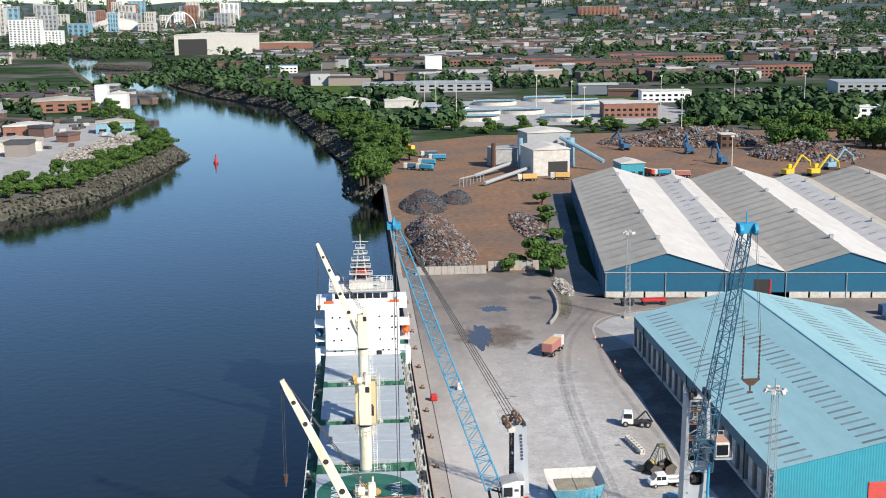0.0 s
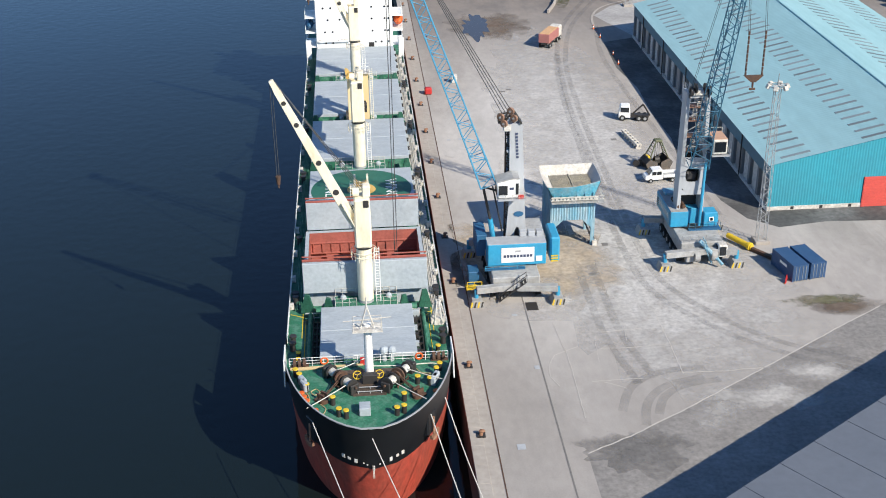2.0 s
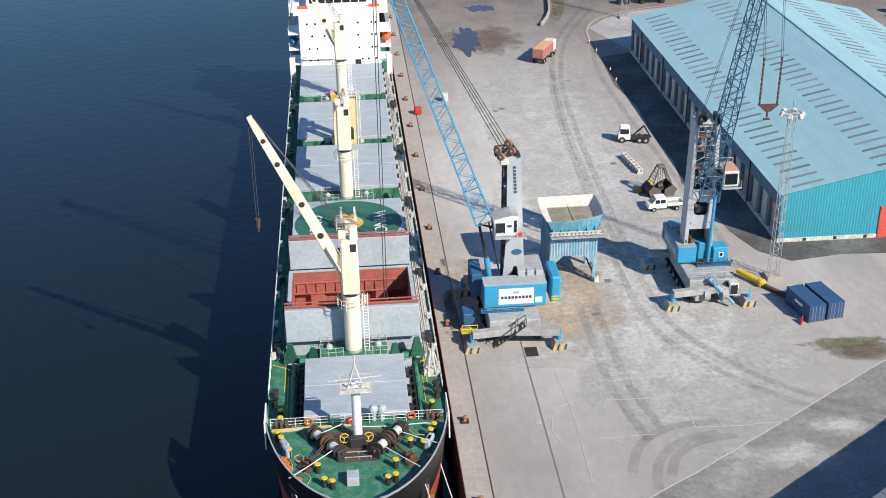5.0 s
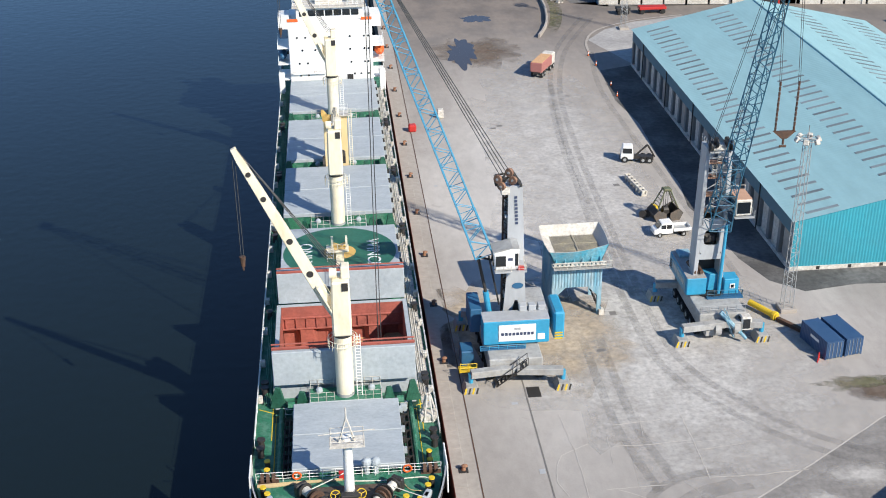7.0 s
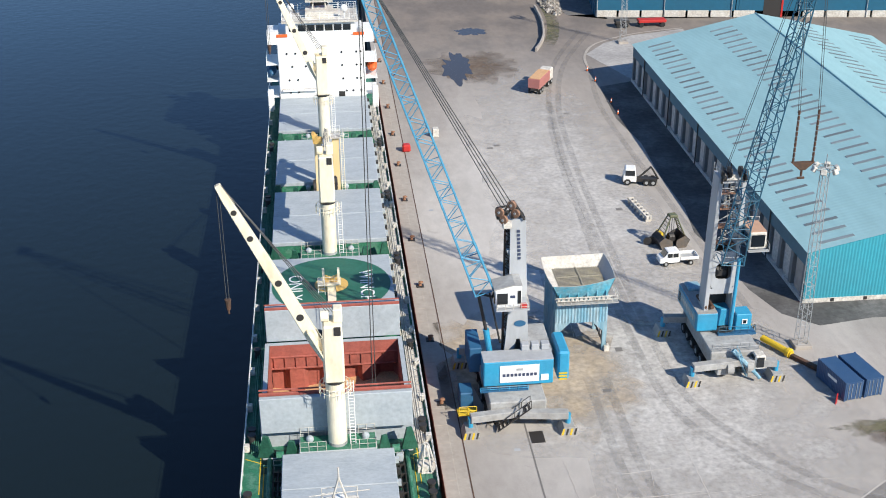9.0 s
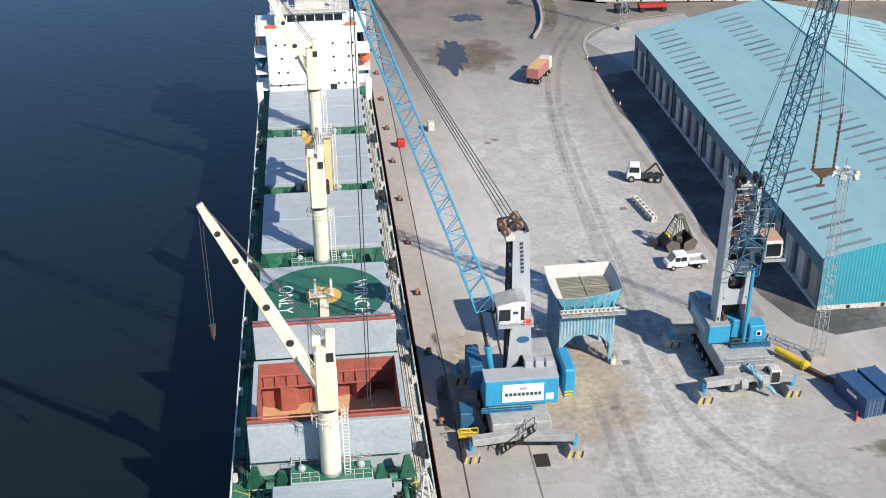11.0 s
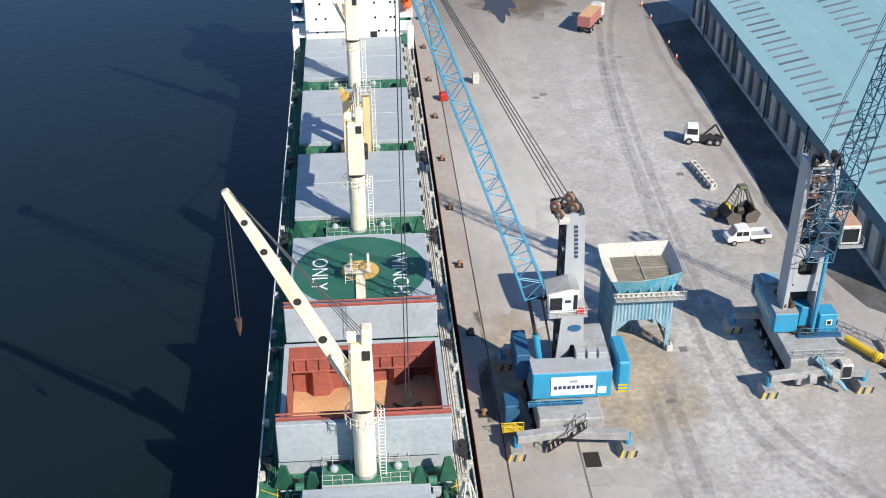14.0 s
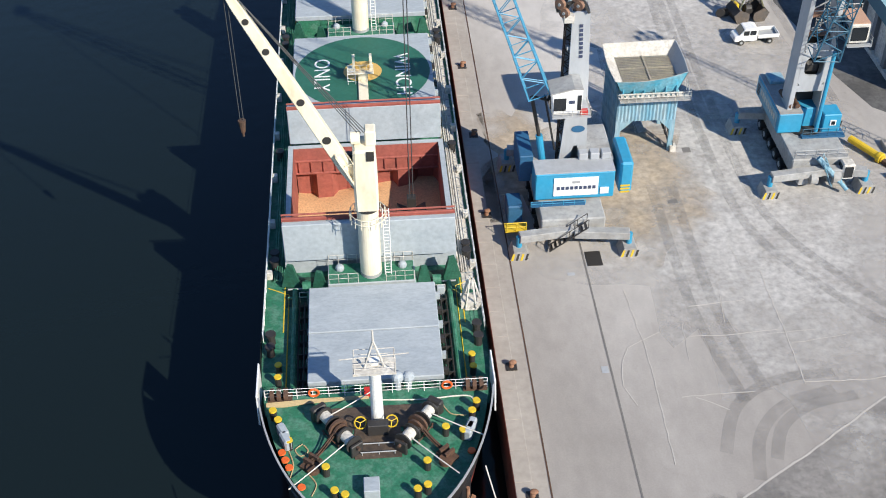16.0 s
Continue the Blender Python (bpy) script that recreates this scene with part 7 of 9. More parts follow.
for dx in (-0.9, 0.9):
    rod(bm, (TIP.x + dx - 0.2, TIP.y - 0.6, TIP.z), (TIP.x + dx + 0.2, TIP.y - 0.6, TIP.z), 0.7, 12)
rod(bm, TIP, TIP + Vector((0, 0, 2)), 0.1, 5)
part("boom_head", bm, "blue", c, "blue boom head")
bm = bm_new()
HK = Vector((36.9, 111.0, 25.4))
for dx in (-1.1, -0.9, 0.9, 1.1):
    rod(bm, (TIP.x + dx, TIP.y - 0.6, TIP.z), (HK.x + dx, HK.y, HK.z + 6), 0.035, 4)
    rod(bm, (TWX + dx, 118.4, 22.5), TIP + Vector((dx, 0.4, 0.4)), 0.035, 4)
part("hoist_rope", bm, "wire", c)
bm = bm_new()
for dx in (-1.0, 1.0):
    for k in range(10):
        rod(bm, (HK.x + dx, HK.y, HK.z + 0.8 + k * 0.55), (HK.x + dx, HK.y, HK.z + 1.25 + k * 0.55), 0.13, 5)
tagged(part("hook_chain", bm, "rust", c, "rusty lifting chains"), kind="stuff")
bm = bm_new()
prism(bm, [(HK.x - 1.2, HK.z + 0.8), (HK.x + 1.2, HK.z + 0.8), (HK.x + 0.3, HK.z), (HK.x - 0.3, HK.z)], HK.y - 0.2, HK.y + 0.2)
rod(bm, HK, HK + Vector((0, 0, -0.7)), 0.12, 6)
rod(bm, HK + Vector((-0.35, 0, -0.9)), HK + Vector((0.35, 0, -0.9)), 0.14, 6)
part("hook_beam", bm, "rust", c, "rusty hook hung on chains")
bm = bm_new()
rod(bm, (33.9, 117.6, 3.6), (34.2, 117.9, 12.3), 0.2, 10)
part("luffing_cylinder", bm, "blue", c)

bm = bm_new()
box(bm, 35.2, 36.4, 112.5, 113.7, 1.3, 3.0)
bevel(bm, 0.12)
tc = part("travel_cab", bm, "dusty_white", c, "small pale travel cab on the chassis")
one("cab_window", "glass", tc, 35.4, 36.2, 112.42, 112.52, 1.6, 2.8)
one("cab_window", "glass", tc, 35.12, 35.22, 112.7, 113.5, 1.8, 2.8)
bm = bm_new()
rod(bm, (32.9, 113.4, 3.4), (35.1, 112.4, 1.2), 0.28, 8)
rod(bm, (35.1, 112.4, 1.2), (35.7, 111.8, 0.6), 0.2, 8)
part("access_arm", bm, "hopper_blue", c, "faded blue access arm")
for x in (32.2, 34.4):
    bm = bm_new()
    rod(bm, (x, 112.9, 1.5), (x + 0.7, 112.9, 1.5), 0.7, 14)
    part("cable_drum", bm, "chassis_grey", c, "dusty cable drum")
one("tool_box", "chassis_grey", c, 31.2, 33.0, 112.9, 113.8, 0.6, 1.5, w=0.06)
frame_stairs(c, (34.6, 113.6, 0.3), (33.4, 113.6, 2.9), 0.8, "hopper_blue")
rail("chassis_railing", [(30.8, 114.0, 3.0), (36.0, 114.0, 3.0)], 0.9, c, "steel_grey", 1.0, 2)

# ---- hopper ----
hp = thing("cargo_hopper", "tall blue corrugated hopper with pale funnel rim", "hopper")
HX0, HX1, HY0, HY1 = 14.6, 20.6, 120.6, 125.6
bm = bm_new()
corrugated(bm, HX0, HX1, HY0, 3.8, lambda x: 7.2, 0.35, 0.08)
part("front_sheeting", bm, "hopper_blue", hp)
for pts in ([(HX0, 0), (HX0 + 0.5, 0), (HX0 + 0.5, 2.6), (HX0 + 1.7, 3.8), (HX0, 3.8)], [(HX1, 0), (HX1 - 0.5, 0), (HX1 - 0.5, 2.6), (HX1 - 1.7, 3.8), (HX1, 3.8)]):
    bm = bm_new()
    prism(bm, pts, HY0 - 0.05, HY0 + 0.25)
    part("portal_leg", bm, "hopper_blue", hp)
    bm = bm_new()
    prism(bm, pts, HY1 - 0.25, HY1 + 0.05)
    part("portal_leg", bm, "hopper_blue", hp)
for x in (HX0, HX1 - 0.1):
    bm = bm_new()
    box(bm, x, x + 0.1, HY0 + 0.25, HY1 - 0.25, 0 if x == HX0 else 2.2, 7.2)
    for k in range(12):
        yy = HY0 + 0.4 + k * 0.52
        box(bm, x - 0.08, x, yy, yy + 0.22, 0 if x == HX0 else 2.2, 7.2)
    part("side_sheeting", bm, "hopper_blue", hp)
one("rear_sheeting", "hopper_blue", hp, HX0, HX1, HY1 - 0.1, HY1, 3.8, 7.2)
# bulging funnel: its upper edge dips in the middle of the front
NS = 10
ri = [(HX0 + 0.3, HY0 - 0.1), (HX1 - 0.3, HY0 - 0.1), (HX1 - 0.3, HY1 - 0.5), (HX0 + 0.3, HY1 - 0.5)]
ro = [(HX0 - 0.55, HY0 - 1.0), (HX1 + 0.45, HY0 - 0.5), (HX1 + 0.45, HY1 + 0.3), (HX0 - 0.75, HY1 + 0.3)]
RZ = (9.1, 9.55, 9.7, 9.6)
for k in range(4):
    q = (k + 1) % 4
    bm = bm_new()
    rows = []
    nrm = Vector((ri[q][1] - ri[k][1], ri[k][0] - ri[q][0], 0)).normalized()
    for i in range(NS + 1):
        t = i / NS
        b = Vector((*ri[k], 8.4)).lerp(Vector((*ri[q], 8.4)), t)
        u = Vector((*ro[k], RZ[k])).lerp(Vector((*ro[q], RZ[q])), t)
        u += nrm * 0.18 * math.sin(math.pi * t) - Vector((0, 0, (0.3 if k == 0 else 0.1) * math.sin(math.pi * t)))
        o = nrm * 0.09
        rows.append([bm.verts.new(p) for p in (b, u, u + o, b + o - Vector((0, 0, 1.2)))])
    for a, b in zip(rows, rows[1:]):
        for j in range(3):
            f = bm.faces.new((a[j], b[j], b[j + 1], a[j + 1]))
            f.material_index = 1 if j == 2 else 0
    bmesh.ops.recalc_face_normals(bm, faces=bm.faces[:])
    part("funnel_side", bm, ["dusty_white" if k != 1 else "steel_grey", "hopper_bright"], hp, "pale dusty funnel side, blue outside")
bm = bm_new()
bm.faces.new([bm.verts.new((x, y, 8.3)) for x, y in ri])
part("funnel_floor", bm, "chassis_grey", hp)
for k in range(24):
    x = HX0 + 0.36 + k * 0.228
    one("grating_bar", "grate_steel", hp, x, x + 0.05, HY0 - 0.08, HY1 - 0.52, 8.4, 8.5)
for k in range(15):
    y = HY0 + k * 0.3
    one("grating_bar", "grate_steel", hp, HX0 + 0.32, HX1 - 0.32, y, y + 0.04, 8.42, 8.52)
for d in ((HX0 + 0.32, HX1 - 0.32, HY0 + 2.2, HY0 + 2.3), (HX0 + 2.95, HX0 + 3.05, HY0 - 0.08, HY1 - 0.52)):
    one("grating_beam", "grate_steel", hp, *d, 8.45, 8.59)
for k in range(6):
    x = HX0 + 0.3 + k * 1.05
    one("funnel_rib", "hopper_bright", hp, x, x + 0.12, HY0 - 0.5, HY0 - 0.02, 7.2, 8.0)
bm = bm_new()
for k in range(12):
    x = HX0 + 0.1 + k * 0.5
    box(bm, x, x + 0.3, HY0 - 0.75, HY0 - 0.65, 7.0, 7.3)
box(bm, HX0 - 0.1, HX1 + 0.2, HY0 - 0.72, HY0 - 0.05, 6.92, 7.02)
box(bm, HX0 - 0.1, HX1 + 0.2, HY0 - 0.76, HY0 - 0.64, 7.3, 7.42)
part("pierced_edge", bm, "dusty_white", hp, "dusty pierced steel edge")
one("front_walkway", "chassis_grey", hp, HX0, HX1 + 0.9, HY0 - 1.2, HY0 - 0.1, 6.7, 6.8)
rail("walkway_railing", [(HX0, HY0 - 1.2, 6.8), (HX1 + 0.9, HY0 - 1.2, 6.8), (HX1 + 0.9, HY0 + 1.5, 6.8)], 0.9, hp, "dusty_white", 0.8, 2, 0.028)
frame_stairs(hp, (20.6, 121.2, 0.2), (19.2, 126.0, 3.6), 0.8, "dark_metal")
one("control_cabinet", "dusty_white", hp, 20.35, 20.95, 120.2, 120.9, 0, 0.7)

# ---- light masts, bollards, containers, vehicles ----
def light_mast(x, y, h, head=True):
    t = thing("lighting_mast", "slender lattice lighting mast with lamp ring", "light mast", at(x, y, 0), "lighting masts")
    bm = bm_new()
    lattice(bm, (0, 0, 0.5), (0, 0, h), 1.15, 0.7, 26, 0.022, (1, 0, 0), 2.0)
    part("lattice", bm, "steel_grey", t)
    one("base_block", "cope", t, -1.0, 1.0, -1.0, 1.0, 0, 0.5, w=0.05)
    bm = bm_new()
    for k in range(12):
        a, b = 2 * math.pi * k / 12, 2 * math.pi * (k + 1) / 12
        rod(bm, (1.2 * math.cos(a), 1.2 * math.sin(a), h), (1.2 * math.cos(b), 1.2 * math.sin(b), h), 0.06, 4)
        rod(bm, (0, 0, h), (1.2 * math.cos(a), 1.2 * math.sin(a), h), 0.04, 4)
    rod(bm, (0, 0, h), (0, 0, h + 1.6), 0.05, 4)
    tagged(part("lamp_ring", bm, "steel_grey", t), kind="stuff")
    for k in range(6):
        a = 2 * math.pi * k / 6
        bm = bm_new()
        box(bm, -0.3, 0.3, -0.2, 0.2, -0.35, 0.25, m=pose(1.25 * math.cos(a), 1.25 * math.sin(a), h, 25, 0, math.degrees(a) - 90))
        bevel(bm, 0.05)
        part("floodlight", bm, "dusty_white", t)
    return t


light_mast(43.0, 119.0, 22.0)
light_mast(51.0, 240.0, 20.0)


def bollard():
    t = thing("mooring_bollard", "rusty iron mooring bollard on the quay edge", "bollard", at(0.85, 91.3, 0.02), "quay bollards")
    bm = bm_new()
    bmesh.ops.create_cone(bm, cap_ends=True, segments=12, radius1=0.24, radius2=0.16, depth=0.5, matrix=pose(0, 0, 0.33))
    bmesh.ops.create_uvsphere(bm, u_segments=10, v_segments=6, radius=0.27, matrix=pose(0.1, 0, 0.62) @ Matrix.Diagonal((1.25, 1, 0.6, 1)))
    part("bollard_post", bm, "rust_orange", t)
    one("base_plate", "dark_metal", t, -0.45, 0.45, -0.45, 0.45, 0.08, 0.16)
    return t


b0 = bollard()
for y in (37.5, 51, 64.5, 77.9, 111.5, 124.9, 138.4, 151.9, 165.4, 178.9, 192.4, 205.9, 219.4, 233, 246.5, 260):
    copy_thing(b0, place(0.85, y, 0.02))


def container(x, y, rz, mat):
    t = thing("shipping_container", "dark blue twenty-foot shipping container", "container", at(x, y, 0, rz), "shipping containers")
    w, l, hgt = 2.16, 5.36, 2.3
    bm = bm_new()
    n = 36
    ring = [((0.0 if k % 2 else 0.07), 0.06 + (l - 0.12) * k / n) for k in range(n + 1)]
    ring += [(w - x, y) for x, y in reversed(ring)]
    lo = [bm.verts.new((x, y, 0.1)) for x, y in ring]
    up = [bm.verts.new((x, y, hgt - 0.03)) for x, y in ring]
    for k in range(len(ring)):
        q = (k + 1) % len(ring)
        bm.faces.new((lo[k], lo[q], up[q], up[k]))
    for k in range(n):
        q = len(ring) - 1 - k
        bm.faces.new((up[k], up[k + 1], up[q - 1], up[q]))
    bmesh.ops.recalc_face_normals(bm, faces=bm.faces[:])
    part("container_body", bm, mat, t)
    for xx in (0, w - 0.16):
        for yy in (0, l - 0.16):
            one("corner_post", mat, t, xx, xx + 0.16, yy, yy + 0.16, 0, hgt, w=0.02)
    for s in (0, 1):
        dd = one("door_leaf", mat, t, 0.14 + s * 0.95, 1.06 + s * 0.95, -0.04, 0.06, 0.15, hgt - 0.12)
        for q in (0.25, 0.65):
            bm = bm_new()
            rod(bm, (0.14 + s * 0.95 + q, -0.08, 0.2), (0.14 + s * 0.95 + q, -0.08, hgt - 0.15), 0.03, 5)
            part("lock_rod", bm, "steel_grey", dd)
    one("side_lettering", "white", t, -0.015, 0.0, 1.6, 3.3, 1.35, 1.7, label="white lettering bar")
    return t


container(43.3, 107.2, 11, "container_blue")
container(45.75, 107.7, 11, "container_blue")
bm = bm_new()
prism(bm, [(-0.7, 0), (0.7, 0), (0, 1.0)], -0.06, 0.06)
solid("barrier_board", bm, "red", "red triangular barrier board", "barrier", at(42.6, 107.4, 0.03, 60))


def vehicle_wheels(t, pts, r=0.36, w=0.26):
    for x, y in pts:
        bm = bm_new()
        rod(bm, (x - w / 2, y, r), (x + w / 2, y, r), r, 14)
        q = part("tyre", bm, "rubber", t)
        bm = bm_new()
        rod(bm, (x - w / 2 - 0.02, y, r), (x + w / 2 + 0.02, y, r), r * 0.55, 10)
        part("rim", bm, "steel_grey", q)


def pickup(m):
    t = thing("pickup_truck", "white crew-cab dropside pickup truck", "truck", m)
    bm = bm_new()
    prism(bm, [(-2.6, 0.45), (0.1, 0.45), (0.1, 1.95), (-0.2, 2.05), (-1.5, 2.0), (-2.05, 1.25), (-2.6, 1.05)], -0.85, 0.85)
    bevel(bm, 0.08)
    b = part("cab", bm, "white", t, "white crew cab")
    bm = bm_new()
    prism(bm, [(-2.02, 1.28), (-1.55, 1.92), (-1.5, 1.92), (-1.9, 1.28)], -0.72, 0.72)
    bmesh.ops.translate(bm, verts=bm.verts[:], vec=(-0.07, 0, 0.02))
    part("windscreen", bm, "glass", b)
    for s in (-1, 1):
        for x0, x1 in ((-1.6, -0.95), (-0.85, -0.15)):
            one("side_window", "glass", b, x0, x1, s * 0.86 - 0.02, s * 0.86 + 0.02, 1.25, 1.8)
        one("headlight", "steel_grey", b, -2.64, -2.55, s * 0.6 - 0.15, s * 0.6 + 0.15, 0.8, 1.0)
    one("bed_floor", "steel_grey", t, 0.15, 2.6, -0.9, 0.9, 0.75, 0.85)
    for d in ((0.15, 2.6, -0.93, -0.87), (0.15, 2.6, 0.87, 0.93), (2.56, 2.62, -0.9, 0.9), (0.12, 0.18, -0.9, 0.9)):
        one("drop_side", "white", t, *d, 0.85, 1.25)
    one("chassis_rail", "dark_metal", t, -0.2, 2.6, -0.4, 0.4, 0.4, 0.75)
    for x in (-1.75, 1.6):
        for s in (-0.75, 0.75):
            bm2 = bm_new()
            rod(bm2, (x, s - 0.13, 0.34), (x, s + 0.13, 0.34), 0.34, 14)
            q = part("tyre", bm2, "rubber", t)
            bm2 = bm_new()
            rod(bm2, (x, s - 0.15, 0.34), (x, s + 0.15, 0.34), 0.18, 10)
            part("rim", bm2, "steel_grey", q)
    return t


pickup(at(34.7, 141.2, 0.03, 3))


def grab_on_ground(x, y):
    t = thing("clamshell_grab", "large dark grey clamshell grab standing open on the quay", "grab", at(x, y, 0.03, 8))
    for s in (-1, 1):
        sh = new("bucket_shell")
        sh.parent = t
        tagged(sh, "dark grey steel bucket shell")
        for yy in (-1.35, 1.25):
            bm = bm_new()
            pts = [(0.25 * s, 0.55), (0.55 * s, 0.0), (1.7 * s, 0.0), (2.2 * s, 1.1), (1.5 * s, 1.75), (0.3 * s, 1.2)]
            prism(bm, pts if s > 0 else pts[::-1], yy, yy + 0.1)
            part("cheek_plate", bm, "grab_grey", sh)
        bm = bm_new()
        prev = None
        for px, pz in ((0.55, 0.0), (1.7, 0.02), (2.2, 1.1), (1.5, 1.75)):
            cur = [bm.verts.new((px * s, yy, pz)) for yy in (-1.3, 1.3)]
            if prev:
                bm.faces.new((prev[0], prev[1], cur[1], cur[0]))
            prev = cur
        bmesh.ops.solidify(bm, geom=bm.faces[:], thickness=0.06)
        part("bucket_plate", bm, "grab_grey", sh)
        for yy in (-1.0, 1.0):
            bm = bm_new()
            rod(bm, (1.5 * s, yy, 1.7), (0.42 * s, yy * 0.45, 4.3), 0.1, 6)
            part("grab_arm", bm, "grab_green", t, "dirty green grab arm")
        bm = bm_new()
        for k in range(6):
            q = k / 6
            rod(bm, (s * (1.5 - 1.08 * q), -1.0 + 0.55 * q, 1.7 + 2.6 * q), (s * (1.5 - 1.08 * q), 1.0 - 0.55 * q, 1.7 + 2.6 * q), 0.05, 5)
        part("arm_brace", bm, "grab_grey", t)
    one("grab_head", "grab_green", t, -0.6, 0.6, -0.55, 0.55, 4.15, 4.55, w=0.12, label="dirty green grab head")
    bm = bm_new()
    rod(bm, (-0.35, 0, 1.25), (0.35, 0, 1.25), 0.5, 14)
    box(bm, -0.45, 0.45, -0.5, 0.5, 0.7, 1.3)
    part("lower_sheave_block", bm, "dark_metal", t, "black lower sheave block")
    bm = bm_new()
    for dx, dy in ((-0.3, 0.1), (-0.1, -0.2), (0.1, 0.2), (0.3, -0.1)):
        rod(bm, (dx, dy, 1.4), (dx * 0.8, dy, 4.2), 0.04, 4)
    part("closing_rope", bm, "wire", t)
    return t


M["grab_green"] = material("dirty_green_steel", (0.10, 0.13, 0.075), 0.7, second=(0.16, 0.13, 0.07), scale=1.0, amount=0.9, fine=4)
gs = thing("spare_sheave_set", "dark rope sheaves with yellow frame beside the grab", "sheaves", at(33.0, 147.2, 0.03, 20))
for k in range(3):
    bm = bm_new()
    rod(bm, (-0.9 + k * 0.7, -0.1, 0.55), (-0.7 + k * 0.7, 0.1, 0.55), 0.55, 14)
    part("sheave", bm, "dark_metal", gs)
one("sheave_frame", "yellow", gs, 0.9, 1.3, -0.6, 0.7, 0.0, 1.6, w=0.05)
grab_on_ground(35.3, 146.6)


def tractor(m):
    t = thing("yard_tractor", "white tractor unit with short loading arm", "vehicle", m)
    bm = bm_new()
    prism(bm, [(-0.1, 0.5), (1.9, 0.5), (1.9, 1.3), (1.7, 2.6), (0.2, 2.6), (-0.1, 1.4)], -0.9, 0.9)
    bevel(bm, 0.1)
    b = part("cab", bm, "white", t)
    one("windscreen", "glass", b, 0.25, 1.65, -0.95, 0.95, 1.55, 2.35)
    one("frame", "dark_metal", t, -0.2, 5.0, -0.6, 0.6, 0.5, 0.95)
    bm = bm_new()
    rod(bm, (2.2, 0, 0.9), (4.0, 0.1, 2.7), 0.16, 6)
    rod(bm, (4.0, 0.1, 2.7), (5.2, 0, 0.8), 0.14, 6)
    part("loading_arm", bm, "dark_metal", t)
    for x in (0.6, 3.4, 4.4):
        for s in (-0.8, 0.8):
            bm = bm_new()
            rod(bm, (x, s - 0.17, 0.5), (x, s + 0.17, 0.5), 0.5, 14)
            q = part("tyre", bm, "rubber", t)
            bm = bm_new()
            rod(bm, (x, s - 0.19, 0.5), (x, s + 0.19, 0.5), 0.25, 10)
            part("rim", bm, "steel_grey", q)
    return t


tractor(at(34.0, 168.2, 0.03, -12))
bm = bm_new()
for s in (-0.28, 0.28):
    box(bm, -0.12 + s, 0.12 + s, -3.6, 3.6, 0.5, 0.8)
for k in range(7):
    box(bm, -0.42, 0.42, -3.4 + k * 1.1, -3.2 + k * 1.1, 0.0, 0.9)
solid("spreader_beam", bm, "dusty_white", "pale dusty steel spreader beam lying on the quay", "beam", at(33.8, 157.5, 0.03, 8))


def tipper(m, body_mat, label):
    t = thing("tipper_truck", label, "truck", m)
    bm = bm_new()
    box(bm, -1.15, 1.15, -3.0, 3.0, 1.1, 2.9)
    bevel(bm, 0.08)
    body = part("tipper_body", bm, body_mat, t)
    one("load", "grain", body, -1.0, 1.0, -2.85, 2.85, 2.85, 2.98, label="tan grain load")
    bm = bm_new()
    box(bm, -1.1, 1.1, 3.3, 5.1, 0.7, 3.0)
    bevel(bm, 0.2)
    cb = part("cab", bm, "dusty_white", t)
    one("windscreen", "glass", cb, -0.95, 0.95, 5.05, 5.14, 1.8, 2.7)
    one("chassis_rail", "dark_metal", t, -0.5, 0.5, -3, 4.9, 0.7, 1.1)
    for y in (-2.2, -1.0, 2.4, 4.2):
        for s in (-0.95, 0.95):
            bm = bm_new()
            rod(bm, (s - 0.16, y, 0.5), (s + 0.16, y, 0.5), 0.5, 12)
            q = part("tyre", bm, "rubber", t)
            bm = bm_new()
            rod(bm, (s - 0.18, y, 0.5), (s + 0.18, y, 0.5), 0.25, 8)
            part("rim", bm, "steel_grey", q)
    return t


M["dull_red"] = plain("dull_red_tipper_paint", (0.40, 0.16, 0.14), 0.65)
tipper(at(28.9, 212.6, 0.05, -28), "dull_red", "tipper lorry with dull red body carrying grain")
bm = bm_new()
box(bm, -0.65, 0.65, -0.65, 0.65, 0.0, 1.2)
bevel(bm, 0.2)
solid("pump_unit", bm, "red", "small red tank unit on the quay edge", "tank", at(2.6, 185.0, 0.03))
bm = bm_new()
box(bm, -0.5, 0.5, -0.6, 0.6, 0, 1.5)
bevel(bm, 0.08)
solid("electrical_cabinet", bm, "dusty_white", "pale electrical cabinet on the quay", "cabinet", at(7.85, 191.0, 0.03))
pb = thing("pipe_boom", "yellow pipe boom lying on the concrete", "boom", at(41.0, 116.5, 0.03, 32))
bm = bm_new()
rod(bm, (0, 0, 0.5), (0, 4.2, 0.7), 0.38, 12)
rod(bm, (0, 0.2, 0.5), (0, 0.6, 0.5), 0.55, 12)
part("tube", bm, "yellow", pb)
one("beam", "rust", pb, -0.25, 0.25, -5.5, 0.0, 0.05, 0.5)
one("manhole_cover", "dark_metal", thing("drain_cover", "dark steel drain cover in the concrete", "drain cover", kind="structure"), 9.2, 10.6, 103.4, 105.4, 0.03, 0.07)
for x0, x1, mat in ((57, 63, "red"), (52, 55, "dark_metal")):
    t = thing("flatbed_trailer" if mat == "red" else "loader", "red flatbed trailer parked by the shed" if mat == "red" else "dark wheeled loader parked by the shed", "vehicle", at(0, 0, 0.05))
    one("bed", mat, t, x0, x1, 250.5, 252.6, 0.9, 1.5, w=0.08)
    for xx in (x0 + 0.7, x1 - 0.7):
        for yy in (250.7, 252.4):
            bm = bm_new()
            rod(bm, (xx, yy - 0.2, 0.5), (xx, yy + 0.2, 0.5), 0.5, 12)
            part("tyre", bm, "rubber", t)
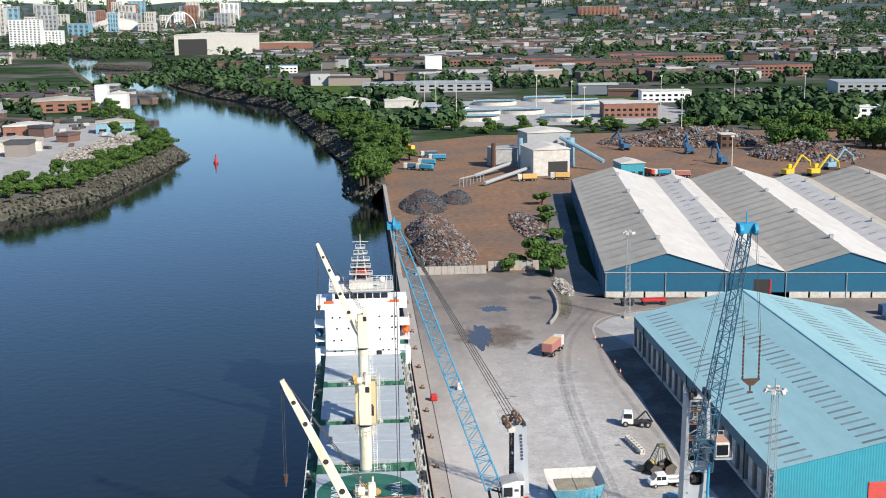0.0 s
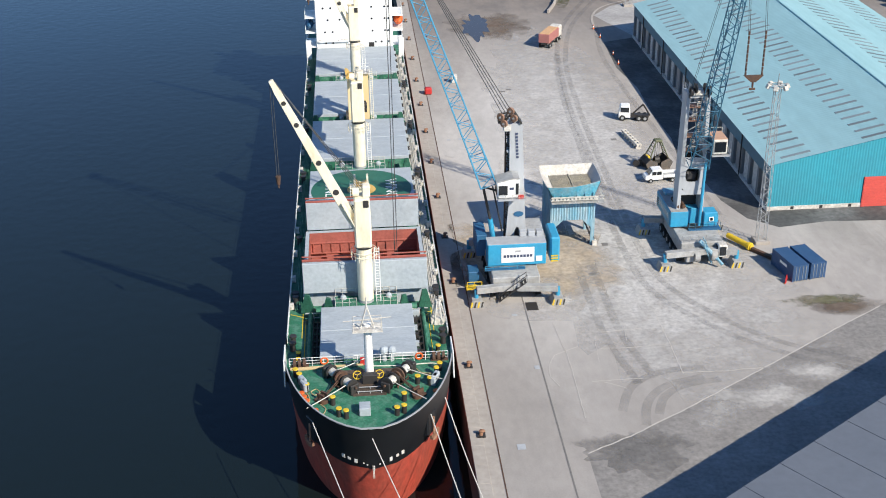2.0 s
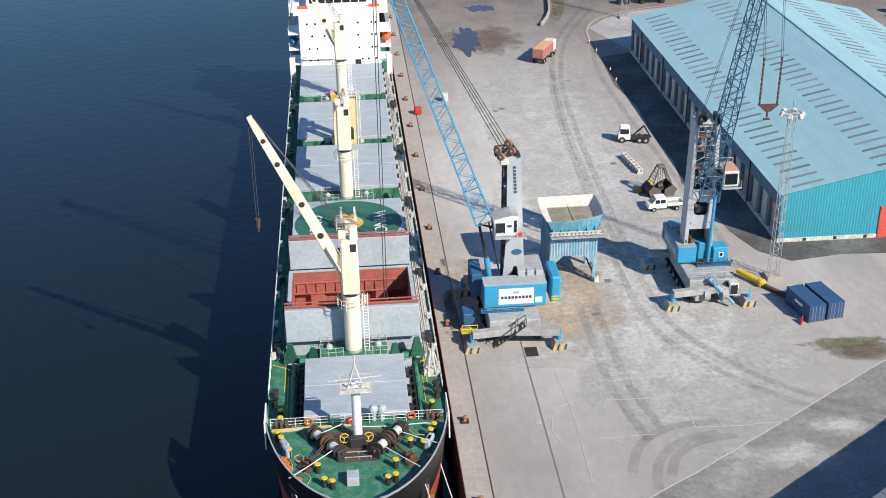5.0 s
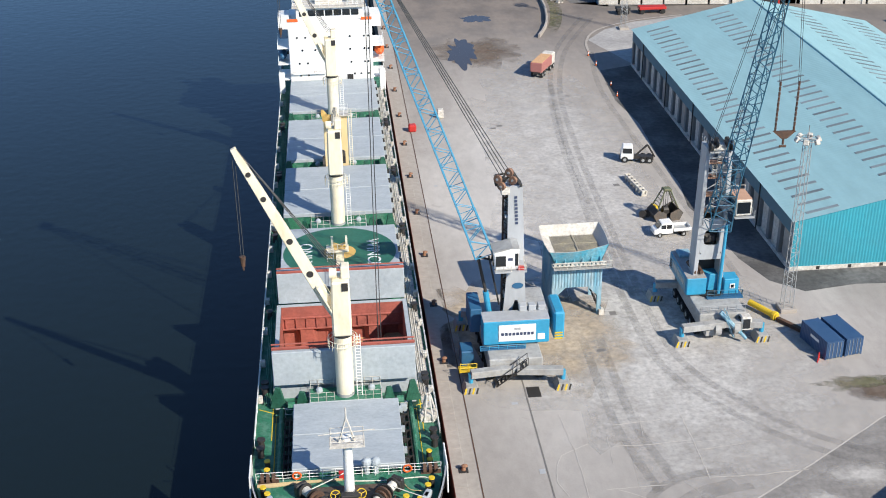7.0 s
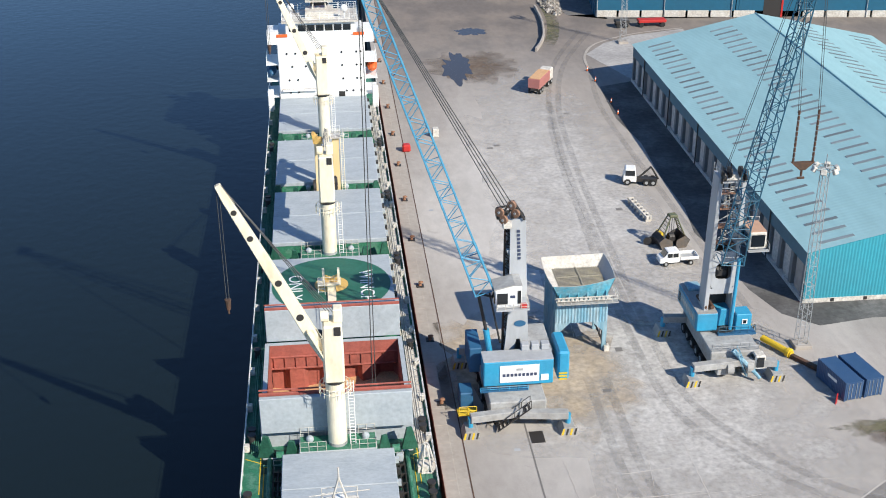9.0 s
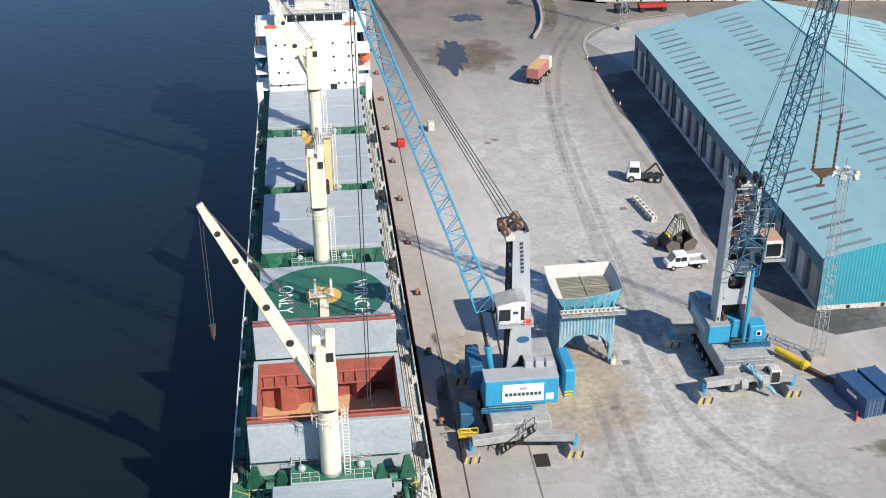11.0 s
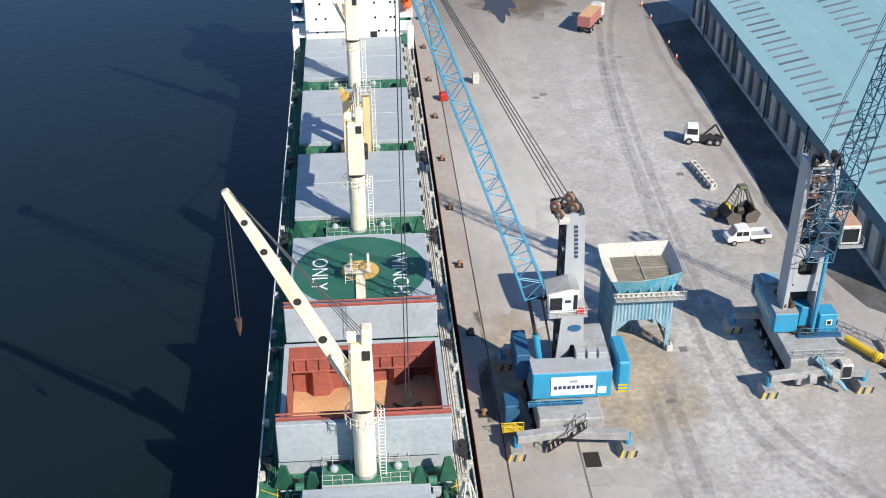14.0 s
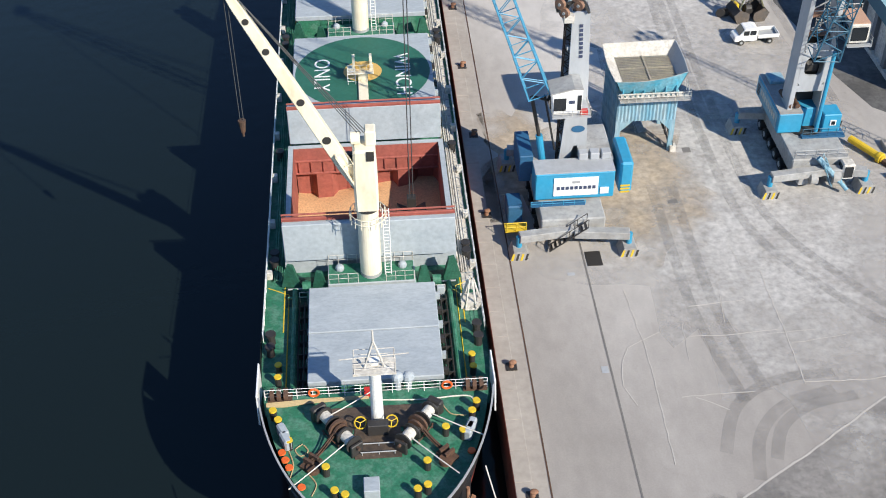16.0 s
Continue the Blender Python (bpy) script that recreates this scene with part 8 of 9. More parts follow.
for x, y, mat in ((112, 236, "container_blue"), (111.6, 231, "steel_grey")):
    bm = bm_new()
    box(bm, -2.8, 2.8, -1.1, 1.1, 0, 2.3)
    bevel(bm, 0.05)
    solid("storage_container", bm, mat, "small steel storage container by the verge", "container", at(x, y, 0.06, 4))


def terrain(x, y):
    """The land rises gently towards the horizon."""
    r = math.hypot(x, y)
    if r < 3000:
        return 0.0
    a = math.atan2(x, y)
    k = (r - 3000) / 1250
    return k ** 1.5 * (80 + 20 * noise.noise(Vector((a * 6, 2, 0))) + 8 * noise.noise(Vector((a * 25, 7, 0))) + 22 * max(0, a))


# ---- planting ----
def clumps(centres, per, size, rnd, squash=0.8):
    """Leaf clumps as small crumpled quads round each centre (x, y, z, rx, rz)."""
    verts, faces = [], []
    for x, y, z, rx, rz in centres:
        for _ in range(per):
            v = Vector((rnd.gauss(0, 1), rnd.gauss(0, 1), rnd.gauss(0, 1))).normalized()
            k = rnd.uniform(0.55, 1.05)
            c = Vector((x + v.x * rx * k, y + v.y * rx * k, z + v.z * rz * k))
            s = size * rnd.uniform(0.6, 1.3)
            n = (v + Vector((rnd.uniform(-0.6, 0.6), rnd.uniform(-0.6, 0.6), rnd.uniform(-0.2, 0.8)))).normalized()
            a = n.orthogonal().normalized()
            a.rotate(Matrix.Rotation(rnd.uniform(0, 6.28), 3, n))
            b = n.cross(a)
            i = len(verts)
            for p, q in ((-1, -0.6), (0.1, -1), (1, 0.0), (0.3, 0.9), (-0.8, 0.7)):
                verts.append(tuple(c + a * s * p + b * s * q + n * s * rnd.uniform(-0.25, 0.25)))
            faces.append((i, i + 1, i + 2, i + 3, i + 4))
    return verts, faces


def tree(h, w, seed, dark=False):
    rnd = random.Random(seed)
    t = thing("tree", "leafy green broadleaf tree", "tree", at(0, 0, 0), "trees")
    bm = bm_new()
    rod(bm, (0, 0, -0.3), (0, 0, h * 0.45), w * 0.06, 7, w * 0.03)
    for k in range(5):
        a = k * 1.3 + rnd.random()
        rod(bm, (0, 0, h * (0.2 + 0.05 * k)), (math.cos(a) * w * 0.3, math.sin(a) * w * 0.3, h * (0.5 + 0.06 * k)), w * 0.025, 5, w * 0.01)
    part("trunk", bm, "trunk", t)
    cs = []
    for k in range(11):
        a, q = rnd.uniform(0, 6.28), rnd.uniform(0, 0.34)
        cs.append((math.cos(a) * w * q, math.sin(a) * w * q, h * rnd.uniform(0.32, 0.86), w * rnd.uniform(0.16, 0.27), h * rnd.uniform(0.11, 0.18)))
    verts, faces = clumps(cs, 130, w * 0.043, rnd)
    me = bpy.data.meshes.new("crown")
    me.from_pydata(verts, [], faces)
    me.materials.append(M["leaf"])
    o = new("crown", me)
    o.parent = t
    return t


TREES = [tree(9, 9, 1), tree(7, 8, 2), tree(11, 10, 3), tree(5, 7.5, 4)]
TREES[0].matrix_basis = at(37.5, 296, 0, 0)
TREES[1].matrix_basis = at(41, 285, 0, 40)
TREES[2].matrix_basis = at(-4, 475, -1, 10)
TREES[3].matrix_basis = at(44, 300, 0, 70)
rnd = random.Random(11)


def plant(x, y, z=0.0, kinds=(0, 1, 2, 3), k=1.0):
    src = TREES[rnd.choice(kinds)]
    o = copy_thing(src, place(x, y, z, rnd.uniform(0, 360)))
    s = k * rnd.uniform(0.8, 1.2)
    o.scale = (PLAN * s, PLAN * s, PLAN * s * rnd.uniform(0.85, 1.15))
    return o


for x, y in ((39, 300), (46, 312), (49, 335), (52, 362), (53, 375), (56, 402), (33, 297), (30, 292.5)):
    plant(x, y, 0, (1, 3), 0.8)
for i in range(95):
    y = rnd.uniform(462, 735)
    edge = -9 if y < 570 else -9 - (y - 570) * 0.16
    plant(edge + rnd.uniform(-1, 24 if y > 520 else 9), y, -0.5, (0, 1, 2), 1.0)
for i in range(70):
    x = rnd.uniform(38, 340)
    y = 655 + rnd.uniform(-12, 25) + (0 if x < 190 else -(x - 190) * 0.35)
    plant(x, y, -0.3, (0, 1, 3), 0.85)
for i in range(34):
    t = rnd.random()
    a, b = ((-150, 440), (-127, 477)) if t < 0.3 else (((-127, 477), (-112, 600)) if t < 0.6 else ((-113, 620), (-190, 880)))
    q = rnd.random()
    plant(a[0] + (b[0] - a[0]) * q - rnd.uniform(4, 20), a[1] + (b[1] - a[1]) * q + rnd.uniform(-4, 4), -0.6, (0, 1, 3), 0.9)
for i in range(26):
    plant(rnd.uniform(190, 260), rnd.uniform(520, 575), -0.3, (0, 2), 1.25)

rocks = []
for (ax, ay), (bx, by) in list(zip(NORTH[1:11], NORTH[2:11])) + list(zip(SOUTH[4:], SOUTH[5:])):
    ln = math.hypot(bx - ax, by - ay)
    for _ in range(int(min(ln, 400) * 5)):
        q = rnd.random()
        nx, ny = (by - ay) / ln, -(bx - ax) / ln
        o = rnd.uniform(-3, 8)
        rocks.append(((ax + (bx - ax) * q + nx * o, ay + (by - ay) * q + ny * o, -0.2 - max(0, o) * 0.62), (rnd.uniform(0.2, 0.8), rnd.uniform(0.2, 0.7), rnd.uniform(0.15, 0.5)), (rnd.uniform(-0.5, 0.5), rnd.uniform(-0.5, 0.5), rnd.uniform(0, 3))))
joined_boxes("bank_stones", rocks, "bank_stone", "tumbled stones along the river bank", "stones")
for i in range(150):
    k = rnd.choice((1, 2, 2, 3, 3, 4, 4, 5, 6, 7))
    (ax, ay), (bx, by) = NORTH[k], NORTH[k + 1]
    q, ln = rnd.random(), math.hypot(bx - ax, by - ay)
    o = rnd.uniform(0, 12)
    plant(ax + (bx - ax) * q - (by - ay) / ln * o, ay + (by - ay) * q + (bx - ax) / ln * o, -0.6, (0, 1, 3), 0.85)

# far woods: uncountable, one object
rnd = random.Random(21)
cs = []


def wood(x0, x1, y0, y1, n, h=9):
    for _ in range(n):
        x, y = rnd.uniform(x0, x1), rnd.uniform(y0, y1)
        if noise.noise(Vector((x * 0.006, y * 0.006, 3))) < -0.08:
            continue
        s = h * rnd.uniform(0.7, 1.35)
        cs.append((x, y, s * 0.55 + terrain(x, y), s * 0.5, s * 0.5))


for i in range(190):
    t = rnd.random()
    pts = [(-28, 735), (-60, 921), (-122, 1057), (-172, 1200), (-262, 1527)]
    k = min(3, int(t * 4))
    q = t * 4 - k
    x = pts[k][0] + (pts[k + 1][0] - pts[k][0]) * q
    y = pts[k][1] + (pts[k + 1][1] - pts[k][1]) * q
    s = rnd.uniform(6, 11)
    cs.append((x + rnd.uniform(-5, 30), y + rnd.uniform(-10, 10), s * 0.5, s * 0.55, s * 0.5))
wood(-20, 130, 880, 950, 90)
wood(205, 420, 740, 900, 260, 9)
wood(190, 330, 640, 720, 120, 8)
wood(-20, 60, 560, 850, 130, 8)
wood(260, 460, 600, 740, 160, 11)
wood(40, 480, 1010, 1090, 120)
wood(-250, 900, 1100, 1700, 1700, 10)
wood(-600, 1500, 1700, 2600, 2600, 12)
wood(-1200, 2300, 2600, 4250, 5200, 15)
wood(-420, -200, 640, 1100, 120, 8)
wood(-900, -420, 1250, 1850, 160, 10)
verts, faces = clumps(cs, 26, 2.0, rnd)
me = bpy.data.meshes.new("far_woods")
me.from_pydata(verts, [], faces)
me.materials.append(M["far_leaf"])
o = tagged(new("far_woods", me), "dark green trees scattered through the far town", "trees", "", "stuff")
o.matrix_basis = at(0, 0, 0)
o.scale = (PLAN,) * 3

# ---- scrap yard ----
def heap(name, cx, cy, rx, ry, h, n, mat, label, size=1.0, seed=0):
    r = random.Random(seed)
    items = []
    for _ in range(n):
        a, q = r.uniform(0, 6.28), math.sqrt(r.random())
        x, y = cx + rx * q * math.cos(a), cy + ry * q * math.sin(a)
        z = h * (1 - q ** 1.6) * (0.8 + 0.35 * noise.noise(Vector((x * 0.15, y * 0.15, seed))))
        items.append(((x, y, max(0.1, z)), (size * r.uniform(0.3, 1.2), size * r.uniform(0.2, 0.9), size * r.uniform(0.1, 0.5)), (r.uniform(-1, 1), r.uniform(-1, 1), r.uniform(0, 3))))
    o = joined_boxes(name, items, mat, label, "scrap heap")
    bm = bm_new()
    m = 24
    top = bm.verts.new((cx, cy, h * 0.8))
    rings = []
    for q in (0.35, 0.7, 1.0):
        rings.append([bm.verts.new((cx + rx * q * math.cos(2 * math.pi * i / m), cy + ry * q * math.sin(2 * math.pi * i / m), h * 0.85 * (1 - q ** 1.6))) for i in range(m)])
    for i in range(m):
        k = (i + 1) % m
        bm.faces.new((top, rings[0][i], rings[0][k]))
        for a, b in zip(rings, rings[1:]):
            bm.faces.new((a[i], b[i], b[k], a[k]))
    part("heap_core", bm, "rust", o)
    return o


heap("scrap_heap", 14, 320, 9.5, 26, 8, 3400, "scrap", "long heap of mixed rusty scrap metal", 0.75, 1)
heap("scrap_heap", 13, 352, 8, 22, 6.5, 2200, "scrap", "long heap of mixed rusty scrap metal", 0.75, 2)
heap("shredded_heap", 13, 405, 8.5, 20, 6.5, 2200, "scrap_dark", "heap of dark shredded metal", 0.45, 3)
heap("shredded_heap", 26, 418, 6, 13, 4, 900, "scrap_dark", "small heap of dark shredded metal", 0.45, 4)
heap("scrap_heap", 165, 590, 40, 28, 8, 2400, "scrap", "broad heap of mixed scrap at the yard end", 1.3, 5)
heap("scrap_heap", 200, 525, 26, 26, 7.5, 1800, "scrap", "broad heap of mixed scrap at the yard end", 1.2, 6)
heap("scrap_heap", 45, 360, 5, 26, 2.2, 500, "scrap", "loose scrap along the yard fence", 0.8, 7)
heap("scrap_heap", 128, 590, 14, 14, 4, 500, "scrap", "low heap of rusty scrap", 1.0, 12)
heap("kerb_stones", 41.5, 272, 2.0, 10, 1.2, 240, "rubble", "tumbled pale kerb stones beside the road", 0.5, 31)
heap("rubble_heap", -138, 590, 22, 34, 5, 1800, "rubble", "pale heap of broken concrete rubble", 0.9, 8)
heap("rubble_heap", -136, 640, 16, 26, 4, 900, "rubble", "pale heap of broken concrete rubble", 0.9, 9)
yw = thing("yard_wall", "low concrete block wall round the scrap yard", "wall", kind="structure")
for k in range(11):
    one("wall_block", "cope", yw, 4.5 + k * 1.75, 6.2 + k * 1.75, 290.6, 291.5, 0, 2.2, w=0.05)
for k in range(8):
    one("wall_block", "cope", yw, 24.5 + k * 1.75, 26.2 + k * 1.75, 293.6, 294.5, 0, 2.6, w=0.05)


def block_building(name, x, y, w, d, h, rz, wall, roof, label, pitch=0.0, windows=0, category="building", doors=()):
    t = thing(name, label, category, at(x, y, terrain(x, y), rz))
    bm = bm_new()
    box(bm, -w / 2, w / 2, -d / 2, d / 2, 0, h)
    part("wall", bm, wall, t)
    bm = bm_new()
    if pitch:
        prism(bm, [(-w / 2 - 0.4, h), (w / 2 + 0.4, h), (w / 2 + 0.4, h + 0.25), (0, h + pitch), (-w / 2 - 0.4, h + 0.25)], -d / 2 - 0.4, d / 2 + 0.4)
    else:
        box(bm, -w / 2 - 0.3, w / 2 + 0.3, -d / 2 - 0.3, d / 2 + 0.3, h, h + 0.5)
    part("roof", bm, roof, t)
    if windows:
        storeys = max(1, int(h / 3.2))
        for s in range(storeys):
            for k in range(windows):
                xx = -w / 2 + (k + 0.5) * w / windows
                one("window", "glass", t, xx - w / windows * 0.28, xx + w / windows * 0.28, -d / 2 - 0.06, -d / 2 + 0.02, 1.1 + s * 3.2, 2.6 + s * 3.2)
    for x0, x1, z1 in doors:
        one("doorway", "dark_metal", t, x0, x1, -d / 2 - 0.08, -d / 2 + 0.02, 0, z1, label="open dark doorway")
    return t


block_building("shredder_building", 70, 486, 16, 20, 11, 8, "dusty_white", "roof_white", "pale corrugated shredder building", 2.0, 0, "industrial building", ((-1.5, 7, 6),))
block_building("shredder_tower", 74, 515, 20, 16, 15, 8, "steel_grey", "roof_white", "tall pale processing building", 1.5, 0, "industrial building")
block_building("process_house", 55, 512, 12, 10, 8, 8, "chassis_grey", "steel_grey", "grey scrap processing house", 0, 0, "industrial building")
block_building("site_office", 103, 470, 10, 11, 6, 5, "teal_wall", "roof_white", "small teal site office", 1.5, 3, "building")
block_building("site_cabin", 108, 432, 16, 5, 4, 5, "dusty_white", "steel_grey", "pale stacked site cabins", 0, 6, "building")
block_building("weigh_cabin", 172, 560, 7, 6, 7, 0, "rust", "dusty_white", "rusty control cabin on a block", 0, 2, "building")
pl = thing("conveyor_plant", "blue conveyors and ducts of the shredder plant", "machinery")
for a, b, r, mat in (((80, 505, 13), (96, 488, 4), 1.0, "hopper_blue"), ((84, 503, 0), (84, 503, 13), 2.0, "hopper_blue"), ((50, 505, 0), (50, 505, 11), 1.0, "rust"), ((62, 505, 0), (62, 505, 13), 1.1, "hopper_blue"), ((56, 490, 4), (38, 470, 1.5), 0.8, "steel_grey"), ((62, 480, 3), (40, 450, 1.2), 0.8, "steel_grey")):
    bm = bm_new()
    rod(bm, a, b, r, 8)
    part("conveyor_tube", bm, mat, pl)
bm = bm_new()
for k in range(8):
    x, y = 30 + k * 1.6, 448 + k * 2.2
    rod(bm, (x, y, 0), (x, y, 3.5), 0.15, 4)
    rod(bm, (x, y, 3.5), (x + 1.6, y + 2.2, 3.5), 0.3, 5)
part("conveyor_frame", bm, "steel_grey", pl)


def excavator(x, y, rz, mat, label):
    t = thing("material_handler", label, "excavator", at(x, y, 0.03, rz), "material handlers")
    one("track", "dark_metal", t, -2.2, -1.2, -2.2, 2.2, 0, 1.0, w=0.2)
    one("track", "dark_metal", t, 1.2, 2.2, -2.2, 2.2, 0, 1.0, w=0.2)
    one("body", mat, t, -1.8, 1.8, -2.4, 2.0, 1.2, 3.2, w=0.2)
    cb = one("cab", mat, t, -1.7, -0.4, 0.6, 2.4, 3.2, 5.0, w=0.15)
    one("cab_window", "glass", cb, -1.6, -0.5, 2.38, 2.45, 3.5, 4.8)
    bm = bm_new()
    rod(bm, (0.3, 1.8, 2.6), (0.3, 6.5, 8.6), 0.5, 6)
    rod(bm, (0.3, 6.5, 8.6), (0.3, 11.0, 5.6), 0.42, 6)
    rod(bm, (0.3, 11.0, 5.6), (0.3, 11.4, 3.0), 0.3, 6)
    part("arm", bm, mat, t)
    bm = bm_new()
    for k in range(5):
        a = k * 1.256
        rod(bm, (0.3, 11.4, 3.0), (0.3 + math.cos(a), 11.4 + math.sin(a), 1.6), 0.2, 5)
    part("orange_peel_grab", bm, "dark_metal", t)
    return t


excavator(167, 458, -70, "yellow", "yellow material handler in the scrap yard")
excavator(178, 458, -80, "yellow", "yellow material handler in the scrap yard")
excavator(192, 476, -75, "hopper_blue", "blue material handler in the scrap yard")
excavator(152, 500, 10, "blue_dark", "blue material handler in the scrap yard")
excavator(121, 560, 20, "blue_dark", "blue material handler in the scrap yard")
excavator(148, 540, 0, "blue_dark", "blue material handler in the scrap yard")
for x, y, rz, mat in ((15, 505, 80, "blue_dark"), (22, 518, 70, "blue"), (28, 535, 80, "blue"), (25, 548, 85, "blue_dark"), (8, 530, 0, "dull_red"), (6, 548, 0, "dull_red"), (16, 575, 30, "yellow"), (11, 590, 60, "white"), (20, 500, 60, "blue"), (60, 462, 90, "ochre"), (74, 464, 80, "ochre"), (124, 462, 80, "dull_red"), (118, 468, 85, "blue"), (112, 470, 20, "red")):
    tipper(at(x, y, 0.03, rz), mat, "lorry parked in the scrap yard")

# sewage works: round tanks
for x, y in ((52, 810), (90, 851), (99, 777), (131, 879), (120, 724), (64, 735), (160, 800), (70, 775), (150, 850)):
    t = thing("settling_tank", "round concrete settling tank with blue walkway", "tank", at(x, y, 0), "settling tanks")
    bm = bm_new()
    bmesh.ops.create_cone(bm, cap_ends=False, segments=40, radius1=16, radius2=16, depth=2.4, matrix=pose(0, 0, 1.2))
    bmesh.ops.create_cone(bm, cap_ends=False, segments=40, radius1=15.2, radius2=15.2, depth=2.4, matrix=pose(0, 0, 1.2))
    part("tank_wall", bm, "dusty_white", t)
    bm = bm_new()
    disc(bm, 0, 0, 1.7, 15.2, 40)
    part("tank_water", bm, "slate", t)
    one("walkway", "hopper_blue", t, -15.5, 15.5, -0.7, 0.7, 2.4, 3.4)
# tall lighting columns
for x, y, h in ((42, 768, 22), (51, 715, 26), (123, 719, 24), (189, 758, 24), (166, 621, 26), (126, 693, 22), (116, 820, 22), (263, 837, 22), (40, 861, 22), (-41, 1110, 18), (152, 486, 14), (286, 760, 24)):
    bm = bm_new()
    rod(bm, (0, 0, 0), (0, 0, h), 0.28, 6, 0.16)
    box(bm, -0.8, 0.8, -0.5, 0.5, h - 0.3, h + 0.4)
    solid("lighting_column", bm, "dusty_white", "tall pale steel lighting column", "lamp post", at(x, y, 0), "lighting columns")
bm = bm_new()
bmesh.ops.create_cone(bm, cap_ends=True, segments=12, radius1=1.3, radius2=1.3, depth=0.9, matrix=pose(0, 0, 0.2))
bmesh.ops.create_cone(bm, cap_ends=True, segments=10, radius1=0.9, radius2=0.25, depth=3.2, matrix=pose(0, 0, 2.2))
rod(bm, (0, 0, 3.6), (0, 0, 4.6), 0.35, 8)
solid("river_buoy", bm, "red", "red navigation buoy afloat on the river", "buoy", at(-82, 592, -6.2))

# ---- far town ----
for args in (
    ("fabrication_hall", -222, 1905, 128, 60, 30, 4, "dusty_white", "roof_white", "huge pale shipbuilding hall with open door", 3.0, 0, "industrial building", ((-58, -15, 24),)),
    ("red_warehouse", -118, 1905, 84, 40, 16, -4, "brick", "roof_tan", "long red industrial shed", 2.0, 0, "warehouse"),
    ("grey_factory", 50, 1000, 108, 30, 7, -3, "steel_grey", "steel_grey", "long low grey factory roof", 1.0, 14, "warehouse"),
    ("stack_house", 66, 1165, 16, 12, 22, 0, "white", "white", "white stack building with flat top", 0, 0, "building"),
    ("pump_house", 163, 738, 34, 20, 9, -4, "brick", "dusty_white", "low brown works building with pale roof", 0, 9, "building"),
    ("poly_shed", -14, 850, 28, 16, 5, 0, "dusty_white", "roof_white", "low pale shed among trees", 2.0, 0, "shed"),
    ("poly_shed", 22, 842, 24, 14, 5, 0, "dusty_white", "roof_white", "low pale shed among trees", 2.0, 0, "shed"),
    ("tower_block", 625, 3990, 42, 30, 70, 0, "dusty_white", "white", "white tower block above the town", 0, 6, "tower"),
    ("stadium", 712, 3600, 120, 80, 26, -5, "brick", "dusty_white", "brick football stadium with pale roof", 0, 10, "stadium"),
    ("terminal_hall", 355, 825, 46, 36, 14, -10, "steel_grey", "steel_grey", "large grey hall with flat roof", 0, 8, "building"),
    ("office_block", -90, 1320, 34, 14, 8, 0, "white", "hopper_blue", "low white office building with blue roof", 0, 8, "building"),
    ("wharf_shed", -186, 612, 26, 14, 5.5, 10, "dusty_white", "roof_tan", "pale corrugated wharf shed", 1.5, 0, "shed"),
    ("works_shed", -152, 700, 22, 16, 6, 10, "hopper_blue", "roof_tan", "blue and tan works shed", 1.5, 3, "shed"),
    ("works_shed", -200, 690, 26, 18, 6, 10, "brick", "roof_white", "brown works shed with pale roof", 1.5, 3, "shed"),
    ("works_shed", -220, 860, 40, 26, 8, 12, "brick", "roof_tan", "brown brick works with tan roof", 2.0, 5, "shed"),
    ("silo_house", -196, 885, 9, 9, 16, 0, "white", "white", "white silo tower beside the works", 0, 0, "silo"),
    ("silo_house", -182, 872, 14, 10, 11, 0, "white", "dusty_white", "white plant building beside the works", 2.0, 0, "silo"),
    ("apartment_block", -640, 2400, 60, 24, 52, 0, "white", "dusty_white", "white riverside apartment block", 0, 8, "apartments"),
    ("apartment_block", -600, 2440, 40, 24, 30, 0, "white", "dusty_white", "white riverside apartment block", 0, 6, "apartments"),
    ("depot", 312, 700, 50, 16, 7, -6, "white", "white", "low white depot beside the rail yard", 0, 10, "building"),
    ("lobby_block", 215, 850, 36, 16, 8, -4, "white", "dusty_white", "low white office with flat roof", 0, 8, "building"),
):
    block_building(*args)
for x, y, w in ((150, 1245, 34), (190, 1235, 34), (235, 1240, 60), (290, 1290, 40), (360, 1340, 90), (330, 1420, 80), (30, 1400, 46), (210, 1330, 70), (120, 1330, 50), (390, 1120, 70)):
    block_building("tenement", x, y, w, 14, 12, -6, "brick", "slate", "red sandstone tenement terrace", 3.0, max(5, int(w / 4)), "tenement")

rnd = random.Random(31)
walls, roofs = [], []


def town(x0, x1, y0, y1, n, wr, hr):
    for _ in range(n):
        x, y = rnd.uniform(x0, x1), rnd.uniform(y0, y1)
        if noise.noise(Vector((x * 0.004, y * 0.004, 9))) < -0.12:
            continue
        w, d, h = rnd.uniform(*wr), rnd.uniform(7, 12) * (1 + (wr[1] > 60)), rnd.uniform(*hr)
        a = round(rnd.uniform(-1, 1)) * 0.35 + rnd.uniform(-0.1, 0.1)
        z = terrain(x, y)
        walls.append(((x, y, h / 2 + z), (w / 2, d / 2, h / 2), (0, 0, a)))
        roofs.append(((x, y, h + 0.6 + z), (w / 2 + 0.4, d / 2 + 0.4, 0.7), (0, 0, a)))


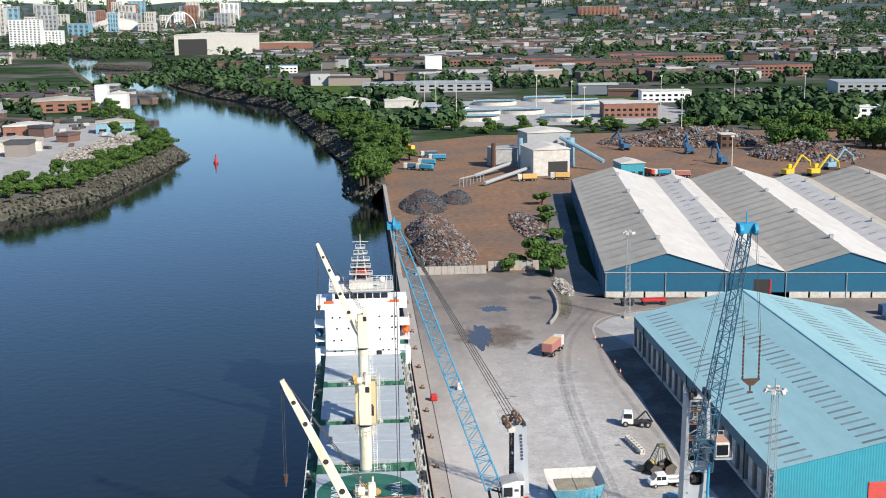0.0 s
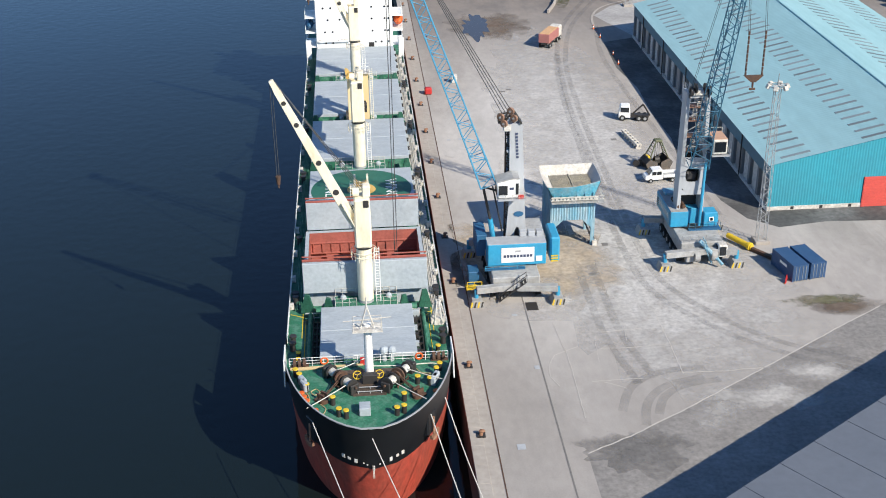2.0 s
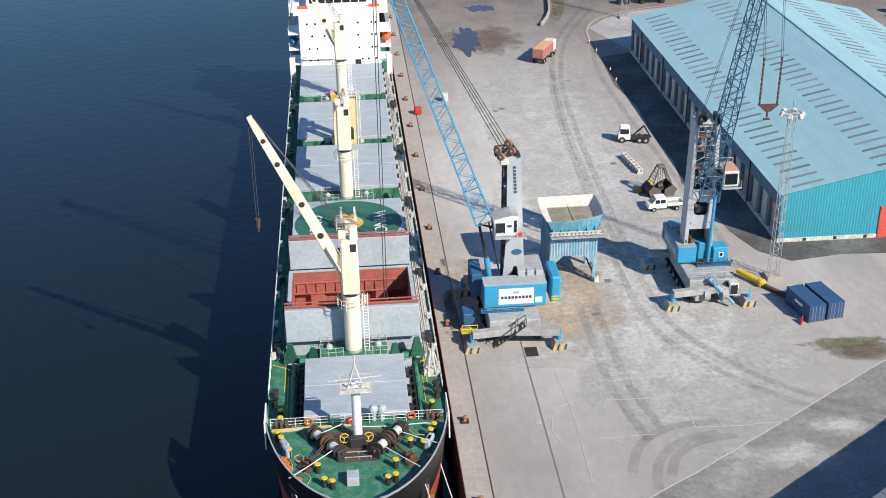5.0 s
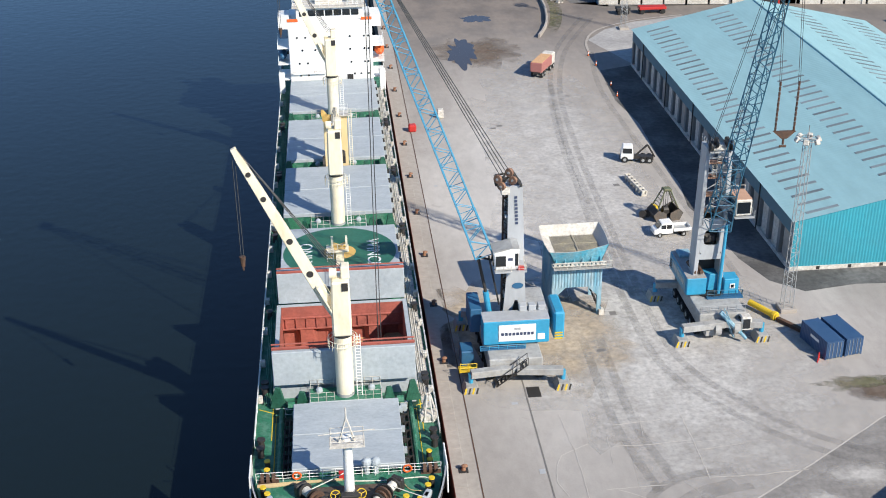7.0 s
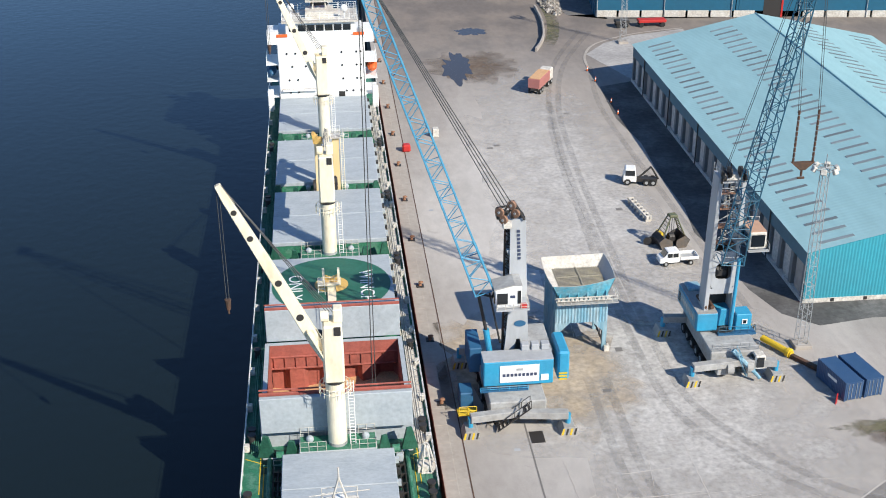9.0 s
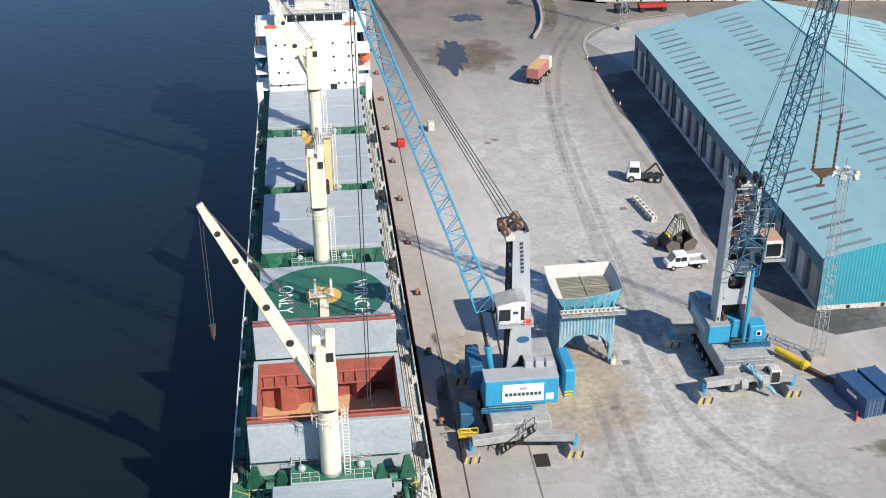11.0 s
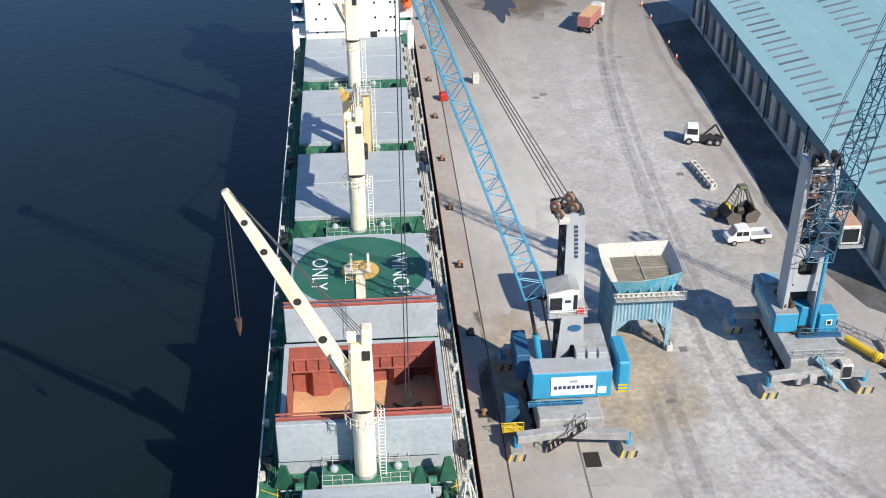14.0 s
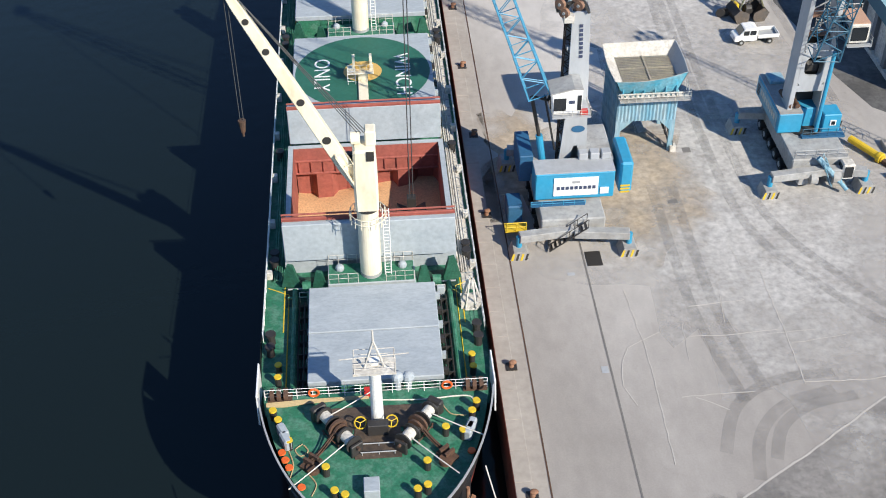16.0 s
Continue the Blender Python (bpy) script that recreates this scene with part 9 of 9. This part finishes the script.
town(-60, 420, 1090, 1240, 70, (14, 40), (6, 12))
town(-160, 700, 1380, 1800, 380, (8, 30), (6, 11))
town(-60, 1200, 1800, 2600, 900, (9, 34), (6, 12))
town(-700, 1900, 2500, 4100, 1300, (10, 40), (5, 11))
town(-420, -165, 560, 1000, 190, (7, 24), (3.5, 6.5))
town(-420, -210, 1000, 1250, 40, (10, 30), (4, 8))
town(-1100, -480, 1500, 1900, 90, (14, 50), (6, 14))
town(180, 400, 880, 960, 30, (12, 40), (4, 8))
o1 = joined_boxes("town_houses", walls, "town_wall", "far town buildings of brick, stone and render", "town")
o2 = joined_boxes("town_rooftops", roofs, "town_roof", "slate and pale metal roofs of the far town", "town roofs")
cars = [((rnd.uniform(285, 365), 905 + rnd.randint(0, 8) * 6, 0.8), (2.2, 1.0, 0.8), (0, 0, 1.5)) for _ in range(170)]
cars += [((rnd.uniform(-230, -150), rnd.uniform(600, 800), 0.8), (2.2, 1.0, 0.8), (0, 0, rnd.uniform(0, 3))) for _ in range(60)]
joined_boxes("parked_cars", cars, "town_roof", "rows of parked cars far off", "parked cars")
# city centre towers
rnd = random.Random(5)
for k in range(46):
    x = rnd.uniform(-1250, -330)
    h = rnd.uniform(18, 55) * (1.3 if x < -700 else 1)
    w = rnd.uniform(18, 60)
    block_building("city_block", x, rnd.uniform(3100, 3900), w, 24, h, rnd.uniform(-10, 10), rnd.choice(("white", "dusty_white", "steel_grey", "brick", "hopper_blue", "dusty_white")), "steel_grey", "far city centre block with windows", 0, 4, "city block")
bm = bm_new()
n = 20
for k in range(n):
    a, b = math.pi * k / n, math.pi * (k + 1) / n
    rod(bm, (-40 * math.cos(a), 0, 48 * math.sin(a)), (-40 * math.cos(b), 0, 48 * math.sin(b)), 1.6, 6)
solid("arch_bridge", bm, "white", "white arched bridge far up the river", "bridge", at(-470, 3300, terrain(-470, 3300)))
bm = bm_new()
bmesh.ops.create_uvsphere(bm, u_segments=24, v_segments=10, radius=1, matrix=pose(0, 0, 0) @ Matrix.Diagonal((80, 40, 34, 1)))
solid("domed_hall", bm, "dusty_white", "pale domed exhibition hall", "hall", at(-640, 3300, terrain(-640, 3300)))

# hills along the horizon
bm = bm_new()
rings = []
for j in range(9):
    r = 2990 + 1290 * j / 8
    rings.append([bm.verts.new((r * math.sin(a), r * math.cos(a), terrain(r * math.sin(a), r * math.cos(a)) + (0.3 if j else -1.0))) for a in (radians(-44 + 88 * i / 120) for i in range(121))])
for a, b in zip(rings, rings[1:]):
    for i in range(120):
        bm.faces.new((a[i], a[i + 1], b[i + 1], b[i]))
bmesh.ops.recalc_face_normals(bm, faces=bm.faces[:])
for f in bm.faces:
    if f.normal.z < 0:
        f.normal_flip()
# wooded ground with the blue-grey haze of distance mixed into its colour
M["hill"] = material("hazy_hill_ground", (0.05, 0.082, 0.075), 1.0, second=(0.11, 0.125, 0.13), scale=0.003, amount=0.8, fine=0.02, fine_amount=0.3, spec=0.0)
solid("backdrop_hills", bm, "hill", "wooded and built-up hills on the horizon", "hills", kind="structure", smooth=True)
